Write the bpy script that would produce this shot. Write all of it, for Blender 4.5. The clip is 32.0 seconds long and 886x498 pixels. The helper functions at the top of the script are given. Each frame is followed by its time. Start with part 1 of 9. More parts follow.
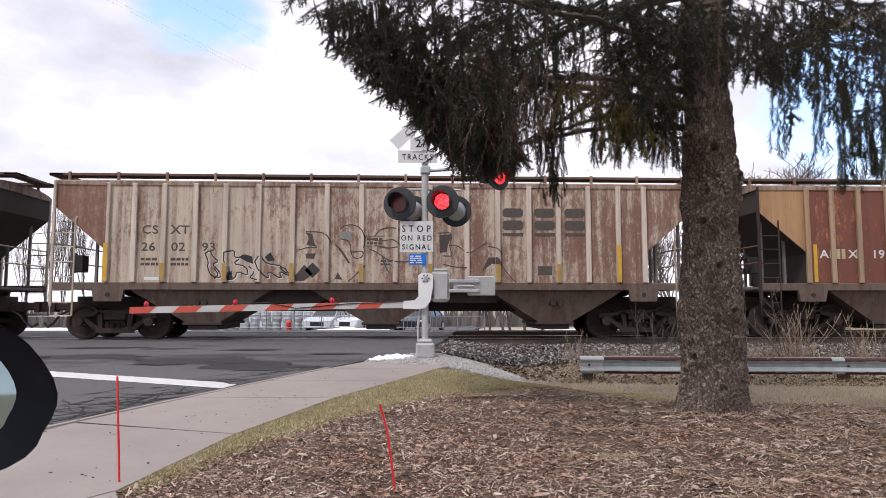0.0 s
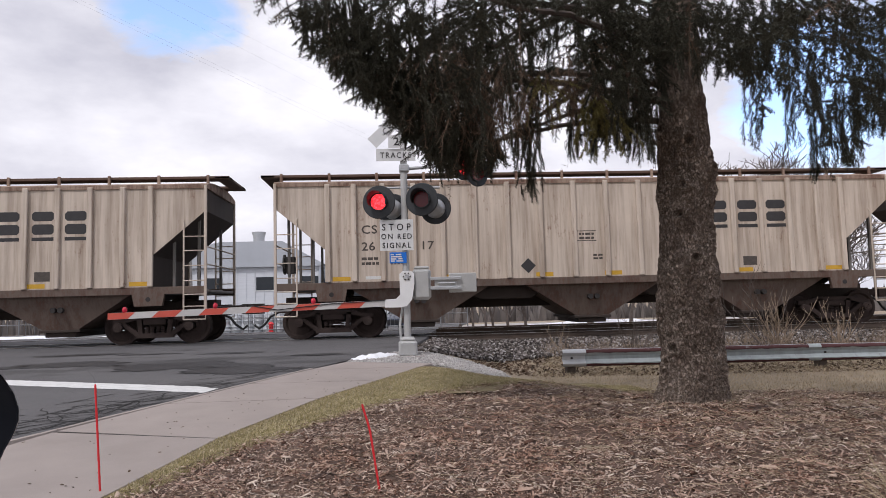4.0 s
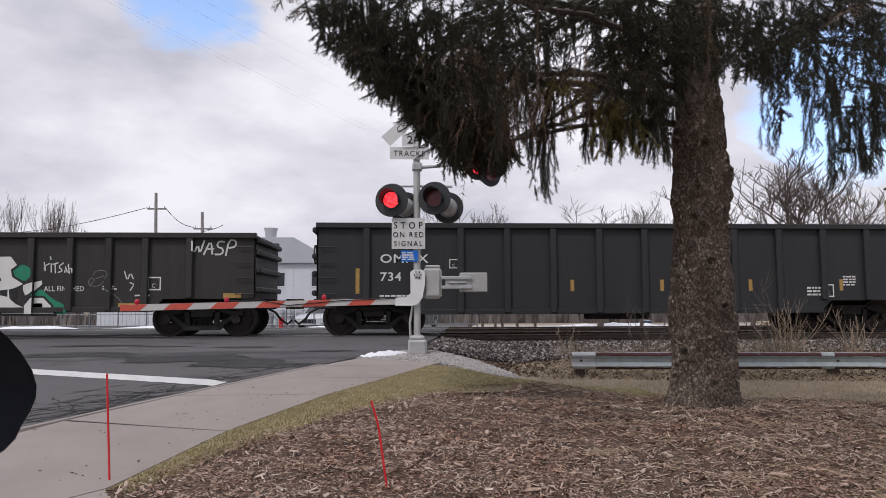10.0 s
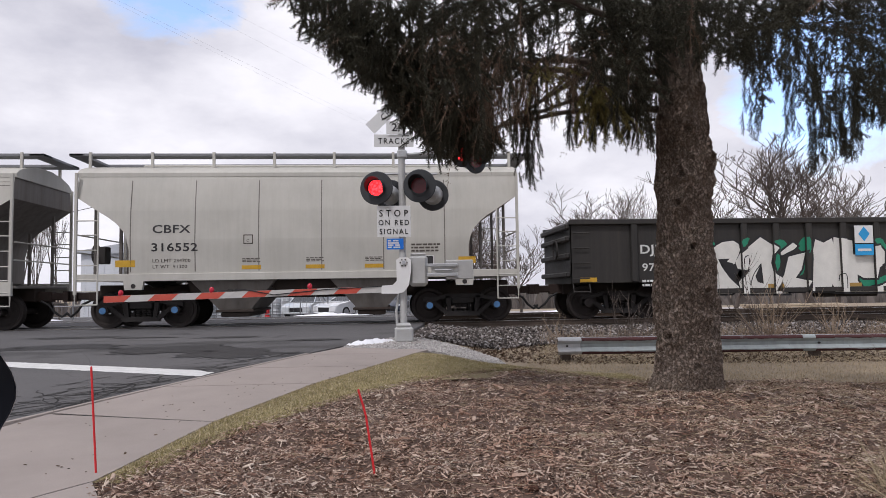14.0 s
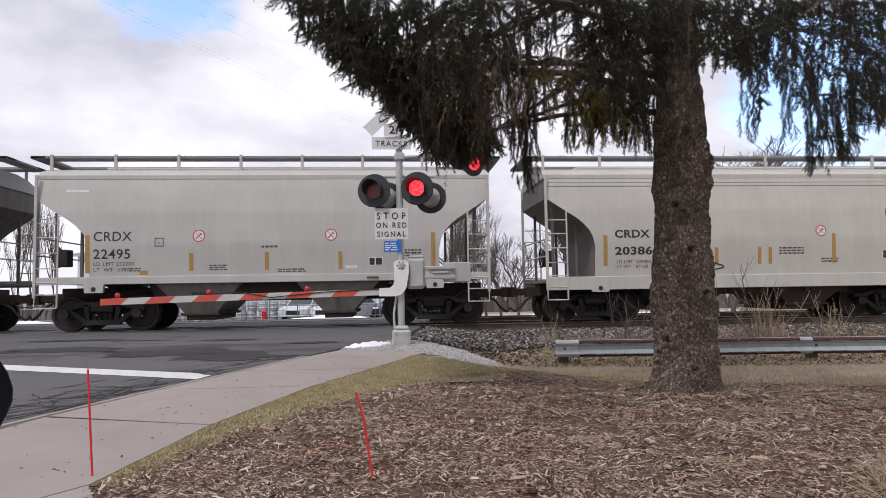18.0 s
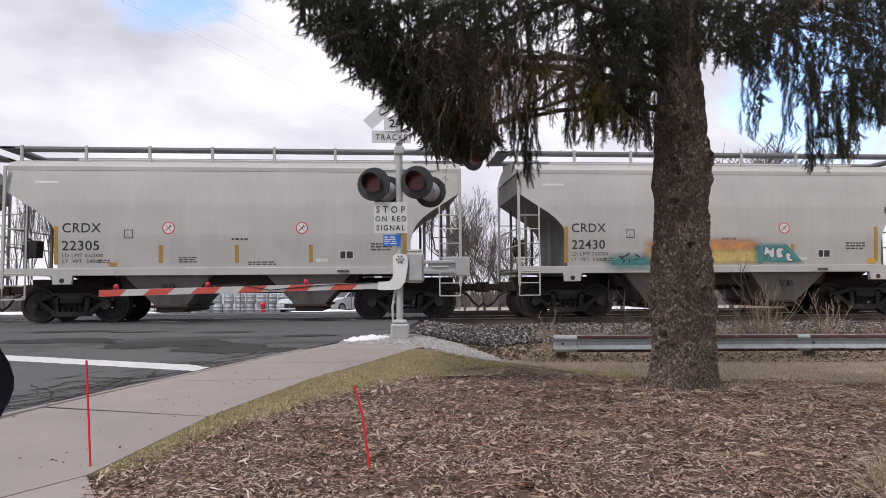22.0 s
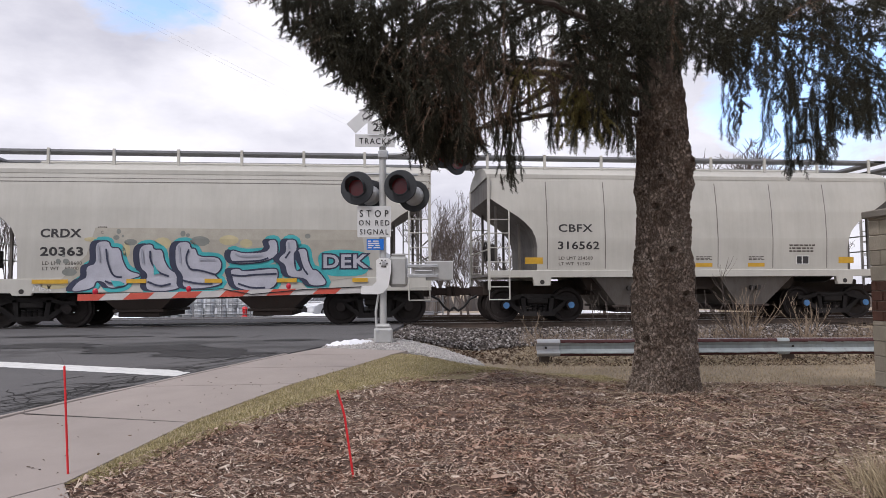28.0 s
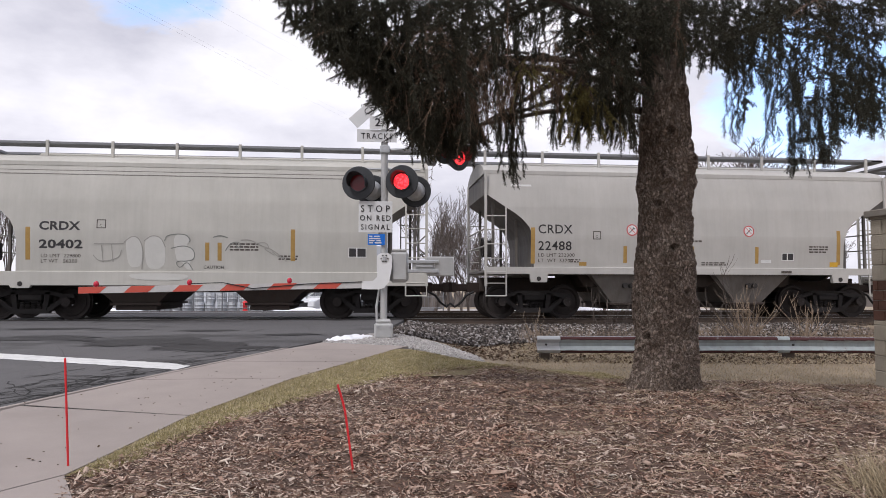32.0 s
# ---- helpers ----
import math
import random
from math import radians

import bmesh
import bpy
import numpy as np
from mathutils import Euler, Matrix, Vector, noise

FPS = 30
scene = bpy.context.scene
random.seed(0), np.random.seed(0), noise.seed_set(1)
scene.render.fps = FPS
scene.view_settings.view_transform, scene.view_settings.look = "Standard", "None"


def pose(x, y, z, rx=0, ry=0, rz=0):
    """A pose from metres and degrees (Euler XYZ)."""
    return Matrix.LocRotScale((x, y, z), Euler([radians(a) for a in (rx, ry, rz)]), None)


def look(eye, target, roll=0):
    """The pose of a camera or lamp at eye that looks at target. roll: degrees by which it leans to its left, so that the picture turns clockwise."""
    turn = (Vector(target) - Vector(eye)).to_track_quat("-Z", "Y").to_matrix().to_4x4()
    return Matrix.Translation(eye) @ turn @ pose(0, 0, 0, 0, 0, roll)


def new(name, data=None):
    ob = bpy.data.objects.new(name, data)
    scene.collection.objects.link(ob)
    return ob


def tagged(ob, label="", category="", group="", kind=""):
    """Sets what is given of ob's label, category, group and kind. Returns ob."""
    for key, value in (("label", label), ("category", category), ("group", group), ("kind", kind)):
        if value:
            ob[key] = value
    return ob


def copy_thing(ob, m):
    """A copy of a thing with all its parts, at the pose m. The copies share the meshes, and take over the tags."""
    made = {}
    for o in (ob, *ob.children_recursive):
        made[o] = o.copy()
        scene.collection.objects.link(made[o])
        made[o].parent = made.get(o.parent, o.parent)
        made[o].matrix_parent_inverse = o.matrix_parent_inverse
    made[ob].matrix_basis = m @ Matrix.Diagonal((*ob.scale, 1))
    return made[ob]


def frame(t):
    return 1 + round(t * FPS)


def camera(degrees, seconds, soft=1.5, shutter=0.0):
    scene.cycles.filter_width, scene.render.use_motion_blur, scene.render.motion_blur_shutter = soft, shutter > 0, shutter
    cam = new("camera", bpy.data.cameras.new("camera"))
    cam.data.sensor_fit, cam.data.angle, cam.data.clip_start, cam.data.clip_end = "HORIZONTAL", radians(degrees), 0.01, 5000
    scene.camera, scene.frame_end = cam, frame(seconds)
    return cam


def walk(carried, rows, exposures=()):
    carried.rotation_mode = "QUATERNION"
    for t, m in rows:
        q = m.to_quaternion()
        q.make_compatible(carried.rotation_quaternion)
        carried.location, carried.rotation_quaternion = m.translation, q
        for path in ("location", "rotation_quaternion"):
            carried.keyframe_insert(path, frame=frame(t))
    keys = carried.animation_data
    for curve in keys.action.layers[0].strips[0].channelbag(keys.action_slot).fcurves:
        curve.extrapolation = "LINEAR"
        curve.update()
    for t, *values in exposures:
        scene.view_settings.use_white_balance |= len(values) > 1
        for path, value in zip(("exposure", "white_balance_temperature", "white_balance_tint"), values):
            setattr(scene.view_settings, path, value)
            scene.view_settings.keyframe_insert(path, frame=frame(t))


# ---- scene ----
import collections

cam = camera(66.6, 32.0, 0.6)
PATH = [
    (0, (0.14, -0.086, 1.357), (0.229, 1.905, 1.526), 0.0),
    (0.5, (0.142, -0.077, 1.357), (0.242, 1.914, 1.52), 0.0),
    (1, (0.166, -0.092, 1.362), (0.282, 1.898, 1.521), -2.4),
    (1.5, (0.155, -0.091, 1.359), (0.286, 1.898, 1.517), -1.4),
    (2, (0.166, -0.092, 1.362), (0.309, 1.897, 1.52), -1.9),
    (2.5, (0.166, -0.092, 1.365), (0.309, 1.897, 1.522), -1.9),
    (3, (0.164, -0.085, 1.36), (0.312, 1.904, 1.513), -1.5),
    (3.5, (0.161, -0.093, 1.362), (0.305, 1.895, 1.522), -1.6),
    (5.5, (0.161, -0.09, 1.366), (0.301, 1.899, 1.522), -1.3),
    (6, (0.162, -0.093, 1.358), (0.301, 1.896, 1.52), -1.5),
    (6.5, (0.155, -0.089, 1.36), (0.296, 1.9, 1.518), -0.7),
    (7, (0.161, -0.091, 1.36), (0.315, 1.898, 1.505), -0.8),
    (7.5, (0.161, -0.089, 1.359), (0.313, 1.9, 1.501), -1.1),
    (8, (0.159, -0.09, 1.357), (0.319, 1.899, 1.49), -1.1),
    (8.5, (0.158, -0.082, 1.361), (0.33, 1.907, 1.48), -0.9),
    (9, (0.157, -0.087, 1.36), (0.324, 1.902, 1.497), -0.4),
    (9.5, (0.152, -0.089, 1.353), (0.242, 1.901, 1.536), 0.4),
    (10, (0.15, -0.082, 1.35), (0.261, 1.908, 1.51), -0.2),
    (10.5, (0.155, -0.089, 1.356), (0.231, 1.904, 1.502), -0.5),
    (11, (0.152, -0.084, 1.357), (0.227, 1.91, 1.498), -0.1),
    (11.5, (0.15, -0.087, 1.353), (0.223, 1.907, 1.495), -0.4),
    (12, (0.151, -0.088, 1.361), (0.232, 1.906, 1.494), -0.7),
    (12.5, (0.154, -0.085, 1.358), (0.248, 1.908, 1.496), -0.8),
    (13, (0.158, -0.084, 1.358), (0.283, 1.908, 1.486), -0.6),
    (13.5, (0.153, -0.084, 1.354), (0.281, 1.908, 1.484), -0.6),
    (14, (0.156, -0.086, 1.359), (0.308, 1.904, 1.48), -0.9),
    (14.5, (0.156, -0.079, 1.357), (0.312, 1.911, 1.478), -0.8),
    (16.5, (0.154, -0.078, 1.356), (0.32, 1.912, 1.476), -1.0),
    (17, (0.157, -0.08, 1.354), (0.316, 1.91, 1.48), -1.0),
    (17.5, (0.156, -0.083, 1.357), (0.311, 1.907, 1.485), -0.9),
    (18, (0.152, -0.08, 1.357), (0.312, 1.909, 1.486), -0.9),
    (18.5, (0.154, -0.081, 1.356), (0.312, 1.909, 1.483), -0.8),
    (19, (0.155, -0.081, 1.354), (0.308, 1.909, 1.479), -0.5),
    (19.5, (0.152, -0.083, 1.352), (0.312, 1.907, 1.477), -0.7),
    (20, (0.153, -0.077, 1.354), (0.314, 1.912, 1.478), -0.8),
    (20.5, (0.152, -0.083, 1.355), (0.318, 1.906, 1.477), -0.9),
    (21, (0.154, -0.078, 1.354), (0.324, 1.911, 1.472), -0.6),
    (21.5, (0.148, -0.082, 1.357), (0.308, 1.909, 1.468), -0.4),
    (22, (0.149, -0.08, 1.356), (0.312, 1.91, 1.468), -0.4),
    (22.5, (0.152, -0.076, 1.352), (0.32, 1.914, 1.465), -0.4),
    (23, (0.155, -0.077, 1.358), (0.335, 1.911, 1.47), -0.6),
    (23.5, (0.157, -0.08, 1.361), (0.353, 1.907, 1.475), -0.5),
    (24, (0.151, -0.075, 1.358), (0.357, 1.911, 1.474), -0.5),
    (24.5, (0.152, -0.08, 1.362), (0.36, 1.906, 1.485), -0.6),
    (25, (0.151, -0.081, 1.358), (0.368, 1.904, 1.477), -0.5),
    (25.5, (0.155, -0.077, 1.361), (0.367, 1.908, 1.483), -0.7),
    (27.5, (0.152, -0.074, 1.357), (0.363, 1.911, 1.48), -0.3),
    (28, (0.147, -0.075, 1.357), (0.359, 1.91, 1.481), -0.4),
    (28.5, (0.156, -0.076, 1.365), (0.367, 1.909, 1.485), -0.4),
    (29, (0.152, -0.074, 1.358), (0.375, 1.911, 1.472), -0.2),
    (29.5, (0.149, -0.072, 1.358), (0.365, 1.913, 1.479), -0.3),
    (30, (0.157, -0.069, 1.355), (0.377, 1.915, 1.471), -0.5),
    (30.5, (0.15, -0.072, 1.358), (0.373, 1.913, 1.468), -0.0),
    (31, (0.15, -0.066, 1.354), (0.381, 1.918, 1.461), -0.1),
    (31.5, (0.151, -0.074, 1.357), (0.367, 1.911, 1.47), -0.3),
    (32, (0.141, -0.067, 1.354), (0.351, 1.919, 1.466), 0.1),
]
walk(cam, [(t, look(eye, target, roll)) for t, eye, target, roll in PATH],
     [(t, e, 6400, 15) for t, e in ((0, 0.34), (2, 0.15), (6, 0.06), (9, -0.02), (11, -0.18), (12, -0.16), (13, -0.13), (14, 0.02), (17, 0.1), (32, 0.14))])

# ---- sky, sun ----
world = bpy.data.worlds.new("sky")
scene.world = world
world.use_nodes = True
wn, wl = world.node_tree.nodes, world.node_tree.links
wn.clear()
SUN_EL, SUN_AZ = radians(54), radians(215)


def wnode(kind, **kw):
    n = wn.new(kind)
    for k, v in kw.items():
        n.inputs[k].default_value = v
    return n


w_out = wnode("ShaderNodeOutputWorld")
w_sky = wnode("ShaderNodeTexSky")
w_sky.sky_type, w_sky.sun_disc = "NISHITA", False
w_sky.sun_elevation, w_sky.sun_rotation = SUN_EL, SUN_AZ
w_blue = wnode("ShaderNodeBackground", Strength=0.29)
wl.new(w_sky.outputs[0], w_blue.inputs[0])
w_co = wnode("ShaderNodeTexCoord")
w_map = wnode("ShaderNodeMapping", Scale=(1.0, 1.0, 2.2))
wl.new(w_co.outputs["Generated"], w_map.inputs[0])
w_n1 = wnode("ShaderNodeTexNoise", Scale=2.3, Detail=7.0, Roughness=0.55)
w_n2 = wnode("ShaderNodeTexNoise", Scale=3.1, Detail=8.0, Roughness=0.6, Distortion=0.4)
for n in (w_n1, w_n2):
    wl.new(w_map.outputs[0], n.inputs["Vector"])
# grey and white parts of the cloud deck
w_ramp = wnode("ShaderNodeValToRGB")
w_ramp.color_ramp.elements[0].position, w_ramp.color_ramp.elements[0].color = 0.36, (0.56, 0.57, 0.64, 1)
w_ramp.color_ramp.elements[1].position, w_ramp.color_ramp.elements[1].color = 0.60, (0.96, 0.965, 1.0, 1)
wl.new(w_n1.outputs["Fac"], w_ramp.inputs[0])
w_cloud = wnode("ShaderNodeBackground", Strength=1.0)
wl.new(w_ramp.outputs[0], w_cloud.inputs[0])
# the cloud deck opens round two directions in the sky
gap = None
for way, wide in (((-0.282, 0.866, 0.414), 0.992), ((0.55, 0.78, 0.24), 0.986), ((0.9, -0.2, 0.45), 0.9)):
    d = wnode("ShaderNodeVectorMath")
    d.operation = "DOT_PRODUCT"
    d.inputs[1].default_value = Vector(way).normalized()
    wl.new(w_co.outputs["Generated"], d.inputs[0])
    r = wnode("ShaderNodeMapRange")
    r.inputs["From Min"].default_value, r.inputs["From Max"].default_value = wide, 1.0
    wl.new(d.outputs["Value"], r.inputs["Value"])
    if gap is None:
        gap = r.outputs[0]
    else:
        a = wnode("ShaderNodeMath")
        a.operation = "MAXIMUM"
        wl.new(gap, a.inputs[0])
        wl.new(r.outputs[0], a.inputs[1])
        gap = a.outputs[0]
w_add = wnode("ShaderNodeMath")
w_add.operation = "MULTIPLY_ADD"
w_add.inputs[1].default_value = 0.42
wl.new(gap, w_add.inputs[0])
wl.new(w_n2.outputs["Fac"], w_add.inputs[2])
w_gate = wnode("ShaderNodeMapRange")
w_gate.inputs["From Min"].default_value, w_gate.inputs["From Max"].default_value = 0.68, 0.86
wl.new(w_add.outputs[0], w_gate.inputs["Value"])
w_mix = wnode("ShaderNodeMixShader")
wl.new(w_gate.outputs[0], w_mix.inputs[0])
wl.new(w_cloud.outputs[0], w_mix.inputs[1])
wl.new(w_blue.outputs[0], w_mix.inputs[2])
wl.new(w_mix.outputs[0], w_out.inputs[0])

sun = new("sun", bpy.data.lights.new("sun", "SUN"))
sun.data.energy, sun.data.angle, sun.data.color = 1.7, radians(7), (1.0, 0.98, 0.955)
sun.matrix_world = look((-40 * math.sin(SUN_AZ - math.pi), -40 * math.cos(SUN_AZ - math.pi), 40 * math.tan(SUN_EL)), (0, 0, 0))

# ---- materials ----
MATS = {}


def shade(c, k):
    return tuple(min(1.0, v * k) for v in c[:3])


class Nodes:
    def __init__(self, name):
        self.m = bpy.data.materials.new(name)
        self.m.use_nodes = True
        self.t = self.m.node_tree
        self.b = self.t.nodes["Principled BSDF"]
        self.co = self.t.nodes.new("ShaderNodeTexCoord").outputs["Object"]

    def node(self, kind, **kw):
        n = self.t.nodes.new(kind)
        for k, v in kw.items():
            n.inputs[k].default_value = v
        return n

    def link(self, a, b):
        self.t.links.new(a, b)

    def noise(self, scale, detail=6.0, rough=0.6, stretch=None, distort=0.0):
        n = self.node("ShaderNodeTexNoise", Scale=scale, Detail=detail, Roughness=rough, Distortion=distort)
        co = self.co
        if stretch:
            mp = self.node("ShaderNodeMapping", Scale=stretch)
            self.link(co, mp.inputs[0])
            co = mp.outputs[0]
        self.link(co, n.inputs["Vector"])
        return n.outputs["Fac"]

    def ramp(self, fac, stops):
        r = self.node("ShaderNodeValToRGB")
        e = r.color_ramp.elements
        while len(e) < len(stops):
            e.new(0.5)
        for i, (p, c) in enumerate(stops):
            e[i].position, e[i].color = p, (*c[:3], 1) if not isinstance(c, float) else (c, c, c, 1)
        self.link(fac, r.inputs[0])
        return r.outputs[0]

    def mix(self, fac, a, b, kind="MIX"):
        n = self.node("ShaderNodeMix")
        n.data_type, n.blend_type = "RGBA", kind
        for v, i in ((fac, 0), (a, 6), (b, 7)):
            if isinstance(v, (int, float)):
                n.inputs[i].default_value = v
            elif isinstance(v, tuple):
                n.inputs[i].default_value = (*v[:3], 1)
            else:
                self.link(v, n.inputs[i])
        return n.outputs[2]

    def bump(self, height, strength, dist=0.02):
        n = self.node("ShaderNodeBump", Strength=strength, Distance=dist)
        self.link(height, n.inputs["Height"])
        self.link(n.outputs[0], self.b.inputs["Normal"])

    def done(self, color, rough=0.6, metal=0.0, spec=0.4):
        if isinstance(color, tuple):
            self.b.inputs["Base Color"].default_value = (*color[:3], 1)
        else:
            self.link(color, self.b.inputs["Base Color"])
        if isinstance(rough, float):
            self.b.inputs["Roughness"].default_value = rough
        else:
            self.link(rough, self.b.inputs["Roughness"])
        self.b.inputs["Metallic"].default_value = metal
        self.b.inputs["Specular IOR Level"].default_value = spec
        return self.m


def mat(name, color, rough=0.6, metal=0.0, var=0.18, scale=3.0, bump=0.15, bscale=60.0, spec=0.4, random_part=0.0, island=0.0, stretch=None):
    """A plain material with stains at one scale and grain at another."""
    if name in MATS:
        return MATS[name]
    n = Nodes(name)
    a = n.ramp(n.noise(scale, 5, stretch=stretch), [(0.3, shade(color, 1 - var)), (0.72, shade(color, 1 + var))])
    f = n.noise(bscale, 4)
    c = n.mix(0.35, a, n.ramp(f, [(0.3, shade(color, 1 - var)), (0.7, shade(color, 1 + var))]))
    for amount, kind, out in ((random_part, "ShaderNodeObjectInfo", "Random"), (island, "ShaderNodeNewGeometry", "Random Per Island")):
        if amount:
            c = n.mix(1.0, c, n.ramp(n.node(kind).outputs[out], [(0.0, (1 - amount,) * 3), (1.0, (1.0,) * 3)]), "MULTIPLY")
    if bump:
        n.bump(f, bump, 0.01)
    MATS[name] = n.done(c, rough, metal, spec)
    return MATS[name]


def glow(name, color, strength, base=(0.2, 0.01, 0.01)):
    n = Nodes(name)
    n.b.inputs["Emission Color"].default_value = (*color, 1)
    n.b.inputs["Emission Strength"].default_value = strength
    MATS[name] = n.done(base, 0.25)
    return MATS[name]


def painted(name, paint, rust=(0.11, 0.045, 0.025), amount=0.5, streak=0.35, dirt=(0.09, 0.075, 0.06), rough=0.55, lean=0.0):
    """Steel paint with dirt running down it and rust coming through in patches."""
    n = Nodes(name)
    big = n.noise(0.7, 8, 0.65)
    runs = n.noise(1.6, 6, 0.6, stretch=(3.2, 3.2, 0.22))
    fine = n.noise(15, 7, 0.72, stretch=(1, 1, 0.45))
    base = n.ramp(big, [(0.3, shade(paint, 0.88)), (0.7, shade(paint, 1.06))])
    base = n.mix(n.ramp(runs, [(0.42, (0, 0, 0)), (0.75, (streak,) * 3)]), base, dirt)
    thin = n.noise(4.5, 6, 0.65, stretch=(3.0, 3.0, 0.12))
    base = n.mix(n.ramp(thin, [(0.5, (0, 0, 0)), (0.72, (streak * 0.5,) * 3)]), base, dirt)
    patch = n.mix(0.42, n.mix(0.4, big, runs), fine)
    if lean:
        sep = n.node("ShaderNodeSeparateXYZ")
        n.link(n.co, sep.inputs[0])
        k = n.node("ShaderNodeMath")
        k.operation, k.inputs[1].default_value = "MULTIPLY_ADD", lean / 8
        n.link(sep.outputs[0], k.inputs[0])
        n.link(patch, k.inputs[2])
        patch = k.outputs[0]
    lo = 0.68 - 0.26 * amount
    base = n.mix(n.ramp(patch, [(lo, (0, 0, 0)), (lo + 0.09, (0.85,) * 3)]), base, n.ramp(fine, [(0.35, shade(rust, 0.75)), (0.7, shade(rust, 1.7))]))
    n.bump(fine, 0.08, 0.01)
    MATS[name] = n.done(base, n.ramp(patch, [(0.4, (rough,) * 3), (0.7, (0.85,) * 3)]), 0.0, 0.35)
    return MATS[name]


def asphalt_mat():
    n = Nodes("asphalt")
    g = n.noise(240, 3)
    base = n.ramp(g, [(0.3, (0.062, 0.060, 0.061)), (0.72, (0.14, 0.135, 0.137))])
    wear = n.noise(0.6, 6, 0.6, stretch=(0.5, 1.2, 1))
    base = n.mix(n.ramp(wear, [(0.4, (0.0,) * 3), (0.7, (0.5,) * 3)]), base, (0.14, 0.135, 0.134))
    damp = n.noise(0.55, 6, 0.62, stretch=(0.42, 1.0, 1), distort=0.3)
    wet = n.ramp(damp, [(0.56, (0.0,) * 3), (0.60, (0.6,) * 3)])
    base = n.mix(wet, base, (0.034, 0.032, 0.032))
    v = n.node("ShaderNodeTexVoronoi", Scale=1.5)
    v.feature = "DISTANCE_TO_EDGE"
    n.link(n.co, v.inputs["Vector"])
    crack = n.ramp(v.outputs["Distance"], [(0.0, (0.0,) * 3), (0.012, (1.0,) * 3)])
    base = n.mix(0.35, base, n.mix(1.0, base, crack, "MULTIPLY"))
    n.bump(g, 0.35, 0.006)
    return n.done(base, n.ramp(wet, [(0.0, (0.9,) * 3), (1.0, (0.6,) * 3)]), 0, 0.3)


def bark_mat():
    n = Nodes("spruce_bark")
    mp = n.node("ShaderNodeMapping", Scale=(1, 1, 0.66))
    n.link(n.co, mp.inputs[0])
    warp = n.node("ShaderNodeTexNoise", Scale=14.0, Detail=6.0, Roughness=0.7)
    n.link(mp.outputs[0], warp.inputs["Vector"])
    add = n.mix(0.06, mp.outputs[0], warp.outputs["Color"], "LINEAR_LIGHT")
    v = n.node("ShaderNodeTexVoronoi", Scale=31.0, Randomness=1.0)
    v.feature = "DISTANCE_TO_EDGE"
    n.link(add, v.inputs["Vector"])
    vc = n.node("ShaderNodeTexVoronoi", Scale=31.0, Randomness=1.0)
    n.link(add, vc.inputs["Vector"])
    fine = n.noise(95, 7, 0.75)
    coarse = n.noise(7, 6, 0.7)
    c = n.ramp(vc.outputs["Color"], [(0.15, (0.20, 0.145, 0.11)), (0.5, (0.37, 0.29, 0.235)), (0.85, (0.54, 0.45, 0.38))])
    c = n.mix(0.5, c, n.ramp(fine, [(0.3, (0.11, 0.08, 0.06)), (0.70, (0.68, 0.55, 0.45))]))
    c = n.mix(n.ramp(coarse, [(0.48, (0,) * 3), (0.66, (0.6,) * 3)]), c, (0.15, 0.10, 0.075))
    crack = n.ramp(v.outputs["Distance"], [(0.0, (0.2,) * 3), (0.06, (0.55,) * 3), (0.18, (1.0,) * 3)])
    c = n.mix(n.ramp(coarse, [(0.35, (0.95,) * 3), (0.65, (0.55,) * 3)]), c, n.mix(1.0, c, crack, "MULTIPLY"))
    c = n.mix(n.ramp(n.noise(2.6, 5), [(0.45, (0,) * 3), (0.66, (0.45,) * 3)]), c, (0.12, 0.08, 0.06))
    h = n.mix(0.4, n.ramp(v.outputs["Distance"], [(0.0, (0,) * 3), (0.2, (1,) * 3)]), fine)
    n.bump(h, 1.0, 0.03)
    return n.done(c, 0.95, 0, 0.15)


ASPHALT = asphalt_mat()
BARK = bark_mat()
CONCRETE = mat("concrete_walk", (0.318, 0.275, 0.250), 0.9, var=0.13, scale=1.6, bump=0.25, bscale=150, random_part=0.08)
SOIL = mat("winter_ground", (0.27, 0.215, 0.15), 0.95, var=0.35, scale=0.8, bump=0.5, bscale=30)
MULCH_BASE = mat("mulch_soil", (0.115, 0.075, 0.057), 0.95, var=0.4, scale=3, bump=0.6, bscale=40)


def piece_mat(name, stops, rough=0.9, grain=60.0, low=(0.78, 0.78, 0.78)):
    """Loose pieces of one kind whose colour differs from piece to piece."""
    n = Nodes(name)
    c = n.ramp(n.node("ShaderNodeNewGeometry").outputs["Random Per Island"], stops)
    c = n.mix(1.0, c, n.ramp(n.noise(grain, 4), [(0.3, (0.7,) * 3), (0.7, (1.0,) * 3)]), "MULTIPLY")
    c = n.mix(1.0, c, n.ramp(n.noise(1.6, 5), [(0.3, low), (0.62, (1.0,) * 3)]), "MULTIPLY")
    MATS[name] = n.done(c, rough, 0.0, 0.2)
    return MATS[name]


CHIP = piece_mat("wood_chip", [(0.0, (0.075, 0.042, 0.03)), (0.18, (0.22, 0.135, 0.10)), (0.42, (0.42, 0.30, 0.235)), (0.72, (0.56, 0.445, 0.365)), (0.92, (0.65, 0.55, 0.46)), (1.0, (0.76, 0.68, 0.58))], low=(0.86, 0.70, 0.63))
STRAW = mat("dry_straw", (0.53, 0.415, 0.285), 0.9, var=0.2, scale=9, bump=0.0, island=0.55)
GRASS = piece_mat("winter_grass", [(0.0, (0.20, 0.18, 0.075)), (0.35, (0.41, 0.35, 0.165)), (0.7, (0.62, 0.52, 0.30)), (1.0, (0.80, 0.70, 0.50))], 0.9, 8.0)
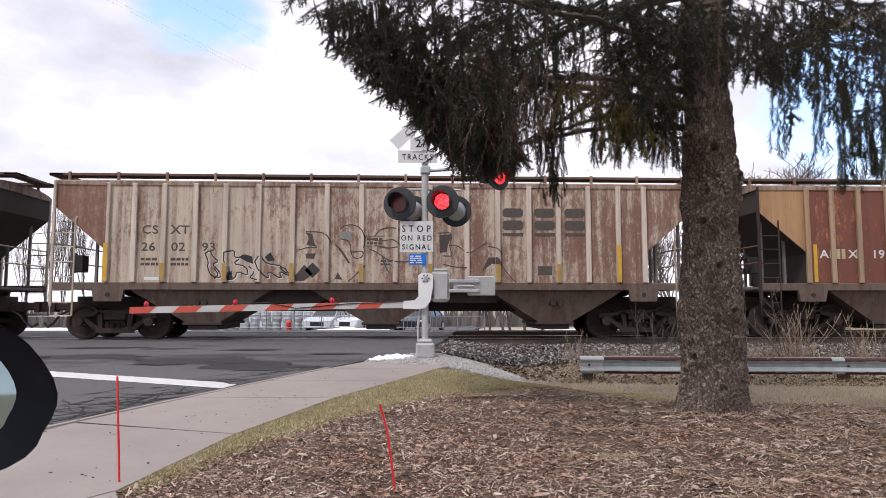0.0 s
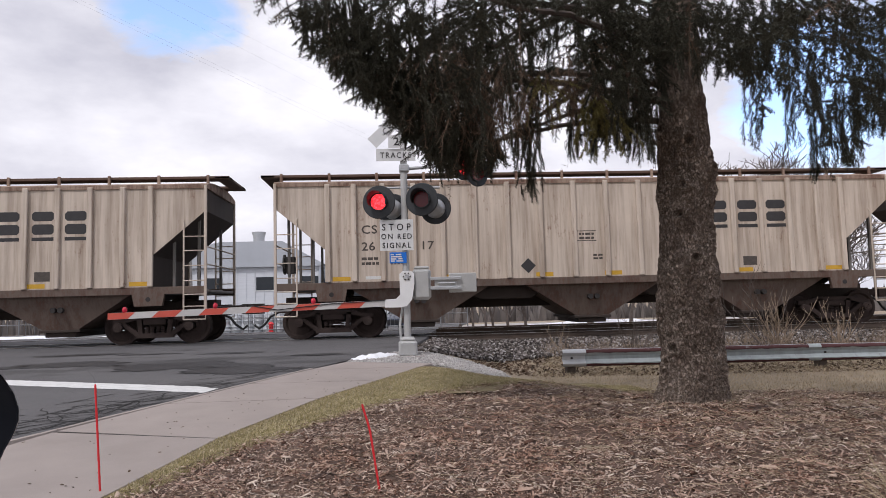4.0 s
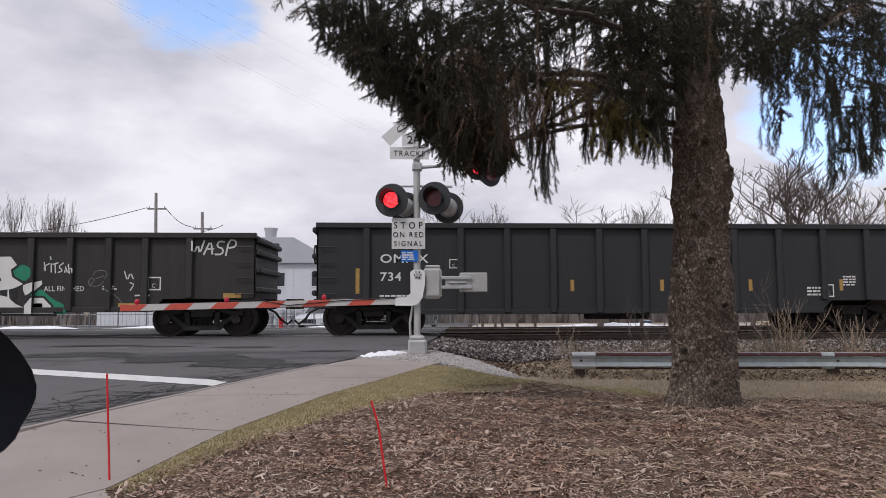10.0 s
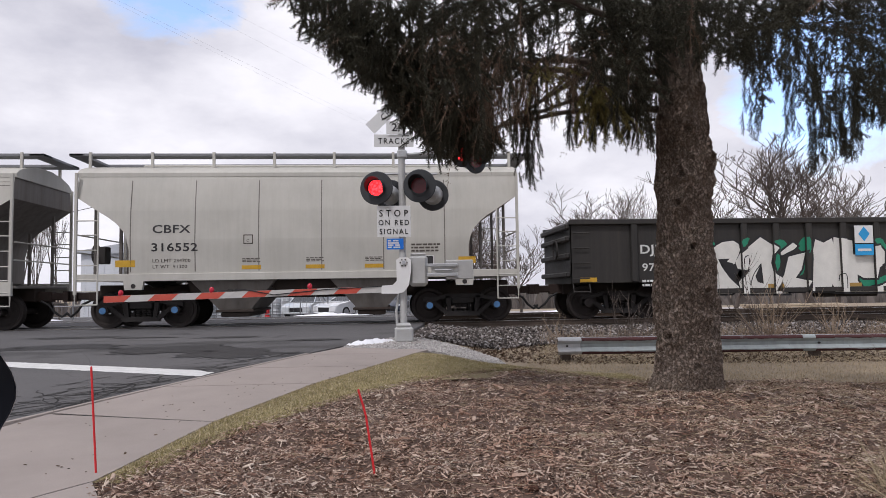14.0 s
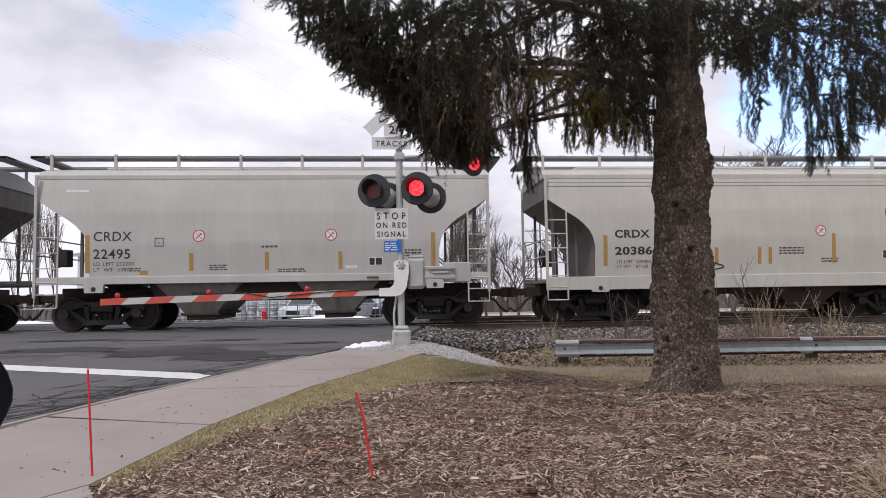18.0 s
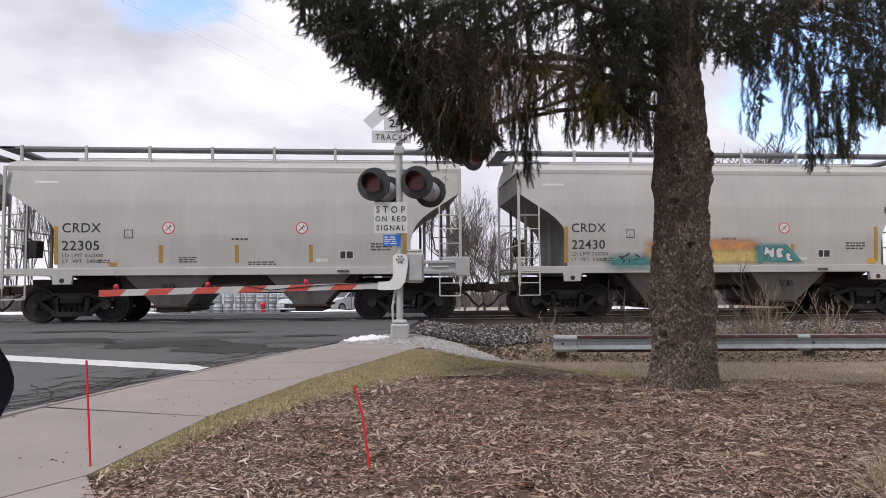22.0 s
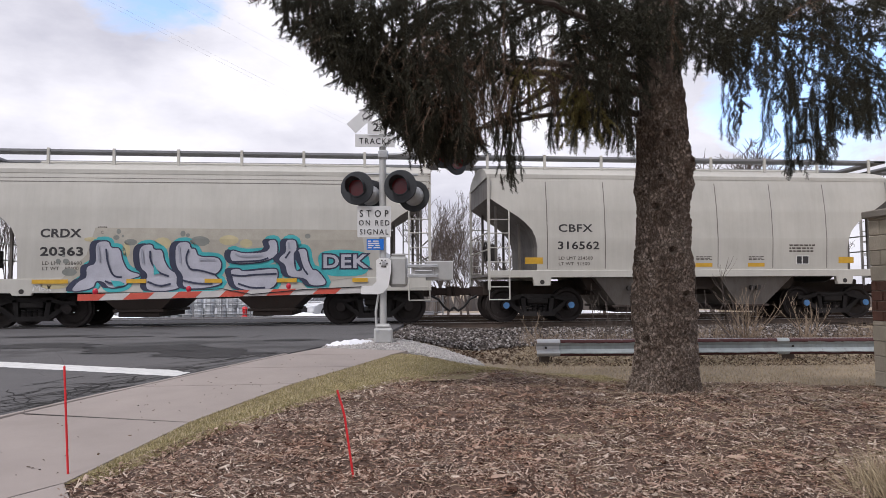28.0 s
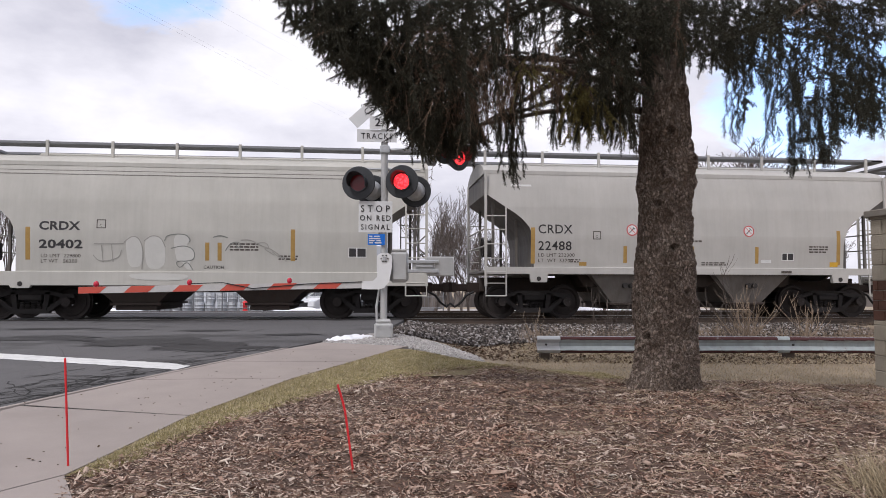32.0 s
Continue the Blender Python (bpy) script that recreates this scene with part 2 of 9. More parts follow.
DRYGRASS = mat("dry_grass", (0.50, 0.405, 0.265), 0.9, var=0.25, scale=2.5, bump=0.0, island=0.45)
BALLAST = piece_mat("ballast_stone", [(0.0, (0.035, 0.03, 0.028)), (0.45, (0.10, 0.085, 0.075)), (0.75, (0.24, 0.21, 0.195)), (1.0, (0.55, 0.52, 0.50))], 0.9, 30.0)
PALE_STONE = mat("limestone_gravel", (0.60, 0.57, 0.545), 0.9, var=0.2, scale=4, bump=0.2, bscale=60, island=0.5)
SNOW = mat("old_snow", (0.82, 0.83, 0.86), 0.7, var=0.06, scale=6, bump=0.3, bscale=30)
LINE = mat("road_paint", (0.60, 0.60, 0.585), 0.75, var=0.2, scale=9, bump=0.2, bscale=120)
GALV = mat("galvanised_steel", (0.46, 0.47, 0.48), 0.5, 0.55, var=0.14, scale=5, bump=0.06)
ALU = mat("aluminium_paint", (0.45, 0.45, 0.44), 0.5, 0.25, var=0.1, scale=5, bump=0.05)
WHITE = mat("white_sheet", (0.74, 0.74, 0.73), 0.55, var=0.06, scale=5, bump=0.03)
SIGN_WHITE = mat("sign_white", (0.66, 0.665, 0.66), 0.5, var=0.05, scale=6, bump=0.0)
SIGN_BLUE = mat("sign_blue", (0.01, 0.16, 0.62), 0.45, var=0.08, scale=6, bump=0.0)
BLACK = mat("sign_black", (0.015, 0.015, 0.017), 0.55, var=0.1, scale=6, bump=0.0)
DARK = mat("dark_steel", (0.035, 0.031, 0.029), 0.7, 0.2, var=0.35, scale=4, bump=0.15)
SIGNAL_BLACK = mat("signal_black", (0.035, 0.038, 0.042), 0.6, 0.0, var=0.2, scale=5, bump=0.05)
RAIL = mat("rail_steel", (0.10, 0.075, 0.06), 0.6, 0.4, var=0.3, scale=3, bump=0.1)
RAILTOP = mat("rail_head", (0.42, 0.41, 0.40), 0.3, 0.9, var=0.1, scale=3, bump=0.02)
TIE = mat("sleeper_wood", (0.085, 0.065, 0.052), 0.95, var=0.3, scale=4, bump=0.4, bscale=40, random_part=0.4, stretch=(3, 0.4, 3))
RED = mat("red_paint", (0.60, 0.025, 0.03), 0.45, var=0.1, scale=5, bump=0.02)
REDTAPE = mat("red_stripe", (0.52, 0.085, 0.055), 0.45, var=0.12, scale=5, bump=0.02)
YELLOW = mat("yellow_marker", (0.55, 0.32, 0.03), 0.5, var=0.2, scale=6, bump=0.02)
OCHRE = mat("ochre_strip", (0.36, 0.22, 0.06), 0.6, var=0.2, scale=6, bump=0.02)
TWIG = mat("bare_twig", (0.105, 0.085, 0.073), 0.9, var=0.25, scale=6, bump=0.1, bscale=80)
PALETWIG = mat("dry_stem", (0.33, 0.25, 0.18), 0.9, var=0.25, scale=6, bump=0.0, island=0.4)
NEEDLE = mat("spruce_needle", (0.060, 0.058, 0.040), 0.75, var=0.4, scale=2.5, bump=0.0, spec=0.2, island=0.5)
DEADTWIG = mat("dead_twig", (0.15, 0.098, 0.066), 0.9, var=0.35, scale=3, bump=0.0, island=0.5)
LENS_DARK = mat("red_lens", (0.16, 0.012, 0.016), 0.2, var=0.1, scale=9, bump=0.1, bscale=90)
LENS_LIT = glow("lit_lens", (1.0, 0.035, 0.045), 2.4)


def lens_pattern(m):
    """The moulded facets of the lens break the lamp's light into brighter and darker spots."""
    t = m.node_tree
    co, v, r = (t.nodes.new(k) for k in ("ShaderNodeTexCoord", "ShaderNodeTexVoronoi", "ShaderNodeMapRange"))
    v.inputs["Scale"].default_value = 26.0
    t.links.new(co.outputs["Object"], v.inputs["Vector"])
    t.links.new(v.outputs["Distance"], r.inputs["Value"])
    for k, x in (("From Min", 0.1), ("From Max", 0.75), ("To Min", 3.6), ("To Max", 0.7)):
        r.inputs[k].default_value = x
    t.links.new(r.outputs[0], t.nodes["Principled BSDF"].inputs["Emission Strength"])


lens_pattern(LENS_LIT)
MIRROR_BLACK = mat("mirror_plastic", (0.006, 0.007, 0.010), 0.28, var=0.1, scale=5, bump=0.0, spec=0.07)
MIRROR_GLASS = mat("mirror_glass", (0.30, 0.39, 0.41), 0.03, 1.0, var=0.02, scale=5, bump=0.0)

# ---- mesh building ----
class Geo:
    """Collects vertices and faces of one part."""

    def __init__(self):
        self.v, self.f = [], []

    def add(self, verts, faces):
        n = len(self.v)
        self.v += [tuple(p) for p in verts]
        self.f += [tuple(n + i for i in f) for f in faces]
        return self

    def box(self, x0, x1, y0, y1, z0, z1, b=0.0):
        if b <= 0:
            vs = [(x, y, z) for z in (z0, z1) for y in (y0, y1) for x in (x0, x1)]
            return self.add(vs, [(0, 2, 3, 1), (4, 5, 7, 6), (0, 1, 5, 4), (2, 6, 7, 3), (0, 4, 6, 2), (1, 3, 7, 5)])
        b = min(b, 0.45 * abs(x1 - x0), 0.45 * abs(y1 - y0), 0.45 * abs(z1 - z0))
        vs, index = [], {}
        lo, hi = (x0, y0, z0), (x1, y1, z1)
        for s in range(8):
            bits = (s & 1, s >> 1 & 1, s >> 2 & 1)
            for a in range(3):
                index[bits, a] = len(vs)
                vs.append([(hi if bits[k] else lo)[k] - (0 if k == a else (b if bits[k] else -b)) for k in range(3)])
        fs = []
        for a in range(3):
            k, m = (a + 1) % 3, (a + 2) % 3
            for e in (0, 1):
                ring = []
                for p, q in ((0, 0), (1, 0), (1, 1), (0, 1)):
                    bits = [0, 0, 0]
                    bits[a], bits[k], bits[m] = e, p, q
                    ring.append(index[tuple(bits), a])
                fs.append(ring if e else ring[::-1])
            for p in (0, 1):
                for q in (0, 1):
                    b0, b1 = [0, 0, 0], [0, 0, 0]
                    b0[k] = b1[k] = p
                    b0[m] = b1[m] = q
                    b1[a] = 1
                    ring = [index[tuple(b0), k], index[tuple(b1), k], index[tuple(b1), m], index[tuple(b0), m]]
                    fs.append(ring if p == q else ring[::-1])
        for s in range(8):
            bits = (s & 1, s >> 1 & 1, s >> 2 & 1)
            ring = [index[bits, a] for a in range(3)]
            fs.append(ring if sum(bits) % 2 else ring[::-1])
        return self.add(vs, fs)

    def tube(self, pts, r, n=8, caps=True):
        """A round bar along points; r is one radius or one for each point."""
        pts = [Vector(p) for p in pts]
        rs = r if isinstance(r, (list, tuple)) else [r] * len(pts)
        vs, fs, side = [], [], None
        for i, p in enumerate(pts):
            d = (pts[min(i + 1, len(pts) - 1)] - pts[max(i - 1, 0)]).normalized()
            if side is None:
                side = d.cross((0, 0, 1) if abs(d.z) < 0.9 else (1, 0, 0)).normalized()
            side = (side - d * side.dot(d)).normalized()
            up = d.cross(side)
            for k in range(n):
                a = 2 * math.pi * k / n
                vs.append(p + rs[i] * (math.cos(a) * side + math.sin(a) * up))
        for i in range(len(pts) - 1):
            for k in range(n):
                fs.append((i * n + k, i * n + (k + 1) % n, (i + 1) * n + (k + 1) % n, (i + 1) * n + k))
        if caps:
            fs += [tuple(range(n))[::-1], tuple(range((len(pts) - 1) * n, len(pts) * n))]
        return self.add(vs, fs)

    def prism(self, pts, a, b, axis="y"):
        """A flat outline (two coordinates) drawn out along the axis from a to b."""
        def at(p, w):
            return {"x": (w, p[0], p[1]), "y": (p[0], w, p[1]), "z": (p[0], p[1], w)}[axis]
        n = len(pts)
        area = sum(pts[i][0] * pts[(i + 1) % n][1] - pts[(i + 1) % n][0] * pts[i][1] for i in range(n))
        if (area > 0) == (axis == "y"):
            pts = pts[::-1]
        vs = [at(p, a) for p in pts] + [at(p, b) for p in pts]
        fs = [tuple(range(n))[::-1], tuple(range(n, 2 * n))] + [(i, (i + 1) % n, n + (i + 1) % n, n + i) for i in range(n)]
        if a > b:
            fs = [f[::-1] for f in fs]
        return self.add(vs, fs)

    def disc(self, c, r, depth, axis="y", n=24):
        """A short cylinder centred at c."""
        d = {"x": (1, 0, 0), "y": (0, 1, 0), "z": (0, 0, 1)}[axis]
        c, d = Vector(c), Vector(d) * depth / 2
        return self.tube([c - d, c + d], r, n)

    def ring(self, c, r, wide, deep, axis="y", n=24):
        """A flat ring."""
        vs, fs = [], []
        for k in range(n):
            a = 2 * math.pi * k / n
            for rr, h in ((r, -deep / 2), (r, deep / 2), (r - wide, deep / 2), (r - wide, -deep / 2)):
                u, w = rr * math.cos(a), rr * math.sin(a)
                o = {"y": (u, h, w), "x": (h, u, w), "z": (u, w, h)}[axis]
                vs.append((c[0] + o[0], c[1] + o[1], c[2] + o[2]))
        for k in range(n):
            for j in range(4):
                fs.append((4 * k + j, 4 * k + (j + 1) % 4, 4 * ((k + 1) % n) + (j + 1) % 4, 4 * ((k + 1) % n) + j))
        return self.add(vs, fs)

    def grid(self, rows):
        """A sheet through rows of points."""
        w = len(rows[0])
        vs = [p for r in rows for p in r]
        return self.add(vs, [(i * w + j, i * w + j + 1, (i + 1) * w + j + 1, (i + 1) * w + j) for i in range(len(rows) - 1) for j in range(w - 1)])

    def mesh(self, name, material, smooth=True):
        me = bpy.data.meshes.new(name)
        me.from_pydata(self.v, [], self.f)
        me.materials.append(material)
        if smooth:
            me.shade_smooth()
            me.set_sharp_from_angle(angle=radians(38))
        return me


def part(name, geo, material, parent=None, label="", smooth=True):
    ob = new(name, geo.mesh(name, material, smooth) if isinstance(geo, Geo) else geo)
    if parent is not None:
        ob.parent = parent
    return tagged(ob, label)


def thing(name, label, category, group="", kind="", at=(0, 0, 0)):
    ob = new(name)
    ob.empty_display_size = 0.1
    ob.location = at
    return tagged(ob, label, category, group, kind)


def solid(name, geo, material, label, category, group="", kind="", smooth=True):
    return tagged(part(name, geo, material, smooth=smooth), label, category, group, kind)


def text_geo(words, size, material, bold=0.0, wide=1.0, deep=0.002, center=False, spaced=1.06):
    """Lettering as a mesh: x to the right, z up, facing -y, from its lower left corner or its middle."""
    cu = bpy.data.curves.new("letters", "FONT")
    cu.body, cu.size, cu.offset, cu.extrude, cu.resolution_u = words, size, bold, deep, 3
    cu.space_character = spaced
    ob = bpy.data.objects.new("letters", cu)
    me = bpy.data.meshes.new_from_object(ob)
    bpy.data.objects.remove(ob)
    bpy.data.curves.remove(cu)
    n = len(me.vertices)
    co = np.empty(n * 3)
    me.vertices.foreach_get("co", co)
    co = co.reshape(-1, 3)
    x = co[:, 0] * wide
    if center and n:
        x = x - (x.min() + x.max()) / 2
    me.vertices.foreach_set("co", np.stack([x, -co[:, 2], co[:, 1]], 1).ravel())
    me.materials.clear()
    me.materials.append(material)
    return me


def loose_letters(me, parent, at):
    """Each letter of a sign as a part of its own."""
    root = list(range(len(me.vertices)))

    def find(i):
        while root[i] != i:
            root[i] = root[root[i]]
            i = root[i]
        return i

    for p in me.polygons:
        for v in p.vertices[1:]:
            root[find(v)] = find(p.vertices[0])
    groups = collections.defaultdict(list)
    for p in me.polygons:
        groups[find(p.vertices[0])].append(tuple(p.vertices))
    co = [v.co.copy() for v in me.vertices]
    for faces in groups.values():
        used = sorted({v for f in faces for v in f})
        index = {v: i for i, v in enumerate(used)}
        m = bpy.data.meshes.new("letter")
        m.from_pydata([co[v] for v in used], [], [tuple(index[v] for v in f) for f in faces])
        m.materials.append(me.materials[0])
        ob = part("letter", m, None, parent)
        ob.location = at
    bpy.data.meshes.remove(me)


def scatter_mesh(name, shape, faces, places, turns, sizes, material):
    """Many small copies of one shape joined into one mesh: places (n, 3), turns (n, 3, 3), sizes (n, 3)."""
    shape = np.asarray(shape, float)
    n, k = len(places), len(shape)
    v = np.einsum("nij,nkj->nki", turns, shape[None] * sizes[:, None, :]) + places[:, None, :]
    me = bpy.data.meshes.new(name)
    fl = np.array([i for f in faces for i in f])
    per, lens = len(fl), np.array([len(f) for f in faces])
    me.vertices.add(n * k)
    me.vertices.foreach_set("co", v.ravel())
    me.loops.add(n * per)
    me.loops.foreach_set("vertex_index", (fl[None] + k * np.arange(n)[:, None]).ravel().astype(np.int32))
    me.polygons.add(n * len(faces))
    starts = np.concatenate([[0], np.cumsum(lens)[:-1]])
    me.polygons.foreach_set("loop_start", (starts[None] + per * np.arange(n)[:, None]).ravel().astype(np.int32))
    me.update(calc_edges=True)
    me.materials.append(material)
    return me


def turns_of(yaw, pitch, roll):
    """Rotation matrices from arrays of angles."""
    n = len(yaw)
    cy, sy, cp, sp, cr, sr = np.cos(yaw), np.sin(yaw), np.cos(pitch), np.sin(pitch), np.cos(roll), np.sin(roll)
    o, z = np.ones(n), np.zeros(n)
    rz = np.array([[cy, -sy, z], [sy, cy, z], [z, z, o]]).transpose(2, 0, 1)
    ry = np.array([[cp, z, sp], [z, o, z], [-sp, z, cp]]).transpose(2, 0, 1)
    rx = np.array([[o, z, z], [z, cr, -sr], [z, sr, cr]]).transpose(2, 0, 1)
    return rz @ ry @ rx


RNG = np.random.default_rng(7)
CUBE8 = [(-1, -1, -1), (1, -1, -1), (1, 1, -1), (-1, 1, -1), (-0.8, -0.7, 1), (0.8, -0.8, 1), (0.9, 0.7, 1), (-0.85, 0.8, 1)]
CUBEF = [(0, 3, 2, 1), (4, 5, 6, 7), (0, 1, 5, 4), (1, 2, 6, 5), (2, 3, 7, 6), (3, 0, 4, 7)]
SHRED = [(-1, -1, -0.6), (1, -0.8, -0.6), (1, 0.8, -0.6), (-0.9, 1, -0.6), (-0.7, 0.1, 1), (0.8, -0.1, 1)]
SHREDF = [(0, 1, 5, 4), (2, 3, 4, 5), (1, 2, 5), (3, 0, 4)]
FIBRE = [(-1, -0.9, 0), (1, -0.6, 0.5), (0.9, 0.8, -0.3), (-0.8, 1, 0.6)]
FIBREF = [(0, 1, 2), (0, 2, 3)]
BLADE = [(-1, 0, 0), (1, 0, 0), (0.6, 0.15, 0.6), (-0.6, 0.15, 0.6), (0, 0.5, 1)]
BLADEF = [(0, 1, 2, 3), (3, 2, 4)]

# ---- ground, road, walk, beds ----
RAIL_Z, TRACK_Y, TRACK2_Y = 0.50, 18.9, 23.3


def lerp(x, xs, ys):
    return float(np.interp(x, xs, ys))


def smooth(a, b, x):
    t = min(1.0, max(0.0, (x - a) / (b - a)))
    return t * t * (3 - 2 * t)


def ground_z(x, y):
    """Height of the ground: it climbs gently to the rails, with a bed round the spruce and a dip before the guard rail."""
    base = lerp(y, [-40, 0, 4.6, 9, 12.3, 15.5, 17.2, 24.8, 27, 31, 42, 75, 150, 400], [-0.05, 0.0, 0.16, 0.335, 0.45, 0.455, 0.47, 0.47, 0.3, -0.05, -0.2, -0.9, -4.4, -7])
    right = smooth(1.3, 3.5, x)
    right += (smooth(0.45, 2.6, x) - right) * smooth(8.6, 10.4, y)
    bed = 0.19 * math.exp(-((x - 3.2) / 2.4) ** 2 - ((y - 6.2) / 2.0) ** 2) if y < 14 else 0
    dip = lerp(y, [5, 7.5, 10, 12, 13.5, 15.6, 16.6, 17.3, 20], [0, -0.20, -0.33, -0.39, -0.36, -0.22, -0.16, -0.16, -0.12])
    far_right = 0.12 * smooth(4.5, 9, x) * smooth(2, 6, y) * (1 - smooth(8, 14, y))
    return base + right * dip + right * bed * 0.9 + bed * (1 - right) * 0.15 - right * far_right


def axis_steps(parts):
    out = []
    for a, b, s in parts:
        out += list(np.arange(a, b, s))
    return out + [parts[-1][1]]


xs = axis_steps([(-900, -60, 120), (-60, -14, 6), (-14, 14, 0.28), (14, 60, 6), (60, 900, 120)])
ys = axis_steps([(-300, -20, 70), (-20, -2, 3), (-2, 26, 0.28), (26, 80, 4), (80, 1500, 142)])
geo = Geo()
geo.grid([[(x, y, ground_z(x, y) - 0.03 + 0.012 * noise.noise((x * 2, y * 2, 0))) for x in xs] for y in ys])
solid("ground", geo, SOIL, "bare winter soil and dormant turf", "ground", kind="structure")

EDGE_Y = [-30, 0, 5, 6.5, 7.1, 8.66, 10.71, 11.6, 12.1, 12.8, 14, 17, 20.5, 30, 60, 140]
EDGE_X = [-19, -6.2, -3.9, -3.16, -2.88, -2.09, -1.09, -0.6, -0.12, 0.12, 0.42, 0.9, 1.25, 2.4, 6, 16]


def road_edge(y):
    return lerp(y, EDGE_Y, EDGE_X)


geo = Geo()
rows = []
for y in axis_steps([(-30, 2, 4), (2, 16.9, 0.3), (16.9, 26, 0.3), (26, 140, 6)]):
    e = road_edge(y) + 0.03 * noise.noise((y * 1.7, 3, 0))
    row = [(e + 0.015, y, ground_z(e, y) - 0.06)]
    for w in (0, 0.25, 0.6, 1.2, 2, 3, 4, 5, 6, 7, 8, 10, 12, 16, 20, 30, 60):
        z = ground_z(min(e - w, 0.5), y) + 0.022
        if 17.3 < y < 24.7:
            z = RAIL_Z - 0.012
        row.append((e - w, y, z))
    rows.append(row)
geo.grid(rows)
solid("road", geo, ASPHALT, "grey worn asphalt road with damp patches and cracks", "road", kind="structure")


def road_z(x, y):
    return ground_z(min(x, 0.5), y) + 0.022


# stop line: a worn band across the lane
geo = Geo()
a, b = Vector((-2.14, 8.70)), Vector((-6.7, 10.62))
n = 90
rows = []
side = Vector((0.39, 0.92)).normalized() * 0.22
for i in range(n + 1):
    p = a.lerp(b, i / n)
    w0, w1 = (0.92 + 0.12 * noise.noise((i * 0.7, k, 0)) + 0.08 * noise.noise((i * 2.3, k, 0)) for k in (1, 6))
    taper = 0.35 + 0.65 * smooth(0, 7, i + 3 * noise.noise((i * 1.3, 2, 0)))
    rows.append([(p.x - side.x * w0, p.y - side.y * w0, road_z(p.x, p.y - side.y * w0) + 0.005), (p.x + side.x * w1 * taper, p.y + side.y * w1 * taper, road_z(p.x, p.y + side.y * w1) + 0.005)])
geo.grid(rows)
solid("stop_line", geo, LINE, "worn white painted stop line on the asphalt", "road marking", kind="structure")

# damp patches left by meltwater
DAMP = mat("damp_asphalt", (0.026, 0.024, 0.025), 0.65, var=0.3, scale=6, bump=0.3, bscale=200)
for cx, cy, w, d, seed in ((-3.35, 11.45, 0.95, 0.62, 1), (-2.3, 10.75, 0.85, 0.58, 2), (-5.5, 12.2, 0.95, 0.5, 3), (-3.1, 13.8, 0.55, 0.2, 4), (-6.9, 11.9, 0.8, 0.4, 5), (-1.3, 12.6, 0.5, 0.2, 6), (-4.9, 14.2, 0.6, 0.16, 7), (-6.4, 14.6, 0.9, 0.25, 8)):
    geo, m = Geo(), 60
    ring = []
    for k in range(m):
        a = 2 * math.pi * k / m
        f = 1 + 0.55 * noise.noise((math.cos(a) * 1.9 + seed * 7, math.sin(a) * 1.6, 0)) + 0.34 * noise.noise((math.cos(a) * 6, math.sin(a) * 6 + seed * 5, 0))
        x, y = cx + w * f * math.cos(a), cy + d * f * math.sin(a)
        ring.append((min(x, road_edge(y) - 0.1), y))
    rows = [[(cx + (x - cx) * q, cy + (y - cy) * q, road_z(0, cy + (y - cy) * q) + 0.007) for x, y in ring + ring[:1]] for q in (0.02, 0.35, 0.7, 1.0)]
    geo.grid(rows)
    solid("damp_patch", geo, DAMP, "dark damp patch on the asphalt", "damp patch", kind="stuff")
# crumbling edge of the asphalt: cracks and loose bits
CRACK = mat("crack_dark", (0.022, 0.021, 0.02), 0.95, var=0.2, bump=0.0)
g, rc = Geo(), random.Random(5)
for k in range(95):
    y = rc.uniform(6.2, 10.4)
    x = road_edge(y) - 0.05 - abs(rc.gauss(0, 0.5))
    pts = [Vector((x, y))]
    d = Vector((1, 1.05)).normalized() if rc.random() < 0.65 else Vector((rc.uniform(-1, 1), rc.uniform(-0.4, 0.6))).normalized()
    for i in range(rc.randint(3, 7)):
        pts.append(pts[-1] + (d + Vector((rc.uniform(-0.5, 0.5), rc.uniform(-0.5, 0.5)))).normalized() * 0.14)
    for a, b in zip(pts, pts[1:]):
        if b.x > road_edge(b.y) - 0.03 or a.x > road_edge(a.y) - 0.03:
            continue
        w = Vector((-(b - a).y, (b - a).x)).normalized() * rc.uniform(0.004, 0.012)
        g.add([(q.x, q.y, road_z(q.x, q.y) + 0.0035) for q in (a - w, b - w, b + w, a + w)], [(0, 1, 2, 3)])
solid("road_cracks", g, CRACK, "dark cracks along the crumbling asphalt edge", "cracks", kind="stuff", smooth=False)

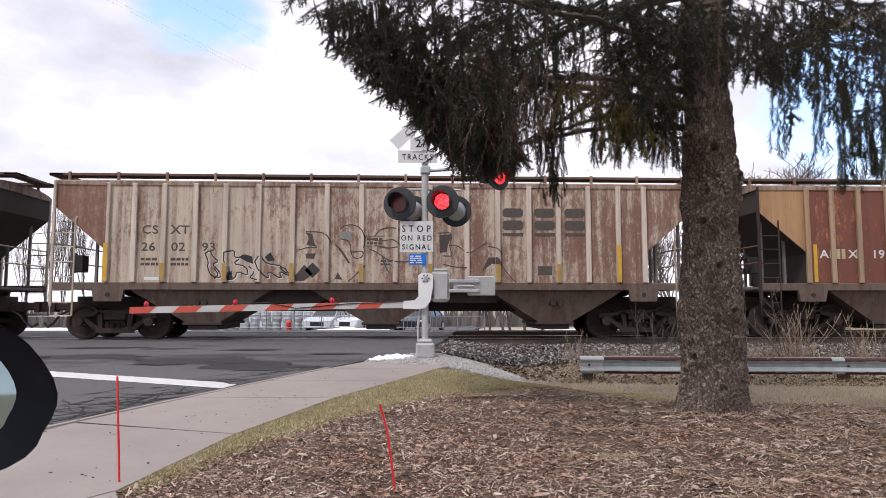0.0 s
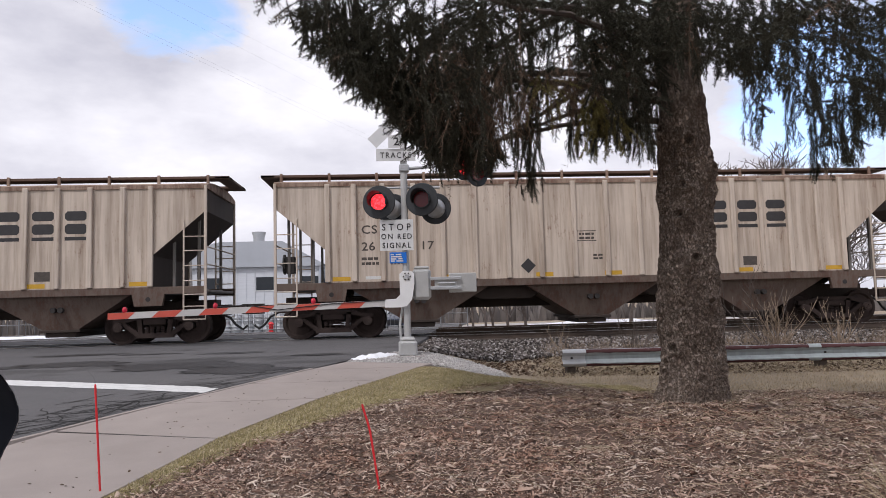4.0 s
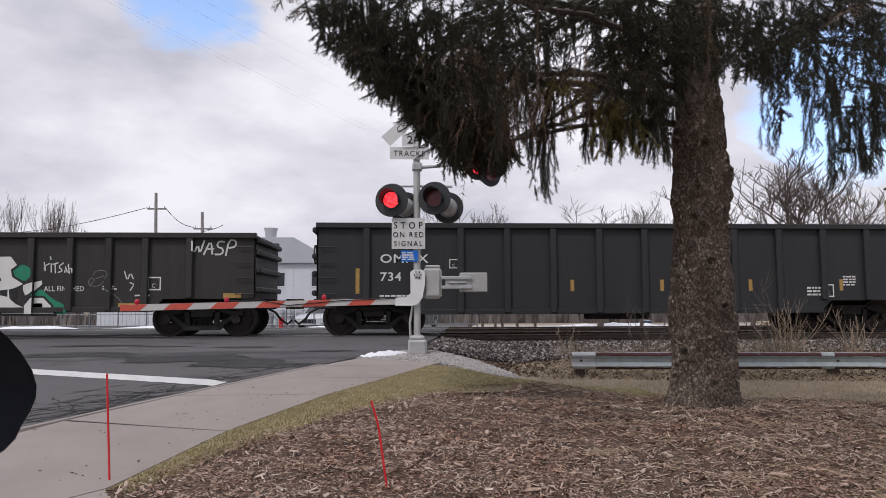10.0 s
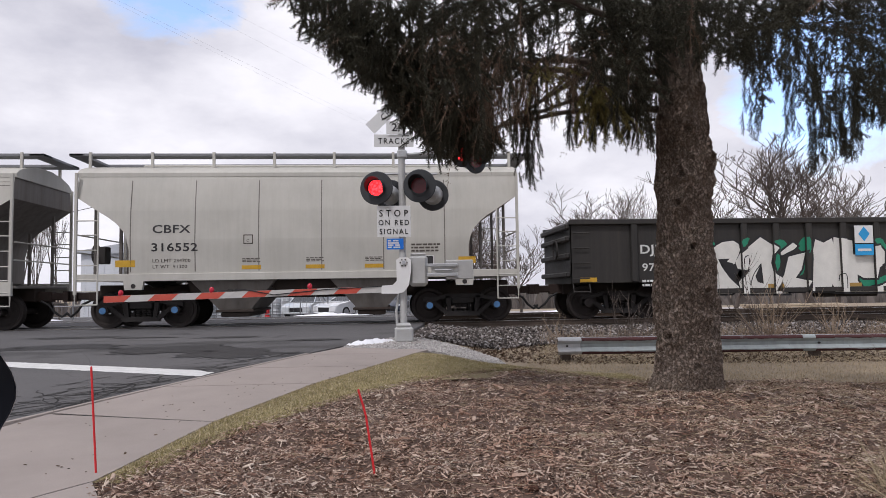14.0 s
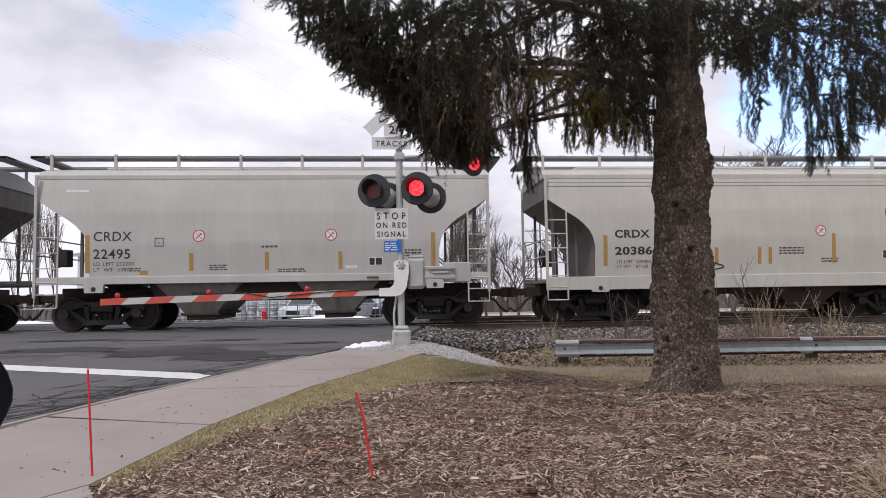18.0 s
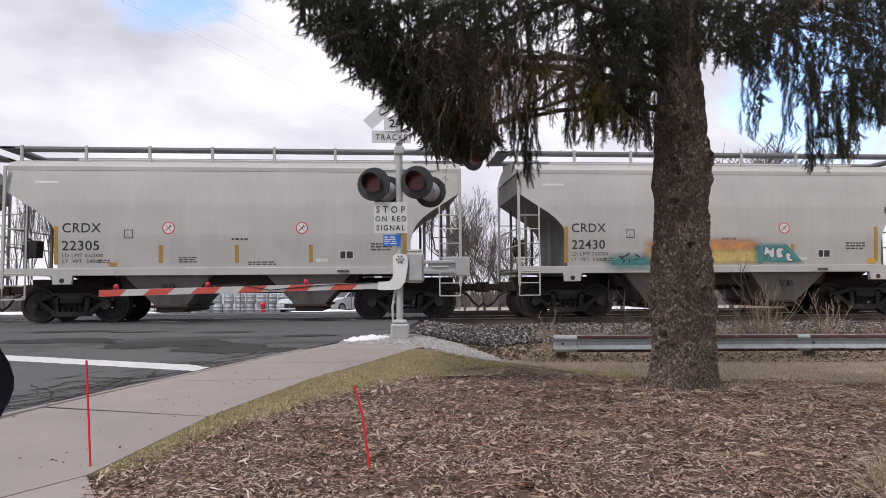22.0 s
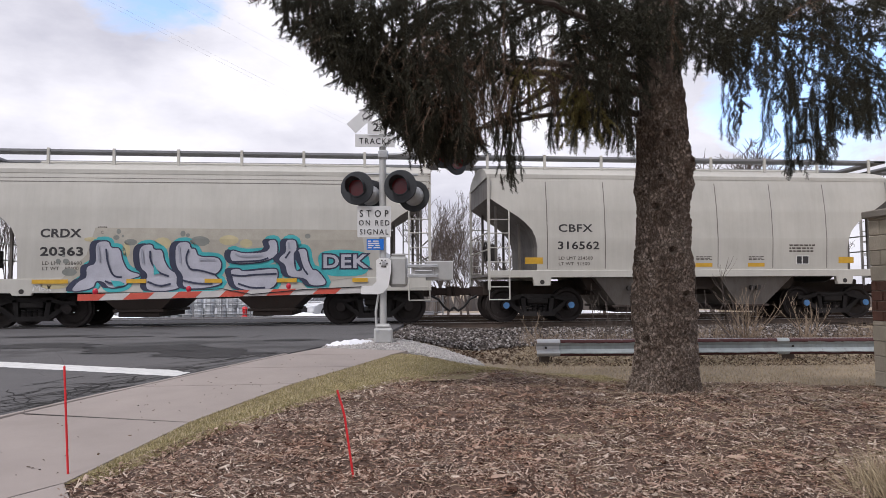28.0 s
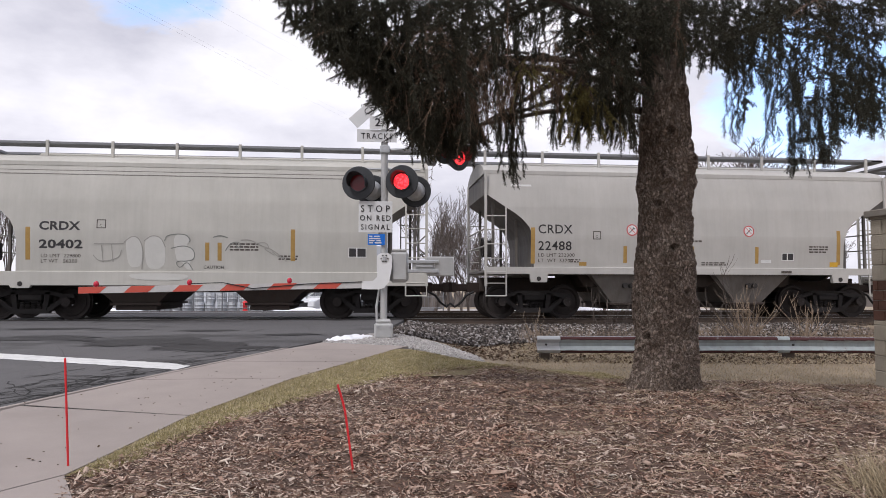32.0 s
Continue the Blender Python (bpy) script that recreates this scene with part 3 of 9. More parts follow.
# walk: slabs between joints
WALK_R = [(-1.0, 3.0), (-1.75, 4.42), (-1.41, 6.0), (-0.74, 7.8), (-0.1, 9.02), (0.5, 10.27), (0.72, 10.62)]
WALK_L = [(-4.0, -1.0), (-4.9, 0.55), (-3.02, 6.55), (-2.42, 7.82), (-1.78, 9.1), (-1.16, 10.36), (-0.66, 11.2)]
walk_way = thing("sidewalk", "pale concrete sidewalk slabs beside the road", "sidewalk", kind="structure")
for i in range(len(WALK_R) - 1):
    def corner(p, q, t):
        return Vector(p).lerp(Vector(q), t)
    geo, m = Geo(), 6
    top = []
    for a in range(m + 1):
        row = []
        for b in range(m + 1):
            t = 0.007 + 0.986 * a / m
            p = corner(WALK_R[i], WALK_R[i + 1], t).lerp(corner(WALK_L[i], WALK_L[i + 1], t), b / m)
            row.append((p.x, p.y, ground_z(min(p.x, 0.2), p.y) + 0.03))
        top.append(row)
    geo.grid(top)
    rim = [top[0][k] for k in range(m + 1)] + [top[k][m] for k in range(1, m + 1)] + [top[m][k] for k in range(m - 1, -1, -1)] + [top[k][0] for k in range(m - 1, 0, -1)]
    geo.grid([[(p[0], p[1], p[2]) for p in rim + rim[:1]], [(p[0], p[1], p[2] - 0.12) for p in rim + rim[:1]]])
    part("slab", geo, CONCRETE, walk_way)
for i in range(1, len(WALK_R) - 1):
    geo, rows = Geo(), []
    p, q = Vector(WALK_R[i]), Vector(WALK_L[i])
    d = Vector((-(q - p).y, (q - p).x)).normalized() * 0.011
    for k in range(15):
        m = p.lerp(q, k / 14) + d * 0.5 * noise.noise((k * 1.3, i, 0))
        rows.append([(m.x + s * d.x, m.y + s * d.y, ground_z(min(m.x, 0.2), m.y) + 0.026) for s in (-1, 1)])
    geo.grid(rows)
    part("joint", geo, CRACK, walk_way, "dark joint between slabs")
geo, rows = Geo(), []
for y in np.arange(0, 10.75, 0.25):
    e = road_edge(y)
    rows.append([(e + u, y - 0.3 * u, ground_z(e, y) + h) for u, h in ((0.0, 0.0), (0.005, 0.032), (0.07, 0.034), (0.085, -0.02))])
geo.grid(rows)
part("edge_strip", geo, CONCRETE, walk_way, "narrow concrete strip along the asphalt")


def walk_right(y):
    return lerp(y, [p[1] for p in WALK_R], [p[0] for p in WALK_R])


# mulch bed
BED_Y = [-3, 3.0, 4.0, 4.36, 4.63, 5.07, 5.67, 6.3, 6.85, 7.35, 7.91, 8.3, 8.9]
BED_X = [0.6, -1.0, -1.6, -1.74, -1.6, -1.45, -1.21, -0.84, -0.49, -0.09, 0.40, 1.0, 2.3]


def bed_left(y):
    return lerp(y, BED_Y, BED_X)


def bed_far(x):
    return lerp(x, [-3, -0.05, 0.42, 1.0, 2.3, 4, 6, 12], [5, 7.35, 7.91, 8.35, 8.95, 8.7, 8.3, 8.2])


def hummock(x, y):
    """Low mounds and hollows of the mulch."""
    edge = smooth(0.0, 0.5, min(x - bed_left(y), 8.9 - y))
    return edge * (0.05 * noise.noise((x * 1.5, y * 1.5, 3)) + 0.042 * noise.noise((x * 3.7, y * 3.7, 8)) + 0.018 * noise.noise((x * 9.5, y * 9.5, 5)))


geo = Geo()
rows = []
for y in np.arange(-3, 9.01, 0.1):
    x0 = bed_left(y)
    rows.append([(x0 + (13 - x0) * (k / 90) ** 1.3, y, ground_z(x0 + (13 - x0) * (k / 90) ** 1.3, y) + hummock(x0 + (13 - x0) * (k / 90) ** 1.3, y) + (-0.03 if y > 8.75 else 0.026 if k == 0 else 0.008)) for k in range(91)])
geo.grid(rows)
solid("mulch_bed", geo, MULCH_BASE, "dark soil bed under weathered wood mulch", "mulch bed", kind="structure")


def in_bed(x, y):
    return x > bed_left(y) and y < bed_far(x)


def strew(count, x0, x1, y0, y1, test, lift=0.0, bias=None):
    out = []
    while len(out) < count:
        x, y = RNG.uniform(x0, x1), RNG.uniform(y0, y1)
        if bias and RNG.random() > bias(x, y):
            continue
        if test(x, y):
            out.append((x, y, ground_z(x, y) + lift))
    return np.array(out)


n = 88000
pl = strew(n, -2.2, 9, 2.4, 9, in_bed, 0.004, lambda x, y: min(1.0, 4.2 / max(1.0, y)))
pl[:, 2] += np.array([hummock(float(p[0]), float(p[1])) for p in pl])
twin = pl + np.stack([RNG.normal(0.02, 0.02, n), RNG.normal(0, 0.022, n), RNG.uniform(0, 0.006, n)], 1)
pl = np.concatenate([pl, twin])
n *= 2
pl[:, 2] += RNG.uniform(0, 0.032, n)
ln = RNG.gamma(1.6, 0.0092, n) + 0.004
sz = np.stack([ln, np.minimum(ln, RNG.gamma(2.0, 0.0015, n) + 0.0011), RNG.uniform(0.0015, 0.005, n)], 1)
me = scatter_mesh("mulch_chips", FIBRE, FIBREF, pl, turns_of(RNG.uniform(0, 6.3, n), RNG.normal(0, 0.3, n), RNG.normal(0, 0.55, n)), sz, CHIP)
tagged(new("mulch_chips", me), "weathered brown and grey shredded wood mulch", "mulch", kind="stuff")
n = 230
pl = strew(n, -1.8, 8, 2.8, 8.8, in_bed, 0.028)
pl[:, 2] += [hummock(float(p[0]), float(p[1])) for p in pl]
sz = np.stack([RNG.uniform(0.022, 0.06, n), RNG.uniform(0.009, 0.018, n), RNG.uniform(0.006, 0.013, n)], 1)
me = scatter_mesh("bark_pieces", CUBE8, CUBEF, pl, turns_of(RNG.uniform(0, 6.3, n), RNG.normal(0, 0.2, n), RNG.normal(0, 0.4, n)), sz, CHIP)
tagged(new("bark_pieces", me), "larger bark and wood pieces lying on the mulch", "mulch", kind="stuff")
n = 15000
pl = strew(n, -2, 9, 2.4, 8.9, in_bed, 0.035, lambda x, y: 0.25 + 0.75 * smooth(0.5, 3.5, x))
pl[:, 2] += [hummock(float(p[0]), float(p[1])) for p in pl]
sz = np.stack([RNG.gamma(2.2, 0.026, n) + 0.015, RNG.uniform(0.0007, 0.0017, n), np.full(n, 0.0012)], 1)
me = scatter_mesh("dry_needles_and_straw", SHRED, SHREDF, pl, turns_of(RNG.uniform(0, 6.3, n), RNG.normal(0, 0.16, n), RNG.uniform(0, 6, n)), sz, STRAW)
tagged(new("straw_litter", me), "pale dry straw and stalks on the mulch", "straw", kind="stuff")


# turf under the grass, level with the walk
geo, rows = Geo(), []
for y in np.arange(4.42, 10.45, 0.1):
    x0, x1 = walk_right(min(y, 10.27)) - 0.01, (bed_left(y) + 0.12 if y < 7.9 else lerp(y, [7.9, 9.0, 10.5], [1.2, 3.4, 3.2]))
    rows.append([(x0 + (x1 - x0) * k / 12, y, ground_z(x0 + (x1 - x0) * k / 12, y) + 0.024 - 0.012 * (k / 12)) for k in range(13)])
geo.grid(rows)
solid("turf", geo, mat("turf_soil", (0.20, 0.16, 0.085), 0.95, var=0.35, scale=9, bump=0.6, bscale=60), "matted dormant turf between the walk and the mulch", "turf", kind="structure")


# grass strips
def blades(name, count, box, test, h, material, label, bias=None, lift=-0.012, lean=0.3):
    p = strew(count, *box, test, lift, bias)
    s = np.stack([RNG.uniform(0.0014, 0.0034, count), RNG.uniform(0.01, 0.06, count), RNG.uniform(0.4, 1.2, count) * h], 1)
    m = scatter_mesh(name, BLADE, BLADEF, p, turns_of(RNG.uniform(0, 6.3, count), RNG.normal(0, lean, count), RNG.normal(0, lean, count)), s, material)
    tagged(new(name, m), label, "grass", kind="stuff")


def in_grass(x, y):
    return (y > 4.44 and walk_right(y) + 0.01 < x < bed_left(y) + 0.10) if y < 7.9 else (x > walk_right(y) + 0.01 and y > bed_far(x) - 0.15 and y < lerp(x, [0.4, 1.5, 3, 6], [10.25, 10.3, 10.0, 9.4]))


blades("grass", 88000, (-1.8, 3.6, 4.4, 10.3), in_grass, 0.034, GRASS, "short dormant yellow-green winter grass", lambda x, y: min(1, 5 / y), 0.012, 0.55)
blades("dry_grass", 42000, (1.2, 14, 8.2, 14.6), lambda x, y: y > bed_far(x) - 0.1 and x > lerp(y, [8, 10, 12, 14.6], [2.2, 2.0, 2.6, 3.5]), 0.045, DRYGRASS, "thin tan dead grass by the guard rail", lambda x, y: 1 if x < 9 else 0.4)

# stones
STONE = [(-1, -0.3, -0.6), (0.2, -1, -0.5), (1, 0.1, -0.6), (-0.1, 1, -0.5), (-0.6, -0.5, 0.7), (0.7, -0.4, 0.8), (0.1, 0.7, 0.75)]
STONEF = [(0, 1, 5, 4), (1, 2, 5), (2, 3, 6, 5), (3, 0, 4, 6), (4, 5, 6), (0, 3, 2, 1)]


def stones(name, count, box, test, lo, hi, material, label, lift=0.0):
    p = strew(count, *box, test, lift)
    p[:, 2] += RNG.uniform(-0.02, 0.02, count)
    s = RNG.uniform(lo, hi, count)[:, None] * RNG.uniform(0.7, 1.2, (count, 3))
    m = scatter_mesh(name, STONE, STONEF, p, turns_of(RNG.uniform(0, 6.3, count), RNG.normal(0, 0.5, count), RNG.normal(0, 0.5, count)), s, material)
    tagged(new(name, m), label, "gravel", kind="stuff")


stones("ballast", 15000, (0.4, 13, 13.2, 18.1), lambda x, y: x > road_edge(y) + 0.12 and y > lerp(x, [0, 1.5, 3, 5, 9], [12.9, 13.4, 14.2, 14.8, 15.2]), 0.02, 0.042, BALLAST, "grey and brown crushed track ballast", 0.0)
stones("track_ballast", 4500, (0.9, 14, 18.1, 24.6), lambda x, y: x > road_edge(y) + 0.1, 0.02, 0.045, BALLAST, "grey crushed ballast between the rails", -0.03)
stones("gravel_pad", 12000, (-1.2, 2.0, 9.3, 12.9), lambda x, y: x > road_edge(y) + 0.02 and y > lerp(x, [-0.8, -0.66, 0.72, 1.4, 2.6], [11.8, 11.25, 10.64, 10.3, 10.5]) and y < lerp(x, [-1, 0.5, 1.6, 2.6], [12.8, 12.8, 12.3, 10.9]), 0.007, 0.018, PALE_STONE, "pale limestone chippings round the signal base", 0.006)

# snow left by the road edge
geo, rows = Geo(), []
for i in range(25):
    t = i / 24
    p = Vector((-0.62, 11.55)).lerp(Vector((0.16, 12.12)), t)
    w = (0.13 + 0.05 * noise.noise((i * 0.5, 4, 0))) * math.sin(math.pi * min(1, 0.04 + t * 0.93)) ** 0.6
    rows.append([(p.x + 0.5 * w * k + 0.02 * noise.noise((i * 0.8, k * 2, 7)), p.y - 1.3 * w * k, road_z(p.x, p.y) - 0.012 + 0.085 * max(0, 1 - k * k) ** 0.7 * (0.75 + 0.5 * noise.noise((i * 0.6, k * 1.5, 0))) * math.sin(math.pi * (0.05 + 0.9 * t)) ** 0.5) for k in np.linspace(-1, 1, 11)])
geo.grid(rows)
solid("snow_patch", geo, SNOW, "thin strip of old melting snow at the road edge", "snow", kind="stuff")

# dead leaves on the walk and litter before the rails
LEAF = mat("dead_leaf", (0.12, 0.075, 0.045), 0.9, var=0.3, scale=9, bump=0.0, island=0.6)
n = 80
pl = np.array([(x, y, ground_z(min(x, 0.2), y) + 0.036) for x, y in ((walk_right(v) - RNG.gamma(1.6, 0.5), v) for v in RNG.uniform(4.6, 10.1, n))])
me = scatter_mesh("dead_leaves", SHRED, SHREDF, pl, turns_of(RNG.uniform(0, 6, n), RNG.normal(0, 0.2, n), RNG.normal(0, 0.2, n)), np.stack([RNG.uniform(0.004, 0.014, n), RNG.uniform(0.003, 0.009, n), np.full(n, 0.003)], 1), LEAF)
tagged(new("dead_leaves", me), "small dark dead leaves and bits on the sidewalk", "leaves", kind="stuff")
n = 9000
pl = strew(n, 1.6, 13, 11.2, 15.6, lambda x, y: y > lerp(x, [1.6, 3, 5], [12.2, 11.6, 11.3]), -0.01)
me = scatter_mesh("leaf_litter", SHRED, SHREDF, pl, turns_of(RNG.uniform(0, 6, n), RNG.normal(0, 0.4, n), RNG.normal(0, 0.4, n)), np.stack([RNG.uniform(0.012, 0.05, n), RNG.uniform(0.005, 0.025, n), np.full(n, 0.004)], 1), LEAF)
tagged(new("leaf_litter", me), "brown leaf litter and twigs by the ballast", "leaf litter", kind="stuff")

# tracks: rails, sleepers
RAIL_SHAPE = [(-0.07, 0), (0.07, 0), (0.07, 0.012), (0.014, 0.03), (0.012, 0.11), (0.036, 0.125), (0.036, 0.15), (-0.036, 0.15), (-0.036, 0.125), (-0.012, 0.11), (-0.014, 0.03), (-0.07, 0.012)]
track = thing("railway_track", "rusty steel rails of a two-track line on wooden sleepers", "railway track", kind="structure")
for ty in (TRACK_Y, TRACK2_Y):
    for sy in (-0.75, 0.75):
        geo = Geo().prism([(ty + sy + p[0], RAIL_Z - 0.152 + p[1]) for p in RAIL_SHAPE], -120, 120, "x")
        part("rail", geo, RAIL, track)
        part("rail_head", Geo().box(-120, 120, ty + sy - 0.026, ty + sy + 0.026, RAIL_Z - 0.004, RAIL_Z + 0.001), RAILTOP, track, "polished running surface")
tie = Geo().box(-0.115, 0.115, -1.3, 1.3, -0.17, 0.0, 0.012).mesh("sleeper", TIE)
for ty in (TRACK_Y, TRACK2_Y):
    for k in range(26):
        ob = part("sleeper", tie, None, track)
        ob.location = (1.7 + k * 0.53, ty, RAIL_Z - 0.155)
        ob.rotation_euler = (0, 0, RNG.normal(0, 0.015))

# ---- the spruce ----
TREE = Vector((3.2, 6.75))
spruce = thing("spruce_tree", "old spruce with a scaly grey-brown trunk and drooping dark branches", "tree")
tz = [0.1, 0.32, 0.5, 0.85, 1.2, 1.55, 2.0, 2.47, 3.28, 3.9, 6, 15]
tr = [0.43, 0.365, 0.33, 0.31, 0.315, 0.285, 0.268, 0.265, 0.23, 0.222, 0.19, 0.03]
tx = [3.2, 3.19, 3.195, 3.20, 3.20, 3.20, 3.215, 3.23, 3.24, 3.225, 3.22, 3.3]
KNOTS = [(math.radians(262 + 66 * math.sin(5.1 * k)), 0.55 + 0.15 * k, 0.045 + 0.03 * (k % 3)) for k in range(20)]
WHORLS = ((1.02, 0.034), (1.60, 0.030), (2.43, 0.032), (3.02, 0.02))
n, rows = 190, []
for z in list(np.arange(0.1, 3.1, 0.0165)) + list(np.arange(3.1, 4.6, 0.05)) + [4.8, 5.2, 6, 8, 11, 15]:
    row = []
    for k in range(n + 1):
        a = 2 * math.pi * (k % n) / n
        r = lerp(z, tz, tr)
        p = Vector((math.cos(a), math.sin(a), 0)) * r
        q = Vector((p.x * 1.0, p.y * 1.0, z * 0.6))
        r *= 1 + 0.05 * noise.noise(q * 3.1) + 0.09 * noise.noise((p.x * 2.6, p.y * 2.6, z * 1.9))
        if z < 4.6:
            d = noise.voronoi(q * 30 + 0.6 * noise.noise_vector(q * 11))[0]
            r += 0.019 * (min(0.3, d[1] - d[0]) / 0.3 - 0.5) + 0.010 * noise.noise(q * 30) + 0.007 * noise.noise(q * 61)
            for wz, wh in WHORLS:
                r += wh * math.exp(-((z - wz) / 0.11) ** 2) * (0.75 + 0.9 * noise.noise((math.cos(a) * 1.6, math.sin(a) * 1.6, wz * 5)))
            for ka, kz, kh in KNOTS:
                g = ((math.atan2(math.sin(a - ka), math.cos(a - ka)) * lerp(z, tz, tr)) ** 2 + (z - kz) ** 2) / 0.0062
                if g < 5:
                    r += kh * math.exp(-g) * (1 - 1.7 * math.exp(-5 * g))
            for f in range(6):
                r += 0.025 * max(0.0, math.cos((a - f * 1.05 - 0.4))) ** 10 * smooth(0.75, 0.2, z)
        row.append((lerp(z, tz, tx) + r * math.cos(a), TREE.y + r * math.sin(a), z))
    rows.append(row)
part("trunk", Geo().grid(rows), BARK, spruce, "scaly grey-brown bark with knots")

LIMB = mat("limb_bark", (0.075, 0.058, 0.047), 0.95, var=0.35, scale=5, bump=0.5, bscale=50)
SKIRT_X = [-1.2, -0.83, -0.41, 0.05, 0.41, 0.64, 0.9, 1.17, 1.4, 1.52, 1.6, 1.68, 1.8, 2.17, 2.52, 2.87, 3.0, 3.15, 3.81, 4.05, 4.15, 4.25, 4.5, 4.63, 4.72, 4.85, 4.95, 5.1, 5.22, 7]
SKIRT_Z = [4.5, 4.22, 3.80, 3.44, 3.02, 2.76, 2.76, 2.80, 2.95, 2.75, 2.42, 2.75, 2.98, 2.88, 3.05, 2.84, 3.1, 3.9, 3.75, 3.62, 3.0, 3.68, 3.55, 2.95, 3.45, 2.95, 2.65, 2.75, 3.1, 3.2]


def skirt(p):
    """The height to which the hanging twigs come down, fitted to the camera's view."""
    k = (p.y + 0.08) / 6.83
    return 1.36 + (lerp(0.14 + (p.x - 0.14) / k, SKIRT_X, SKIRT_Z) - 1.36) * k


sprays = []
rnd = random.Random(11)


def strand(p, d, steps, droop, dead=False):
    # u, w: place in the camera's view, by which strands are thinned out
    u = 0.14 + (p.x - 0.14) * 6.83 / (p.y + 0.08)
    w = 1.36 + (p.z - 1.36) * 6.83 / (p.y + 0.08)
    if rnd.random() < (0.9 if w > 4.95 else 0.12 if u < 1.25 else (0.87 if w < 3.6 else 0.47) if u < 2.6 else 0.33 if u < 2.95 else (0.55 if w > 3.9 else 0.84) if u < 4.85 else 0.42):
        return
    for i in range(steps):
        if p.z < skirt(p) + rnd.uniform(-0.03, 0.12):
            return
        sprays.append((p.copy(), d.copy(), rnd.uniform(0.8, 1.15), dead))
        if i and rnd.random() < 0.75:
            for s in (-1, 1):
                if rnd.random() < 0.7:
                    side = d.cross(Vector((rnd.uniform(-1, 1), rnd.uniform(-1, 1), rnd.uniform(-0.3, 0.3)))).normalized()
                    e = (d + side * 0.8 * s + Vector((0, 0, -0.15))).normalized()
                    sprays.append((p.copy(), e, rnd.uniform(0.55, 0.9), dead))
        p = p + d * 0.135
        d = (d + Vector((rnd.uniform(-0.2, 0.2), rnd.uniform(-0.2, 0.2), -droop))).normalized()


for k in range(62):
    z0 = 3.25 + 5.2 * (k / 62) ** 1.25 + rnd.uniform(-0.1, 0.1)
    az = k * 2.39996 + rnd.uniform(-0.25, 0.25)
    reach = lerp(z0, [3.2, 4.2, 6, 8.5], [3.3, 4.1, 3.9, 3.0]) * rnd.uniform(0.8, 1.08)
    out = Vector((math.cos(az), math.sin(az), 0))
    pts, steps = [], 11
    for i in range(steps + 1):
        t = i / steps
        pts.append(Vector((TREE.x, TREE.y, z0)) + out * (0.15 + reach * t) + Vector((rnd.uniform(-0.04, 0.04), rnd.uniform(-0.04, 0.04), 0.30 * t - 0.95 * t * t + 0.35 * t ** 4)))
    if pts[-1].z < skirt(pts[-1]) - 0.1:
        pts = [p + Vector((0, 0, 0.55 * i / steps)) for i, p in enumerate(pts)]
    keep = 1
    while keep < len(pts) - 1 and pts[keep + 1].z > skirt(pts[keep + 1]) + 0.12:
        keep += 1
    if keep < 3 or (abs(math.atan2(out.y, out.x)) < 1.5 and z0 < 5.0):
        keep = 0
    if keep:
        part("limb", Geo().tube(pts[:keep + 1], [0.036 * (1 - 0.85 * i / steps) + 0.005 for i in range(keep + 1)], 6), LIMB, spruce)
    side = out.cross((0, 0, 1))
    for i in range(2, steps + 1):
        for j in range(4):
            p = pts[i - 1].lerp(pts[i], rnd.random())
            t = i / steps
            s = rnd.choice((-1, 1))
            d = (out * rnd.uniform(0.3, 0.9) + side * s * rnd.uniform(0.5, 1.0) + Vector((0, 0, rnd.uniform(-0.25, 0.15)))).normalized()
            strand(p, d, rnd.randint(3, 6), 0.16, rnd.random() < 0.07)
        for j in range(2):
            p = pts[i - 1].lerp(pts[i], rnd.random()) + side * rnd.uniform(-0.35, 0.35)
            strand(p, Vector((rnd.uniform(-0.3, 0.3), rnd.uniform(-0.3, 0.3), -1)).normalized(), rnd.randint(3, 9), 0.3, rnd.random() < 0.15)
    strand(pts[-1], out, 3, 0.1)
# the hanging outer curtain
for k in range(420):
    x = rnd.uniform(-0.9, 2.95) if k % 5 < 4 else rnd.uniform(3.9, 7.2)
    p = Vector((x, rnd.uniform(5.9, 7.9), 0))
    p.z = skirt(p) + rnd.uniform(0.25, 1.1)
    strand(p, Vector((rnd.uniform(-0.3, 0.3), rnd.uniform(-0.3, 0.3), -1)).normalized(), rnd.randint(3, 8), 0.35, rnd.random() < 0.09)
for k in range(170):
    y = rnd.uniform(5.6, 8.4)
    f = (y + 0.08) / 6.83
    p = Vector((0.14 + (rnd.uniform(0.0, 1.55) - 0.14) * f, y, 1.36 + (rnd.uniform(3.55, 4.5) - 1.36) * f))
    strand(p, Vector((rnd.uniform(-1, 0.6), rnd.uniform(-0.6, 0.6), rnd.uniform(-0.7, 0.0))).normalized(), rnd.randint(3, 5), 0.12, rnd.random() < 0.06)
for k in range(170):
    p = Vector((rnd.uniform(-0.5, 1.1), rnd.uniform(6.2, 7.6), 0))
    p.z = skirt(p) + rnd.uniform(0.1, 0.7)
    strand(p, Vector((rnd.uniform(-0.6, 0.6), rnd.uniform(-0.4, 0.4), -0.7)).normalized(), rnd.randint(2, 5), 0.25, rnd.random() < 0.12)
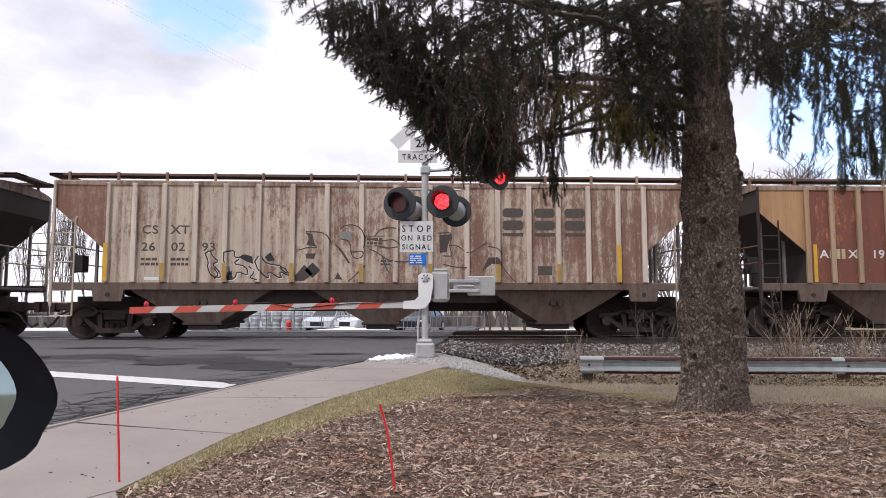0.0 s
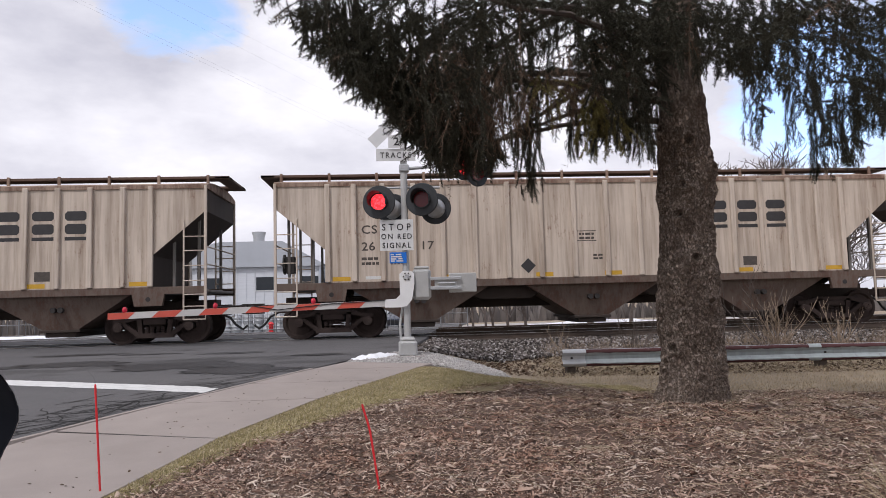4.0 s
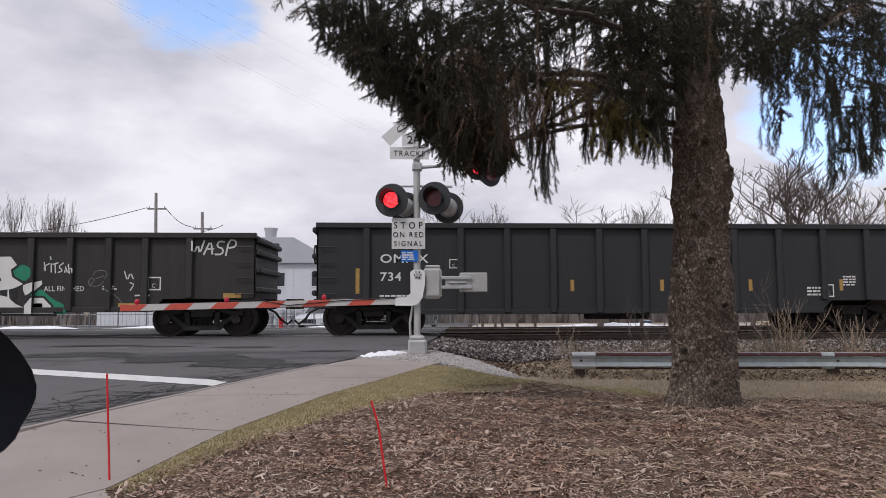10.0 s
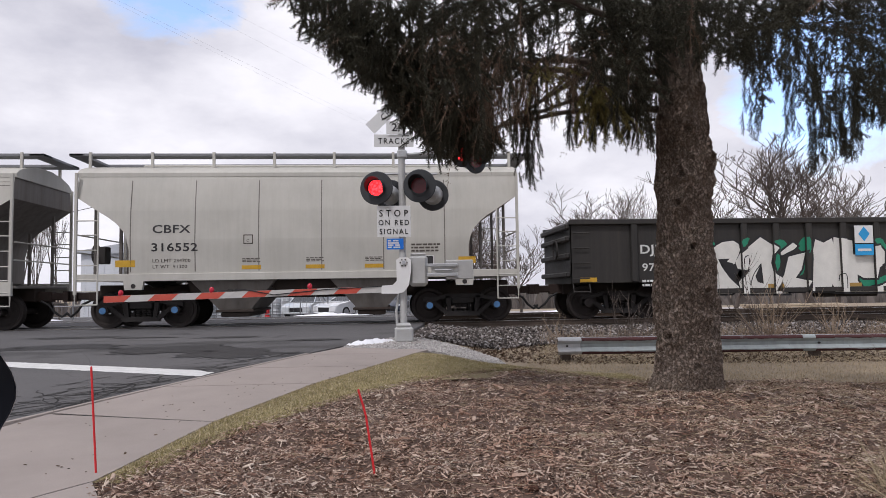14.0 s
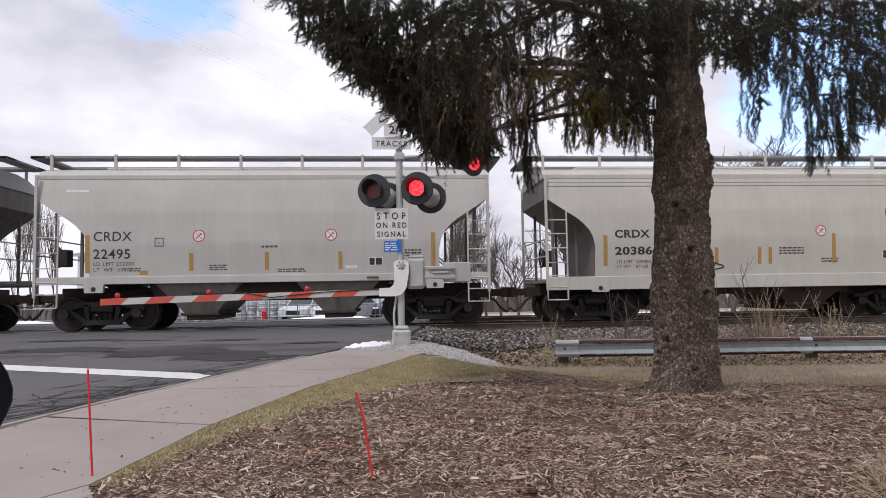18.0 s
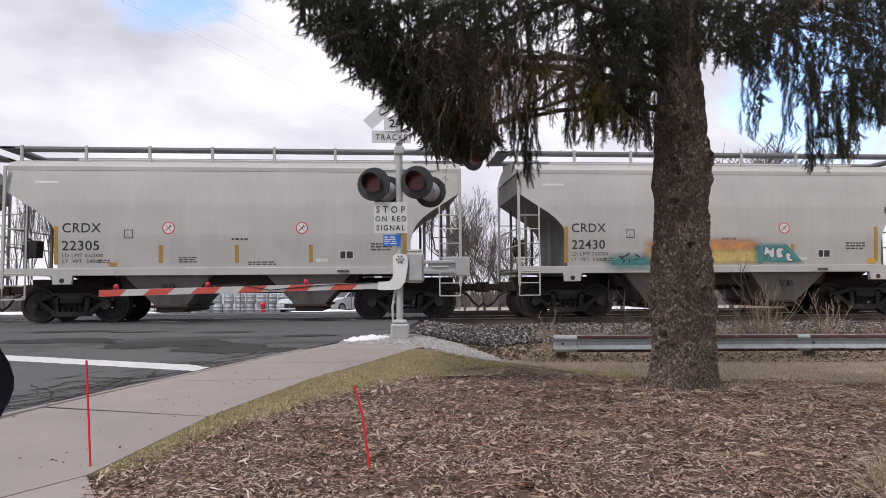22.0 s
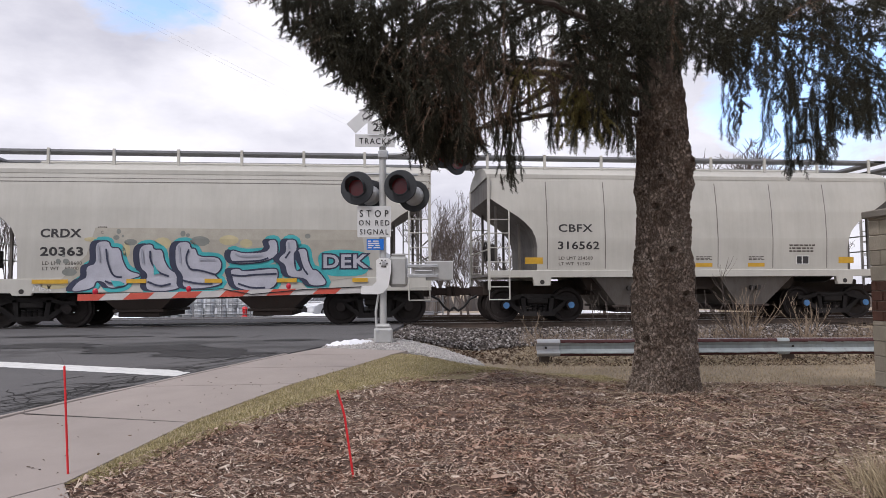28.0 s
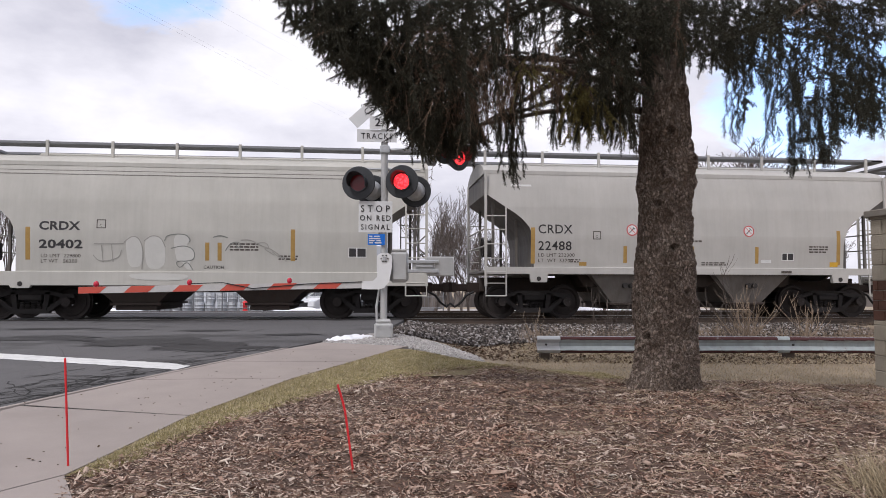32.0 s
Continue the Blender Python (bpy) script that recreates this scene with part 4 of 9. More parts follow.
# boughs that hang before the upper trunk, spread to fit the camera's view
for k in range(230):
    y = rnd.uniform(5.0, 6.5)
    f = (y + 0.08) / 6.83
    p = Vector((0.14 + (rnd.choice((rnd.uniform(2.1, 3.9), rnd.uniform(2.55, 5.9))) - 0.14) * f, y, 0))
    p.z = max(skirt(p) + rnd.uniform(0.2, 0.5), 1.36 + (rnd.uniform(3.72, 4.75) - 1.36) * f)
    strand(p, Vector((rnd.uniform(-0.8, 0.8), rnd.uniform(-0.7, 0.3), rnd.uniform(-0.9, -0.1))).normalized(), rnd.randint(3, 6), 0.25)
for k in range(120):
    p = Vector((rnd.uniform(4.75, 7.4), rnd.uniform(6.2, 7.8), 0))
    p.z = skirt(p) + rnd.uniform(0.15, 1.3)
    strand(p, Vector((rnd.uniform(-0.3, 0.3), rnd.uniform(-0.3, 0.3), -1)).normalized(), rnd.randint(3, 7), 0.35)
for k in range(170):
    y = rnd.uniform(5.8, 7.6)
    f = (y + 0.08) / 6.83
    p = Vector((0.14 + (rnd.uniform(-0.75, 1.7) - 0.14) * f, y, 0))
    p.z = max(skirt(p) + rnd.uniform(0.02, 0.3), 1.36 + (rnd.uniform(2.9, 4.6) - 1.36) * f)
    strand(p, Vector((rnd.uniform(-1, 0.5), rnd.uniform(-0.5, 0.5), rnd.uniform(-0.8, -0.1))).normalized(), rnd.randint(3, 6), 0.2, rnd.random() < 0.05)
# bough tips that stick out of the crown's edge
for x, z in ((-0.72, 4.33), (-0.55, 4.02), (-0.30, 3.78), (-0.18, 3.6), (0.1, 3.42), (0.24, 3.2), (0.42, 3.02), (-0.66, 4.2)):
    for j in range(4):
        p = Vector((x + 0.31 + rnd.uniform(-0.06, 0.06), 6.75 + rnd.uniform(-0.25, 0.25), z + 0.16 + rnd.uniform(-0.08, 0.08)))
        d = Vector((-1, rnd.uniform(-0.3, 0.3), -0.25 + rnd.uniform(-0.25, 0.2))).normalized()
        for i in range(4):
            sprays.append((p.copy(), d.copy(), 1.0 - 0.12 * i, False))
            for q in (-1, 1):
                sprays.append((p.copy(), (d + Vector((0, 0.5 * q, -0.35 - 0.25 * q))).normalized(), 0.75 - 0.1 * i, False))
            p = p + d * 0.13
            d = (d + Vector((0, 0, -0.06))).normalized()
# the long tassels below the skirt's edge
for x, y, top, low in ((1.6, 6.9, 3.6, 2.45), (1.56, 6.85, 3.2, 2.42), (0.30, 6.8, 3.6, 3.05), (0.42, 6.8, 3.5, 2.92), (0.54, 6.75, 3.4, 2.8), (0.76, 6.9, 3.5, 2.7), (0.86, 6.8, 3.5, 2.7), (0.95, 6.9, 3.4, 2.7), (1.03, 6.8, 3.4, 2.75), (0.7, 6.7, 3.3, 2.7), (0.66, 7.0, 3.4, 2.66), (0.5, 6.8, 3.4, 2.85), (2.17, 7.1, 3.5, 2.88), (2.9, 7.1, 3.4, 2.86), (4.15, 7.0, 3.9, 2.98), (4.63, 7.1, 3.9, 2.95), (4.95, 7.2, 3.8, 2.62), (5.05, 7.3, 3.8, 2.68), (5.5, 7.2, 3.8, 2.8)):
    for j in range(4):
        p = Vector((x + rnd.uniform(-0.07, 0.07), y + rnd.uniform(-0.1, 0.1), top + rnd.uniform(-0.1, 0.1)))
        for i in range(12):
            if p.z < low + 0.12:
                break
            sprays.append((p.copy(), Vector((rnd.uniform(-0.25, 0.25), rnd.uniform(-0.25, 0.25), -1)).normalized(), rnd.uniform(0.75, 1.0), False))
            if rnd.random() < 0.6:
                sprays.append((p.copy(), Vector((rnd.uniform(-0.7, 0.7), rnd.uniform(-0.7, 0.7), -1)).normalized(), rnd.uniform(0.5, 0.75), False))
            p = p + Vector((rnd.uniform(-0.02, 0.02), rnd.uniform(-0.02, 0.02), -0.11))

def needled(shape, faces, start, way, length, count, radius, wide):
    """Needles set spirally round one twig of a spray, and the twig itself."""
    start, way = Vector(start), Vector(way).normalized()
    u = way.cross((0, 0.3, 1)).normalized()
    w = way.cross(u)
    for k in range(count):
        a = k * 2.4
        out = u * math.cos(a) + w * math.sin(a)
        side = way.cross(out) * wide
        p = start + way * (length * (0.03 + 0.94 * k / count))
        b = len(shape)
        shape += [tuple(p - side), tuple(p + side + way * 0.03), tuple(p + out * radius + way * 0.085)]
        faces.append((b, b + 1, b + 2))
    b = len(shape)
    e = start + way * length
    shape += [tuple(start - u * 0.012), tuple(start + u * 0.012), tuple(e + u * 0.005), tuple(e - u * 0.005)]
    faces.append((b, b + 1, b + 2, b + 3))


needle_v, needle_f = [], []
needled(needle_v, needle_f, (0, 0, 0), (1, 0, 0), 1.0, 34, 0.135, 0.021)
for u, q in ((0.18, 1), (0.36, -1), (0.56, 1)):
    needled(needle_v, needle_f, (u, 0, 0), (0.8, 0.58 * q, -0.1), 0.52 - 0.25 * u, 12, 0.12, 0.021)
# a dead spray: bare thin twigs, no needles
dead_v, dead_f = [], []
needled(dead_v, dead_f, (0, 0, 0), (1, 0.05, 0), 1.15, 3, 0.2, 0.012)
for u, q in ((0.2, 1), (0.45, -1), (0.7, 1)):
    needled(dead_v, dead_f, (u, 0, 0), (0.85, 0.45 * q, 0.1 * q), 0.6, 2, 0.15, 0.010)


def spray_mesh(name, some, material, shape=needle_v, faces=needle_f):
    n = len(some)
    d = np.array([tuple(s[1]) for s in some])
    up = np.where(np.abs(d[:, 2:3]) > 0.9, np.array([[1.0, 0, 0]]), np.array([[0, 0, 1.0]]))
    y = np.cross(up, d)
    y /= np.linalg.norm(y, axis=1)[:, None]
    z = np.cross(d, y)
    t = np.stack([d, y, z], 2)
    size = np.array([s[2] for s in some])[:, None] * np.array([[0.20, 0.20, 0.20]])
    return scatter_mesh(name, shape, faces, np.array([tuple(s[0]) for s in some]), t, size, material)


# brown dead twigs that hang inside the crown, and a tuft with yellow lichen
dead, lichen = [], []
for some, count, cx, cz, sx, sz in ((dead, 200, 1.15, 3.55, 0.42, 0.32), (dead, 110, 2.1, 3.75, 0.5, 0.4), (dead, 70, 0.75, 3.95, 0.25, 0.2), (lichen, 46, 2.32, 3.42, 0.13, 0.14), (lichen, 14, 1.75, 3.6, 0.1, 0.1)):
    for k in range(count):
        y = rnd.uniform(5.75, 6.3)
        f = (y + 0.08) / 6.83
        p = Vector((0.14 + (rnd.gauss(cx, sx * 0.6) - 0.14) * f, y, 1.36 + (rnd.gauss(cz, sz * 0.6) - 1.36) * f))
        if p.z < skirt(p) + 0.2:
            continue
        d = Vector((rnd.uniform(-0.6, 0.6), rnd.uniform(-0.4, 0.2), rnd.uniform(-1, -0.1))).normalized()
        for i in range(rnd.randint(1, 3)):
            some.append((p.copy(), d.copy(), rnd.uniform(0.6, 1.2), True))
            p = p + d * 0.17
            d = (d + Vector((rnd.uniform(-0.3, 0.3), 0, -0.4))).normalized()
ob = part("foliage", spray_mesh("foliage", [s for s in sprays if not s[3]], NEEDLE), None, spruce, "dense dark green needle sprays")
tagged(ob, kind="stuff")
ob = part("lichen_growth", spray_mesh("lichen_growth", lichen, mat("yellow_lichen", (0.20, 0.17, 0.055), 0.9, var=0.3, scale=6, bump=0.0, island=0.5), needle_v, needle_f), None, spruce, "twigs grown over with yellow-green lichen")
tagged(ob, kind="stuff")
ob = part("dead_foliage", spray_mesh("dead_foliage", [s for s in sprays if s[3]] + dead, DEADTWIG, dead_v, dead_f), None, spruce, "dead brown twigs")
tagged(ob, kind="stuff")

# ---- crossing signal and gate ----
SX, SY, SG = 0.36, 12.0, 0.44
signal = thing("crossing_signal", "railway crossing signal mast with flashing lamps, signs and lowered gate", "crossing signal")
g = Geo().box(SX - 0.165, SX + 0.165, SY - 0.16, SY + 0.16, SG, SG + 0.27, 0.03)
g.box(SX - 0.13, SX + 0.13, SY - 0.13, SY + 0.13, SG + 0.26, SG + 0.34, 0.03)
part("base_casting", g, ALU, signal, "bolted aluminium mast base")
for dx in (-0.1, 0.1):
    for dz in (0.05, 0.22):
        part("bolt", Geo().disc((SX + dx, SY - 0.168, SG + dz), 0.018, 0.03, n=6), GALV, signal)
part("foundation", Geo().box(SX - 0.3, SX + 0.3, SY - 0.3, SY + 0.3, SG - 0.3, SG + 0.012, 0.02), CONCRETE, signal)
part("mast", Geo().tube([(SX, SY, SG + 0.3), (SX - 0.01, SY, 5.7)], 0.062, 16), ALU, signal, "round aluminium mast")
part("mast_cap", Geo().tube([(SX - 0.01, SY, 5.68), (SX - 0.01, SY, 5.76), (SX - 0.01, SY, 5.8)], [0.075, 0.06, 0.01], 12), ALU, signal)
part("conduit", Geo().tube([(SX - 0.12, SY - 0.02, SG + 0.3), (SX - 0.13, SY - 0.03, 1.0), (SX - 0.05, SY + 0.05, 1.5)], 0.022, 8), ALU, signal)


def sign(name, x0, x1, z0, z1, material, y, label):
    return part(name, Geo().box(x0, x1, y - 0.004, y + 0.004, z0, z1, 0.002), material, signal, label)


stop = sign("stop_sign_plate", -0.095, 0.50, 2.315, 2.872, SIGN_WHITE, SY - 0.085, "white plate with black lettering")
for words, size, z, x in (("STOP", 0.17, 2.68, 0.2), ("ON RED", 0.135, 2.525, 0.2), ("SIGNAL", 0.135, 2.365, 0.2)):
    loose_letters(text_geo(words, size, BLACK, 0.001, 0.88, center=True, spaced=1.36 if words != "STOP" else 1.7), stop, (x, SY - 0.093, z))
blue = sign("blue_notice", 0.07, 0.37, 2.09, 2.285, SIGN_BLUE, SY - 0.085, "blue emergency notice plate")
g = Geo()
for z, ws in ((2.245, (0.06, 0.1)), (2.205, (0.2,)), (2.168, (0.1, 0.08)), (2.13, (0.07, 0.12))):
    u = 0.09
    for w in ws:
        g.box(u, u + w, SY - 0.0935, SY - 0.09, z - 0.011, z + 0.011)
        u += w + 0.03
part("notice_lines", g, SIGN_WHITE, blue)
tracks = sign("tracks_plate", -0.135, 0.57, 3.935, 4.16, SIGN_WHITE, SY - 0.085, "white plate under the crossbuck")
loose_letters(text_geo("TRACKS", 0.148, BLACK, 0.0005, 0.88, center=True, spaced=1.25), tracks, (0.215, SY - 0.093, 3.99))
two = sign("number_plate_panel", 0.085, 0.375, 4.163, 4.40, SIGN_WHITE, SY - 0.118, "white plate with a black figure")
ob = part("lettering", text_geo("2", 0.2, BLACK, 0.003, 1.1, center=True), None, two)
ob.location = (0.23, SY - 0.126, 4.215)
for turn, words, y in ((43, "CROSSING", SY - 0.10), (-43, "RAIL ROAD", SY - 0.085)):
    m = pose(SX - 0.07, y, 4.72, 0, -turn, 0)
    arm = part("crossbuck_blade", Geo().box(-0.68, 0.68, -0.004, 0.004, -0.115, 0.115, 0.002), SIGN_WHITE, signal, "white crossbuck blade")
    arm.matrix_local = m
    loose_letters(text_geo(words, 0.155, BLACK, 0.0, 0.94 if words == "CROSSING" else 0.88, center=True, spaced=1.2), arm, (0, -0.007, -0.06))

LAMPS = []


def lamp(x, y, z, yaw, phase, parent, size=0.30):
    """A flashing lamp: round black background, long hood, and an added disc that turns its lit face out."""
    m = pose(x, y, z, 0, 0, yaw)
    head = part("lamp_background", Geo().tube([(0, 0.012, 0), (0, 0.0, 0), (0, -0.012, 0)], [size - 0.015, size, size - 0.012], 36), SIGNAL_BLACK, parent, "round black lamp background")
    head.matrix_local = m
    part("lamp_housing", Geo().tube([(0, 0.0, 0), (0, 0.10, 0), (0, 0.19, 0), (0, 0.24, 0)], [0.185, 0.18, 0.15, 0.07], 20), GALV, head)
    g, n, rows = Geo(), 24, []
    for r in (0.165, 0.158):
        row_n, row_f = [], []
        for k in range(n + 1):
            a = math.radians(-25 + 230 * k / n)
            f = math.sin(a) * 0.5 + 0.5
            row_n.append((r * math.cos(a), -0.012, r * math.sin(a)))
            row_f.append((r * 1.02 * math.cos(a), -0.10 - 0.22 * f, r * 1.02 * math.sin(a)))
        rows += [row_n, row_f] if r > 0.16 else [row_f, row_n]
    g.grid(rows)
    part("hood", g, SIGNAL_BLACK, head, "black sheet metal hood")
    part("lens_rim", Geo().ring((0, -0.016, 0), 0.165, 0.022, 0.03, "y", 28), SIGNAL_BLACK, head)
    me = Geo().tube([(0, -0.006, 0), (0, 0.006, 0)], [0.143, 0.143], 28).mesh("lamp_reflector", LENS_DARK)
    me.materials.append(LENS_LIT)
    for p in me.polygons:
        if p.normal.y > 0.9:
            p.material_index = 1
    unit = part("lamp_reflector", me, None, head, "red lens disc, lit on one face and dark on the other")
    LAMPS.append((unit, phase))


lamp(-0.10, SY - 0.12, 3.186, -14, 0, signal)
lamp(0.665, SY - 0.12, 3.224, -14, 1, signal)
for x, z in ((0.14, 3.10), (0.93, 3.10)):
    m = pose(x, SY + 0.22, z, 0, 0, 166)
    back = part("lamp_background", Geo().tube([(0, 0.012, 0), (0, 0.0, 0), (0, -0.012, 0)], [0.275, 0.29, 0.28], 32), SIGNAL_BLACK, signal)
    back.matrix_local = m
    part("lamp_housing", Geo().tube([(0, 0.0, 0), (0, 0.10, 0), (0, 0.19, 0), (0, 0.24, 0)], [0.185, 0.18, 0.15, 0.07], 20), GALV, back)
part("lamp_arm", Geo().tube([(-0.2, SY + 0.02, 3.46), (SX, SY + 0.06, 3.47), (1.0, SY + 0.02, 3.46)], 0.022, 10), GALV, signal)
for x in (-0.06, 0.7):
    part("lamp_bracket", Geo().tube([(x, SY + 0.03, 3.2), (x, SY + 0.04, 3.46)], 0.02, 8), GALV, signal)
part("upper_arm", Geo().tube([(SX, SY, 3.80), (1.1, SY - 0.02, 3.86), (1.78, SY - 0.04, 3.86)], 0.03, 10), GALV, signal)
part("arm_clamp", Geo().box(SX - 0.09, SX + 0.09, SY - 0.09, SY + 0.09, 3.74, 3.88, 0.02), GALV, signal)
lamp(1.42, SY - 0.16, 3.80, 30, 0, signal, 0.25)
lamp(1.68, SY - 0.06, 3.70, 30, 1, signal, 0.25)

# gate
g = Geo().box(0.47, 0.80, SY - 0.05, SY + 0.38, 1.43, 1.99, 0.05)
g.box(0.50, 0.77, SY - 0.03, SY + 0.36, 1.98, 2.03, 0.02)
part("gate_machine", g, ALU, signal, "grey gate mechanism housing")
part("machine_door", Geo().box(0.515, 0.755, SY - 0.062, SY - 0.048, 1.48, 1.94, 0.01), ALU, signal)
gate = part("gate_lever", Geo().prism([(0.235, 1.90), (0.29, 1.945), (0.44, 1.945), (0.495, 1.90), (0.50, 1.72), (0.45, 1.44), (0.36, 1.33), (0.26, 1.305), (-0.03, 1.31), (-0.03, 1.45), (0.17, 1.46), (0.24, 1.53)], SY - 0.13, SY - 0.08), WHITE, signal, "white cast gate lever")
for k in range(6):
    a = k * math.pi / 3
    part("bolt", Geo().disc((0.365 + 0.06 * math.cos(a), SY - 0.135, 1.85 + 0.06 * math.sin(a)), 0.014, 0.02, n=6), DARK, gate)
part("hub", Geo().disc((0.365, SY - 0.14, 1.85), 0.035, 0.04, n=14), GALV, gate)
X0, X1 = -0.02, -4.76
Z0, Z1 = 1.385, 1.285


def arm_z(x):
    return Z0 + (Z1 - Z0) * (x - X0) / (X1 - X0)


n = 12
arm = part("gate_arm", Geo().prism([(X0, arm_z(X0) + 0.056), (X0, arm_z(X0) - 0.056), (X1, arm_z(X1) - 0.056), (X1, arm_z(X1) + 0.056)], SY - 0.125, SY - 0.085), mat("worn_white_arm", (0.50, 0.49, 0.475), 0.6, var=0.12, scale=6, bump=0.05), signal, "white gate arm with red stripes")
edge = X1
for k in range(n // 2):
    a, b = X1 + (X0 - X1) * (2 * k) / n, X1 + (X0 - X1) * (2 * k + 1) / n
    s = 0.06
    a0 = a if k == 0 else a - s
    g = Geo().prism([(a0, arm_z(a) - 0.055), (b - s, arm_z(b) - 0.055), (b + s, arm_z(b) + 0.055), ((a if k == 0 else a + s), arm_z(a) + 0.055)], SY - 0.1285, SY - 0.124)
    part("red_stripe", g, REDTAPE, arm)
for x in (-4.486, -2.96, -1.28):
    z = arm_z(x) + 0.05
    part("arm_lamp", Geo().tube([(x, SY - 0.105, z), (x, SY - 0.105, z + 0.03), (x, SY - 0.105, z + 0.07), (x, SY - 0.105, z + 0.10)], [0.024, 0.042, 0.042, 0.018], 12), glow("arm_lamp_red", (1.0, 0.02, 0.06), 0.06, (0.42, 0.02, 0.04)) if "arm_lamp_red" not in MATS else MATS["arm_lamp_red"], arm, "small red arm lamp")
part("arm_cable", Geo().tube([(X0, SY - 0.135, 1.44), (-1.0, SY - 0.135, 1.40), (-1.9, SY - 0.138, 1.32), (-2.4, SY - 0.135, 1.42), (-2.96, SY - 0.12, 1.40)], 0.008, 5), BLACK, arm)
part("counterweight_bracket", Geo().prism([(0.80, 1.62), (1.32, 1.62), (1.32, 1.64), (0.80, 1.64)], SY - 0.11, SY - 0.06), GALV, signal)
for z in (1.63, 1.80):
    part("counterweight_bar", Geo().box(0.78, 1.33, SY - 0.12, SY - 0.07, z - 0.03, z + 0.03, 0.01), GALV, signal)
part("slot_plate", Geo().box(0.86, 1.26, SY - 0.075, SY - 0.05, 1.62, 1.82, 0.01), ALU, signal)
part("counterweight", Geo().box(1.12, 1.615, SY - 0.06, SY + 0.02, 1.545, 1.895, 0.015), ALU, signal, "flat steel counterweight")
part("adjuster_bolt", Geo().tube([(0.92, SY - 0.10, 1.715), (1.22, SY - 0.10, 1.715)], 0.018, 8), GALV, signal)

# ---- guard rail ----
guard = thing("guard_rail", "weathered galvanised W-beam guard rail with rusty edges", "guard rail")
W = [(-0.155, 0.005), (-0.15, -0.02), (-0.125, -0.045), (-0.095, -0.055), (-0.065, -0.03), (-0.03, 0.02), (0.03, 0.02), (0.065, -0.03), (0.095, -0.055), (0.125, -0.045), (0.15, -0.02), (0.155, 0.005)]
RUST_EDGE = painted("rusty_galvanised", (0.36, 0.40, 0.405), rust=(0.085, 0.035, 0.032), amount=0.45, streak=0.3, rough=0.55)


def beam_z(x):
    return lerp(x, [3.1, 7.9, 9.7, 14], [0.313, 0.275, 0.253, 0.2])


def beam(x0, x1, material, name, off=0.0):
    g, rows = Geo(), []
    for x in np.linspace(x0, x1, 12):
        sag = 0.008 * noise.noise((x, 0, 0))
        rows.append([(x, 12.0 + w + off + sag, beam_z(x) + h) for h, w in W])
    g.grid(rows)
    g.grid([[(p[0], p[1] + 0.006, p[2]) for p in r[::-1]] for r in rows])
    return part(name, g, material, guard)


beam(3.15, 7.95, RUST_EDGE, "beam")
beam(7.75, 12.6, RUST_EDGE, "beam", -0.008)
beam(3.13, 3.55, GALV, "end_section", -0.008)
FLAKE = painted("flaking_rust", (0.075, 0.03, 0.03), rust=(0.46, 0.47, 0.46), amount=0.42, streak=0.3, dirt=(0.05, 0.022, 0.02), rough=0.9)
for x0, x1, off in ((3.56, 7.74, -0.004), (7.98, 12.6, -0.012)):
    for lo, hi in ((0.085, 0.156), (-0.156, -0.112)):
        rows = []
        for x in np.linspace(x0, x1, 70):
            cut_ = (lo if lo > 0 else hi) + 0.016 * noise.noise((x * 3.1, lo, 2)) + 0.012 * noise.noise((x * 9.0, hi, 5))
            a, b = (cut_, hi) if lo > 0 else (lo, cut_)
            rows.append([(x, 12.0 + lerp(h, [p[0] for p in W], [p[1] for p in W]) + off + 0.008 * noise.noise((x, 0, 0)), beam_z(x) + h) for h in np.linspace(a, b, 7)])
        part("rusty_edge", Geo().grid(rows), FLAKE, guard, "flaking dark red rust")
for x in (3.3, 5.2, 8.05, 10.0, 12.0):
    part("post", Geo().box(x - 0.08, x + 0.08, 12.03, 12.2, ground_z(x, 12.1) - 0.3, beam_z(x) + 0.13, 0.01), TIE, guard, "weathered timber post")
    part("beam_bolt", Geo().disc((x, 11.955 if x != 3.3 else 11.985, beam_z(x)), 0.02, 0.03, n=8), DARK, guard)

# ---- marker stakes ----
for pts, label in (([(-1.802, 4.61, 0.10), (-1.825, 4.61, 0.5), (-1.847, 4.61, 0.875)], "thin red plastic marker stake beside the walk"), ([(0.06, 4.32, 0.0), (0.02, 4.32, 0.28), (-0.02, 4.32, 0.56), (-0.035, 4.32, 0.62), (-0.066, 4.32, 0.72)], "bent thin red plastic marker stake in the mulch")):
    st = thing("marker_stake", label, "marker stake", "red marker stakes")
    part("rod", Geo().tube(pts, 0.0075, 8), RED, st)
    part("tip", Geo().tube([pts[-1], (pts[-1][0], pts[-1][1], pts[-1][2] + 0.012)], [0.0082, 0.005], 8), RED, st)

# ---- block pier at the edge of the bed ----
BLOCK = mat("split_face_block", (0.42, 0.372, 0.295), 0.95, var=0.14, scale=5, bump=0.9, bscale=45, random_part=0.14)
BROWNBLOCK = mat("brown_block", (0.135, 0.066, 0.046), 0.95, var=0.25, scale=5, bump=0.9, bscale=45, random_part=0.25)
MORTAR = mat("mortar", (0.30, 0.275, 0.235), 0.95, var=0.1, scale=8, bump=0.3)
pier = thing("masonry_pier", "beige split-face block pier with a brown band and a stone cap", "wall")
PX, PY, PW, PD = 6.79, 6.9, 1.2, 1.4
zb = ground_z(PX, PY + PD) - 0.15
part("core", Geo().box(PX + 0.012, PX + PW, PY + 0.012, PY + PD - 0.012, zb, 2.29), MORTAR, pier)
z, row = zb, 0
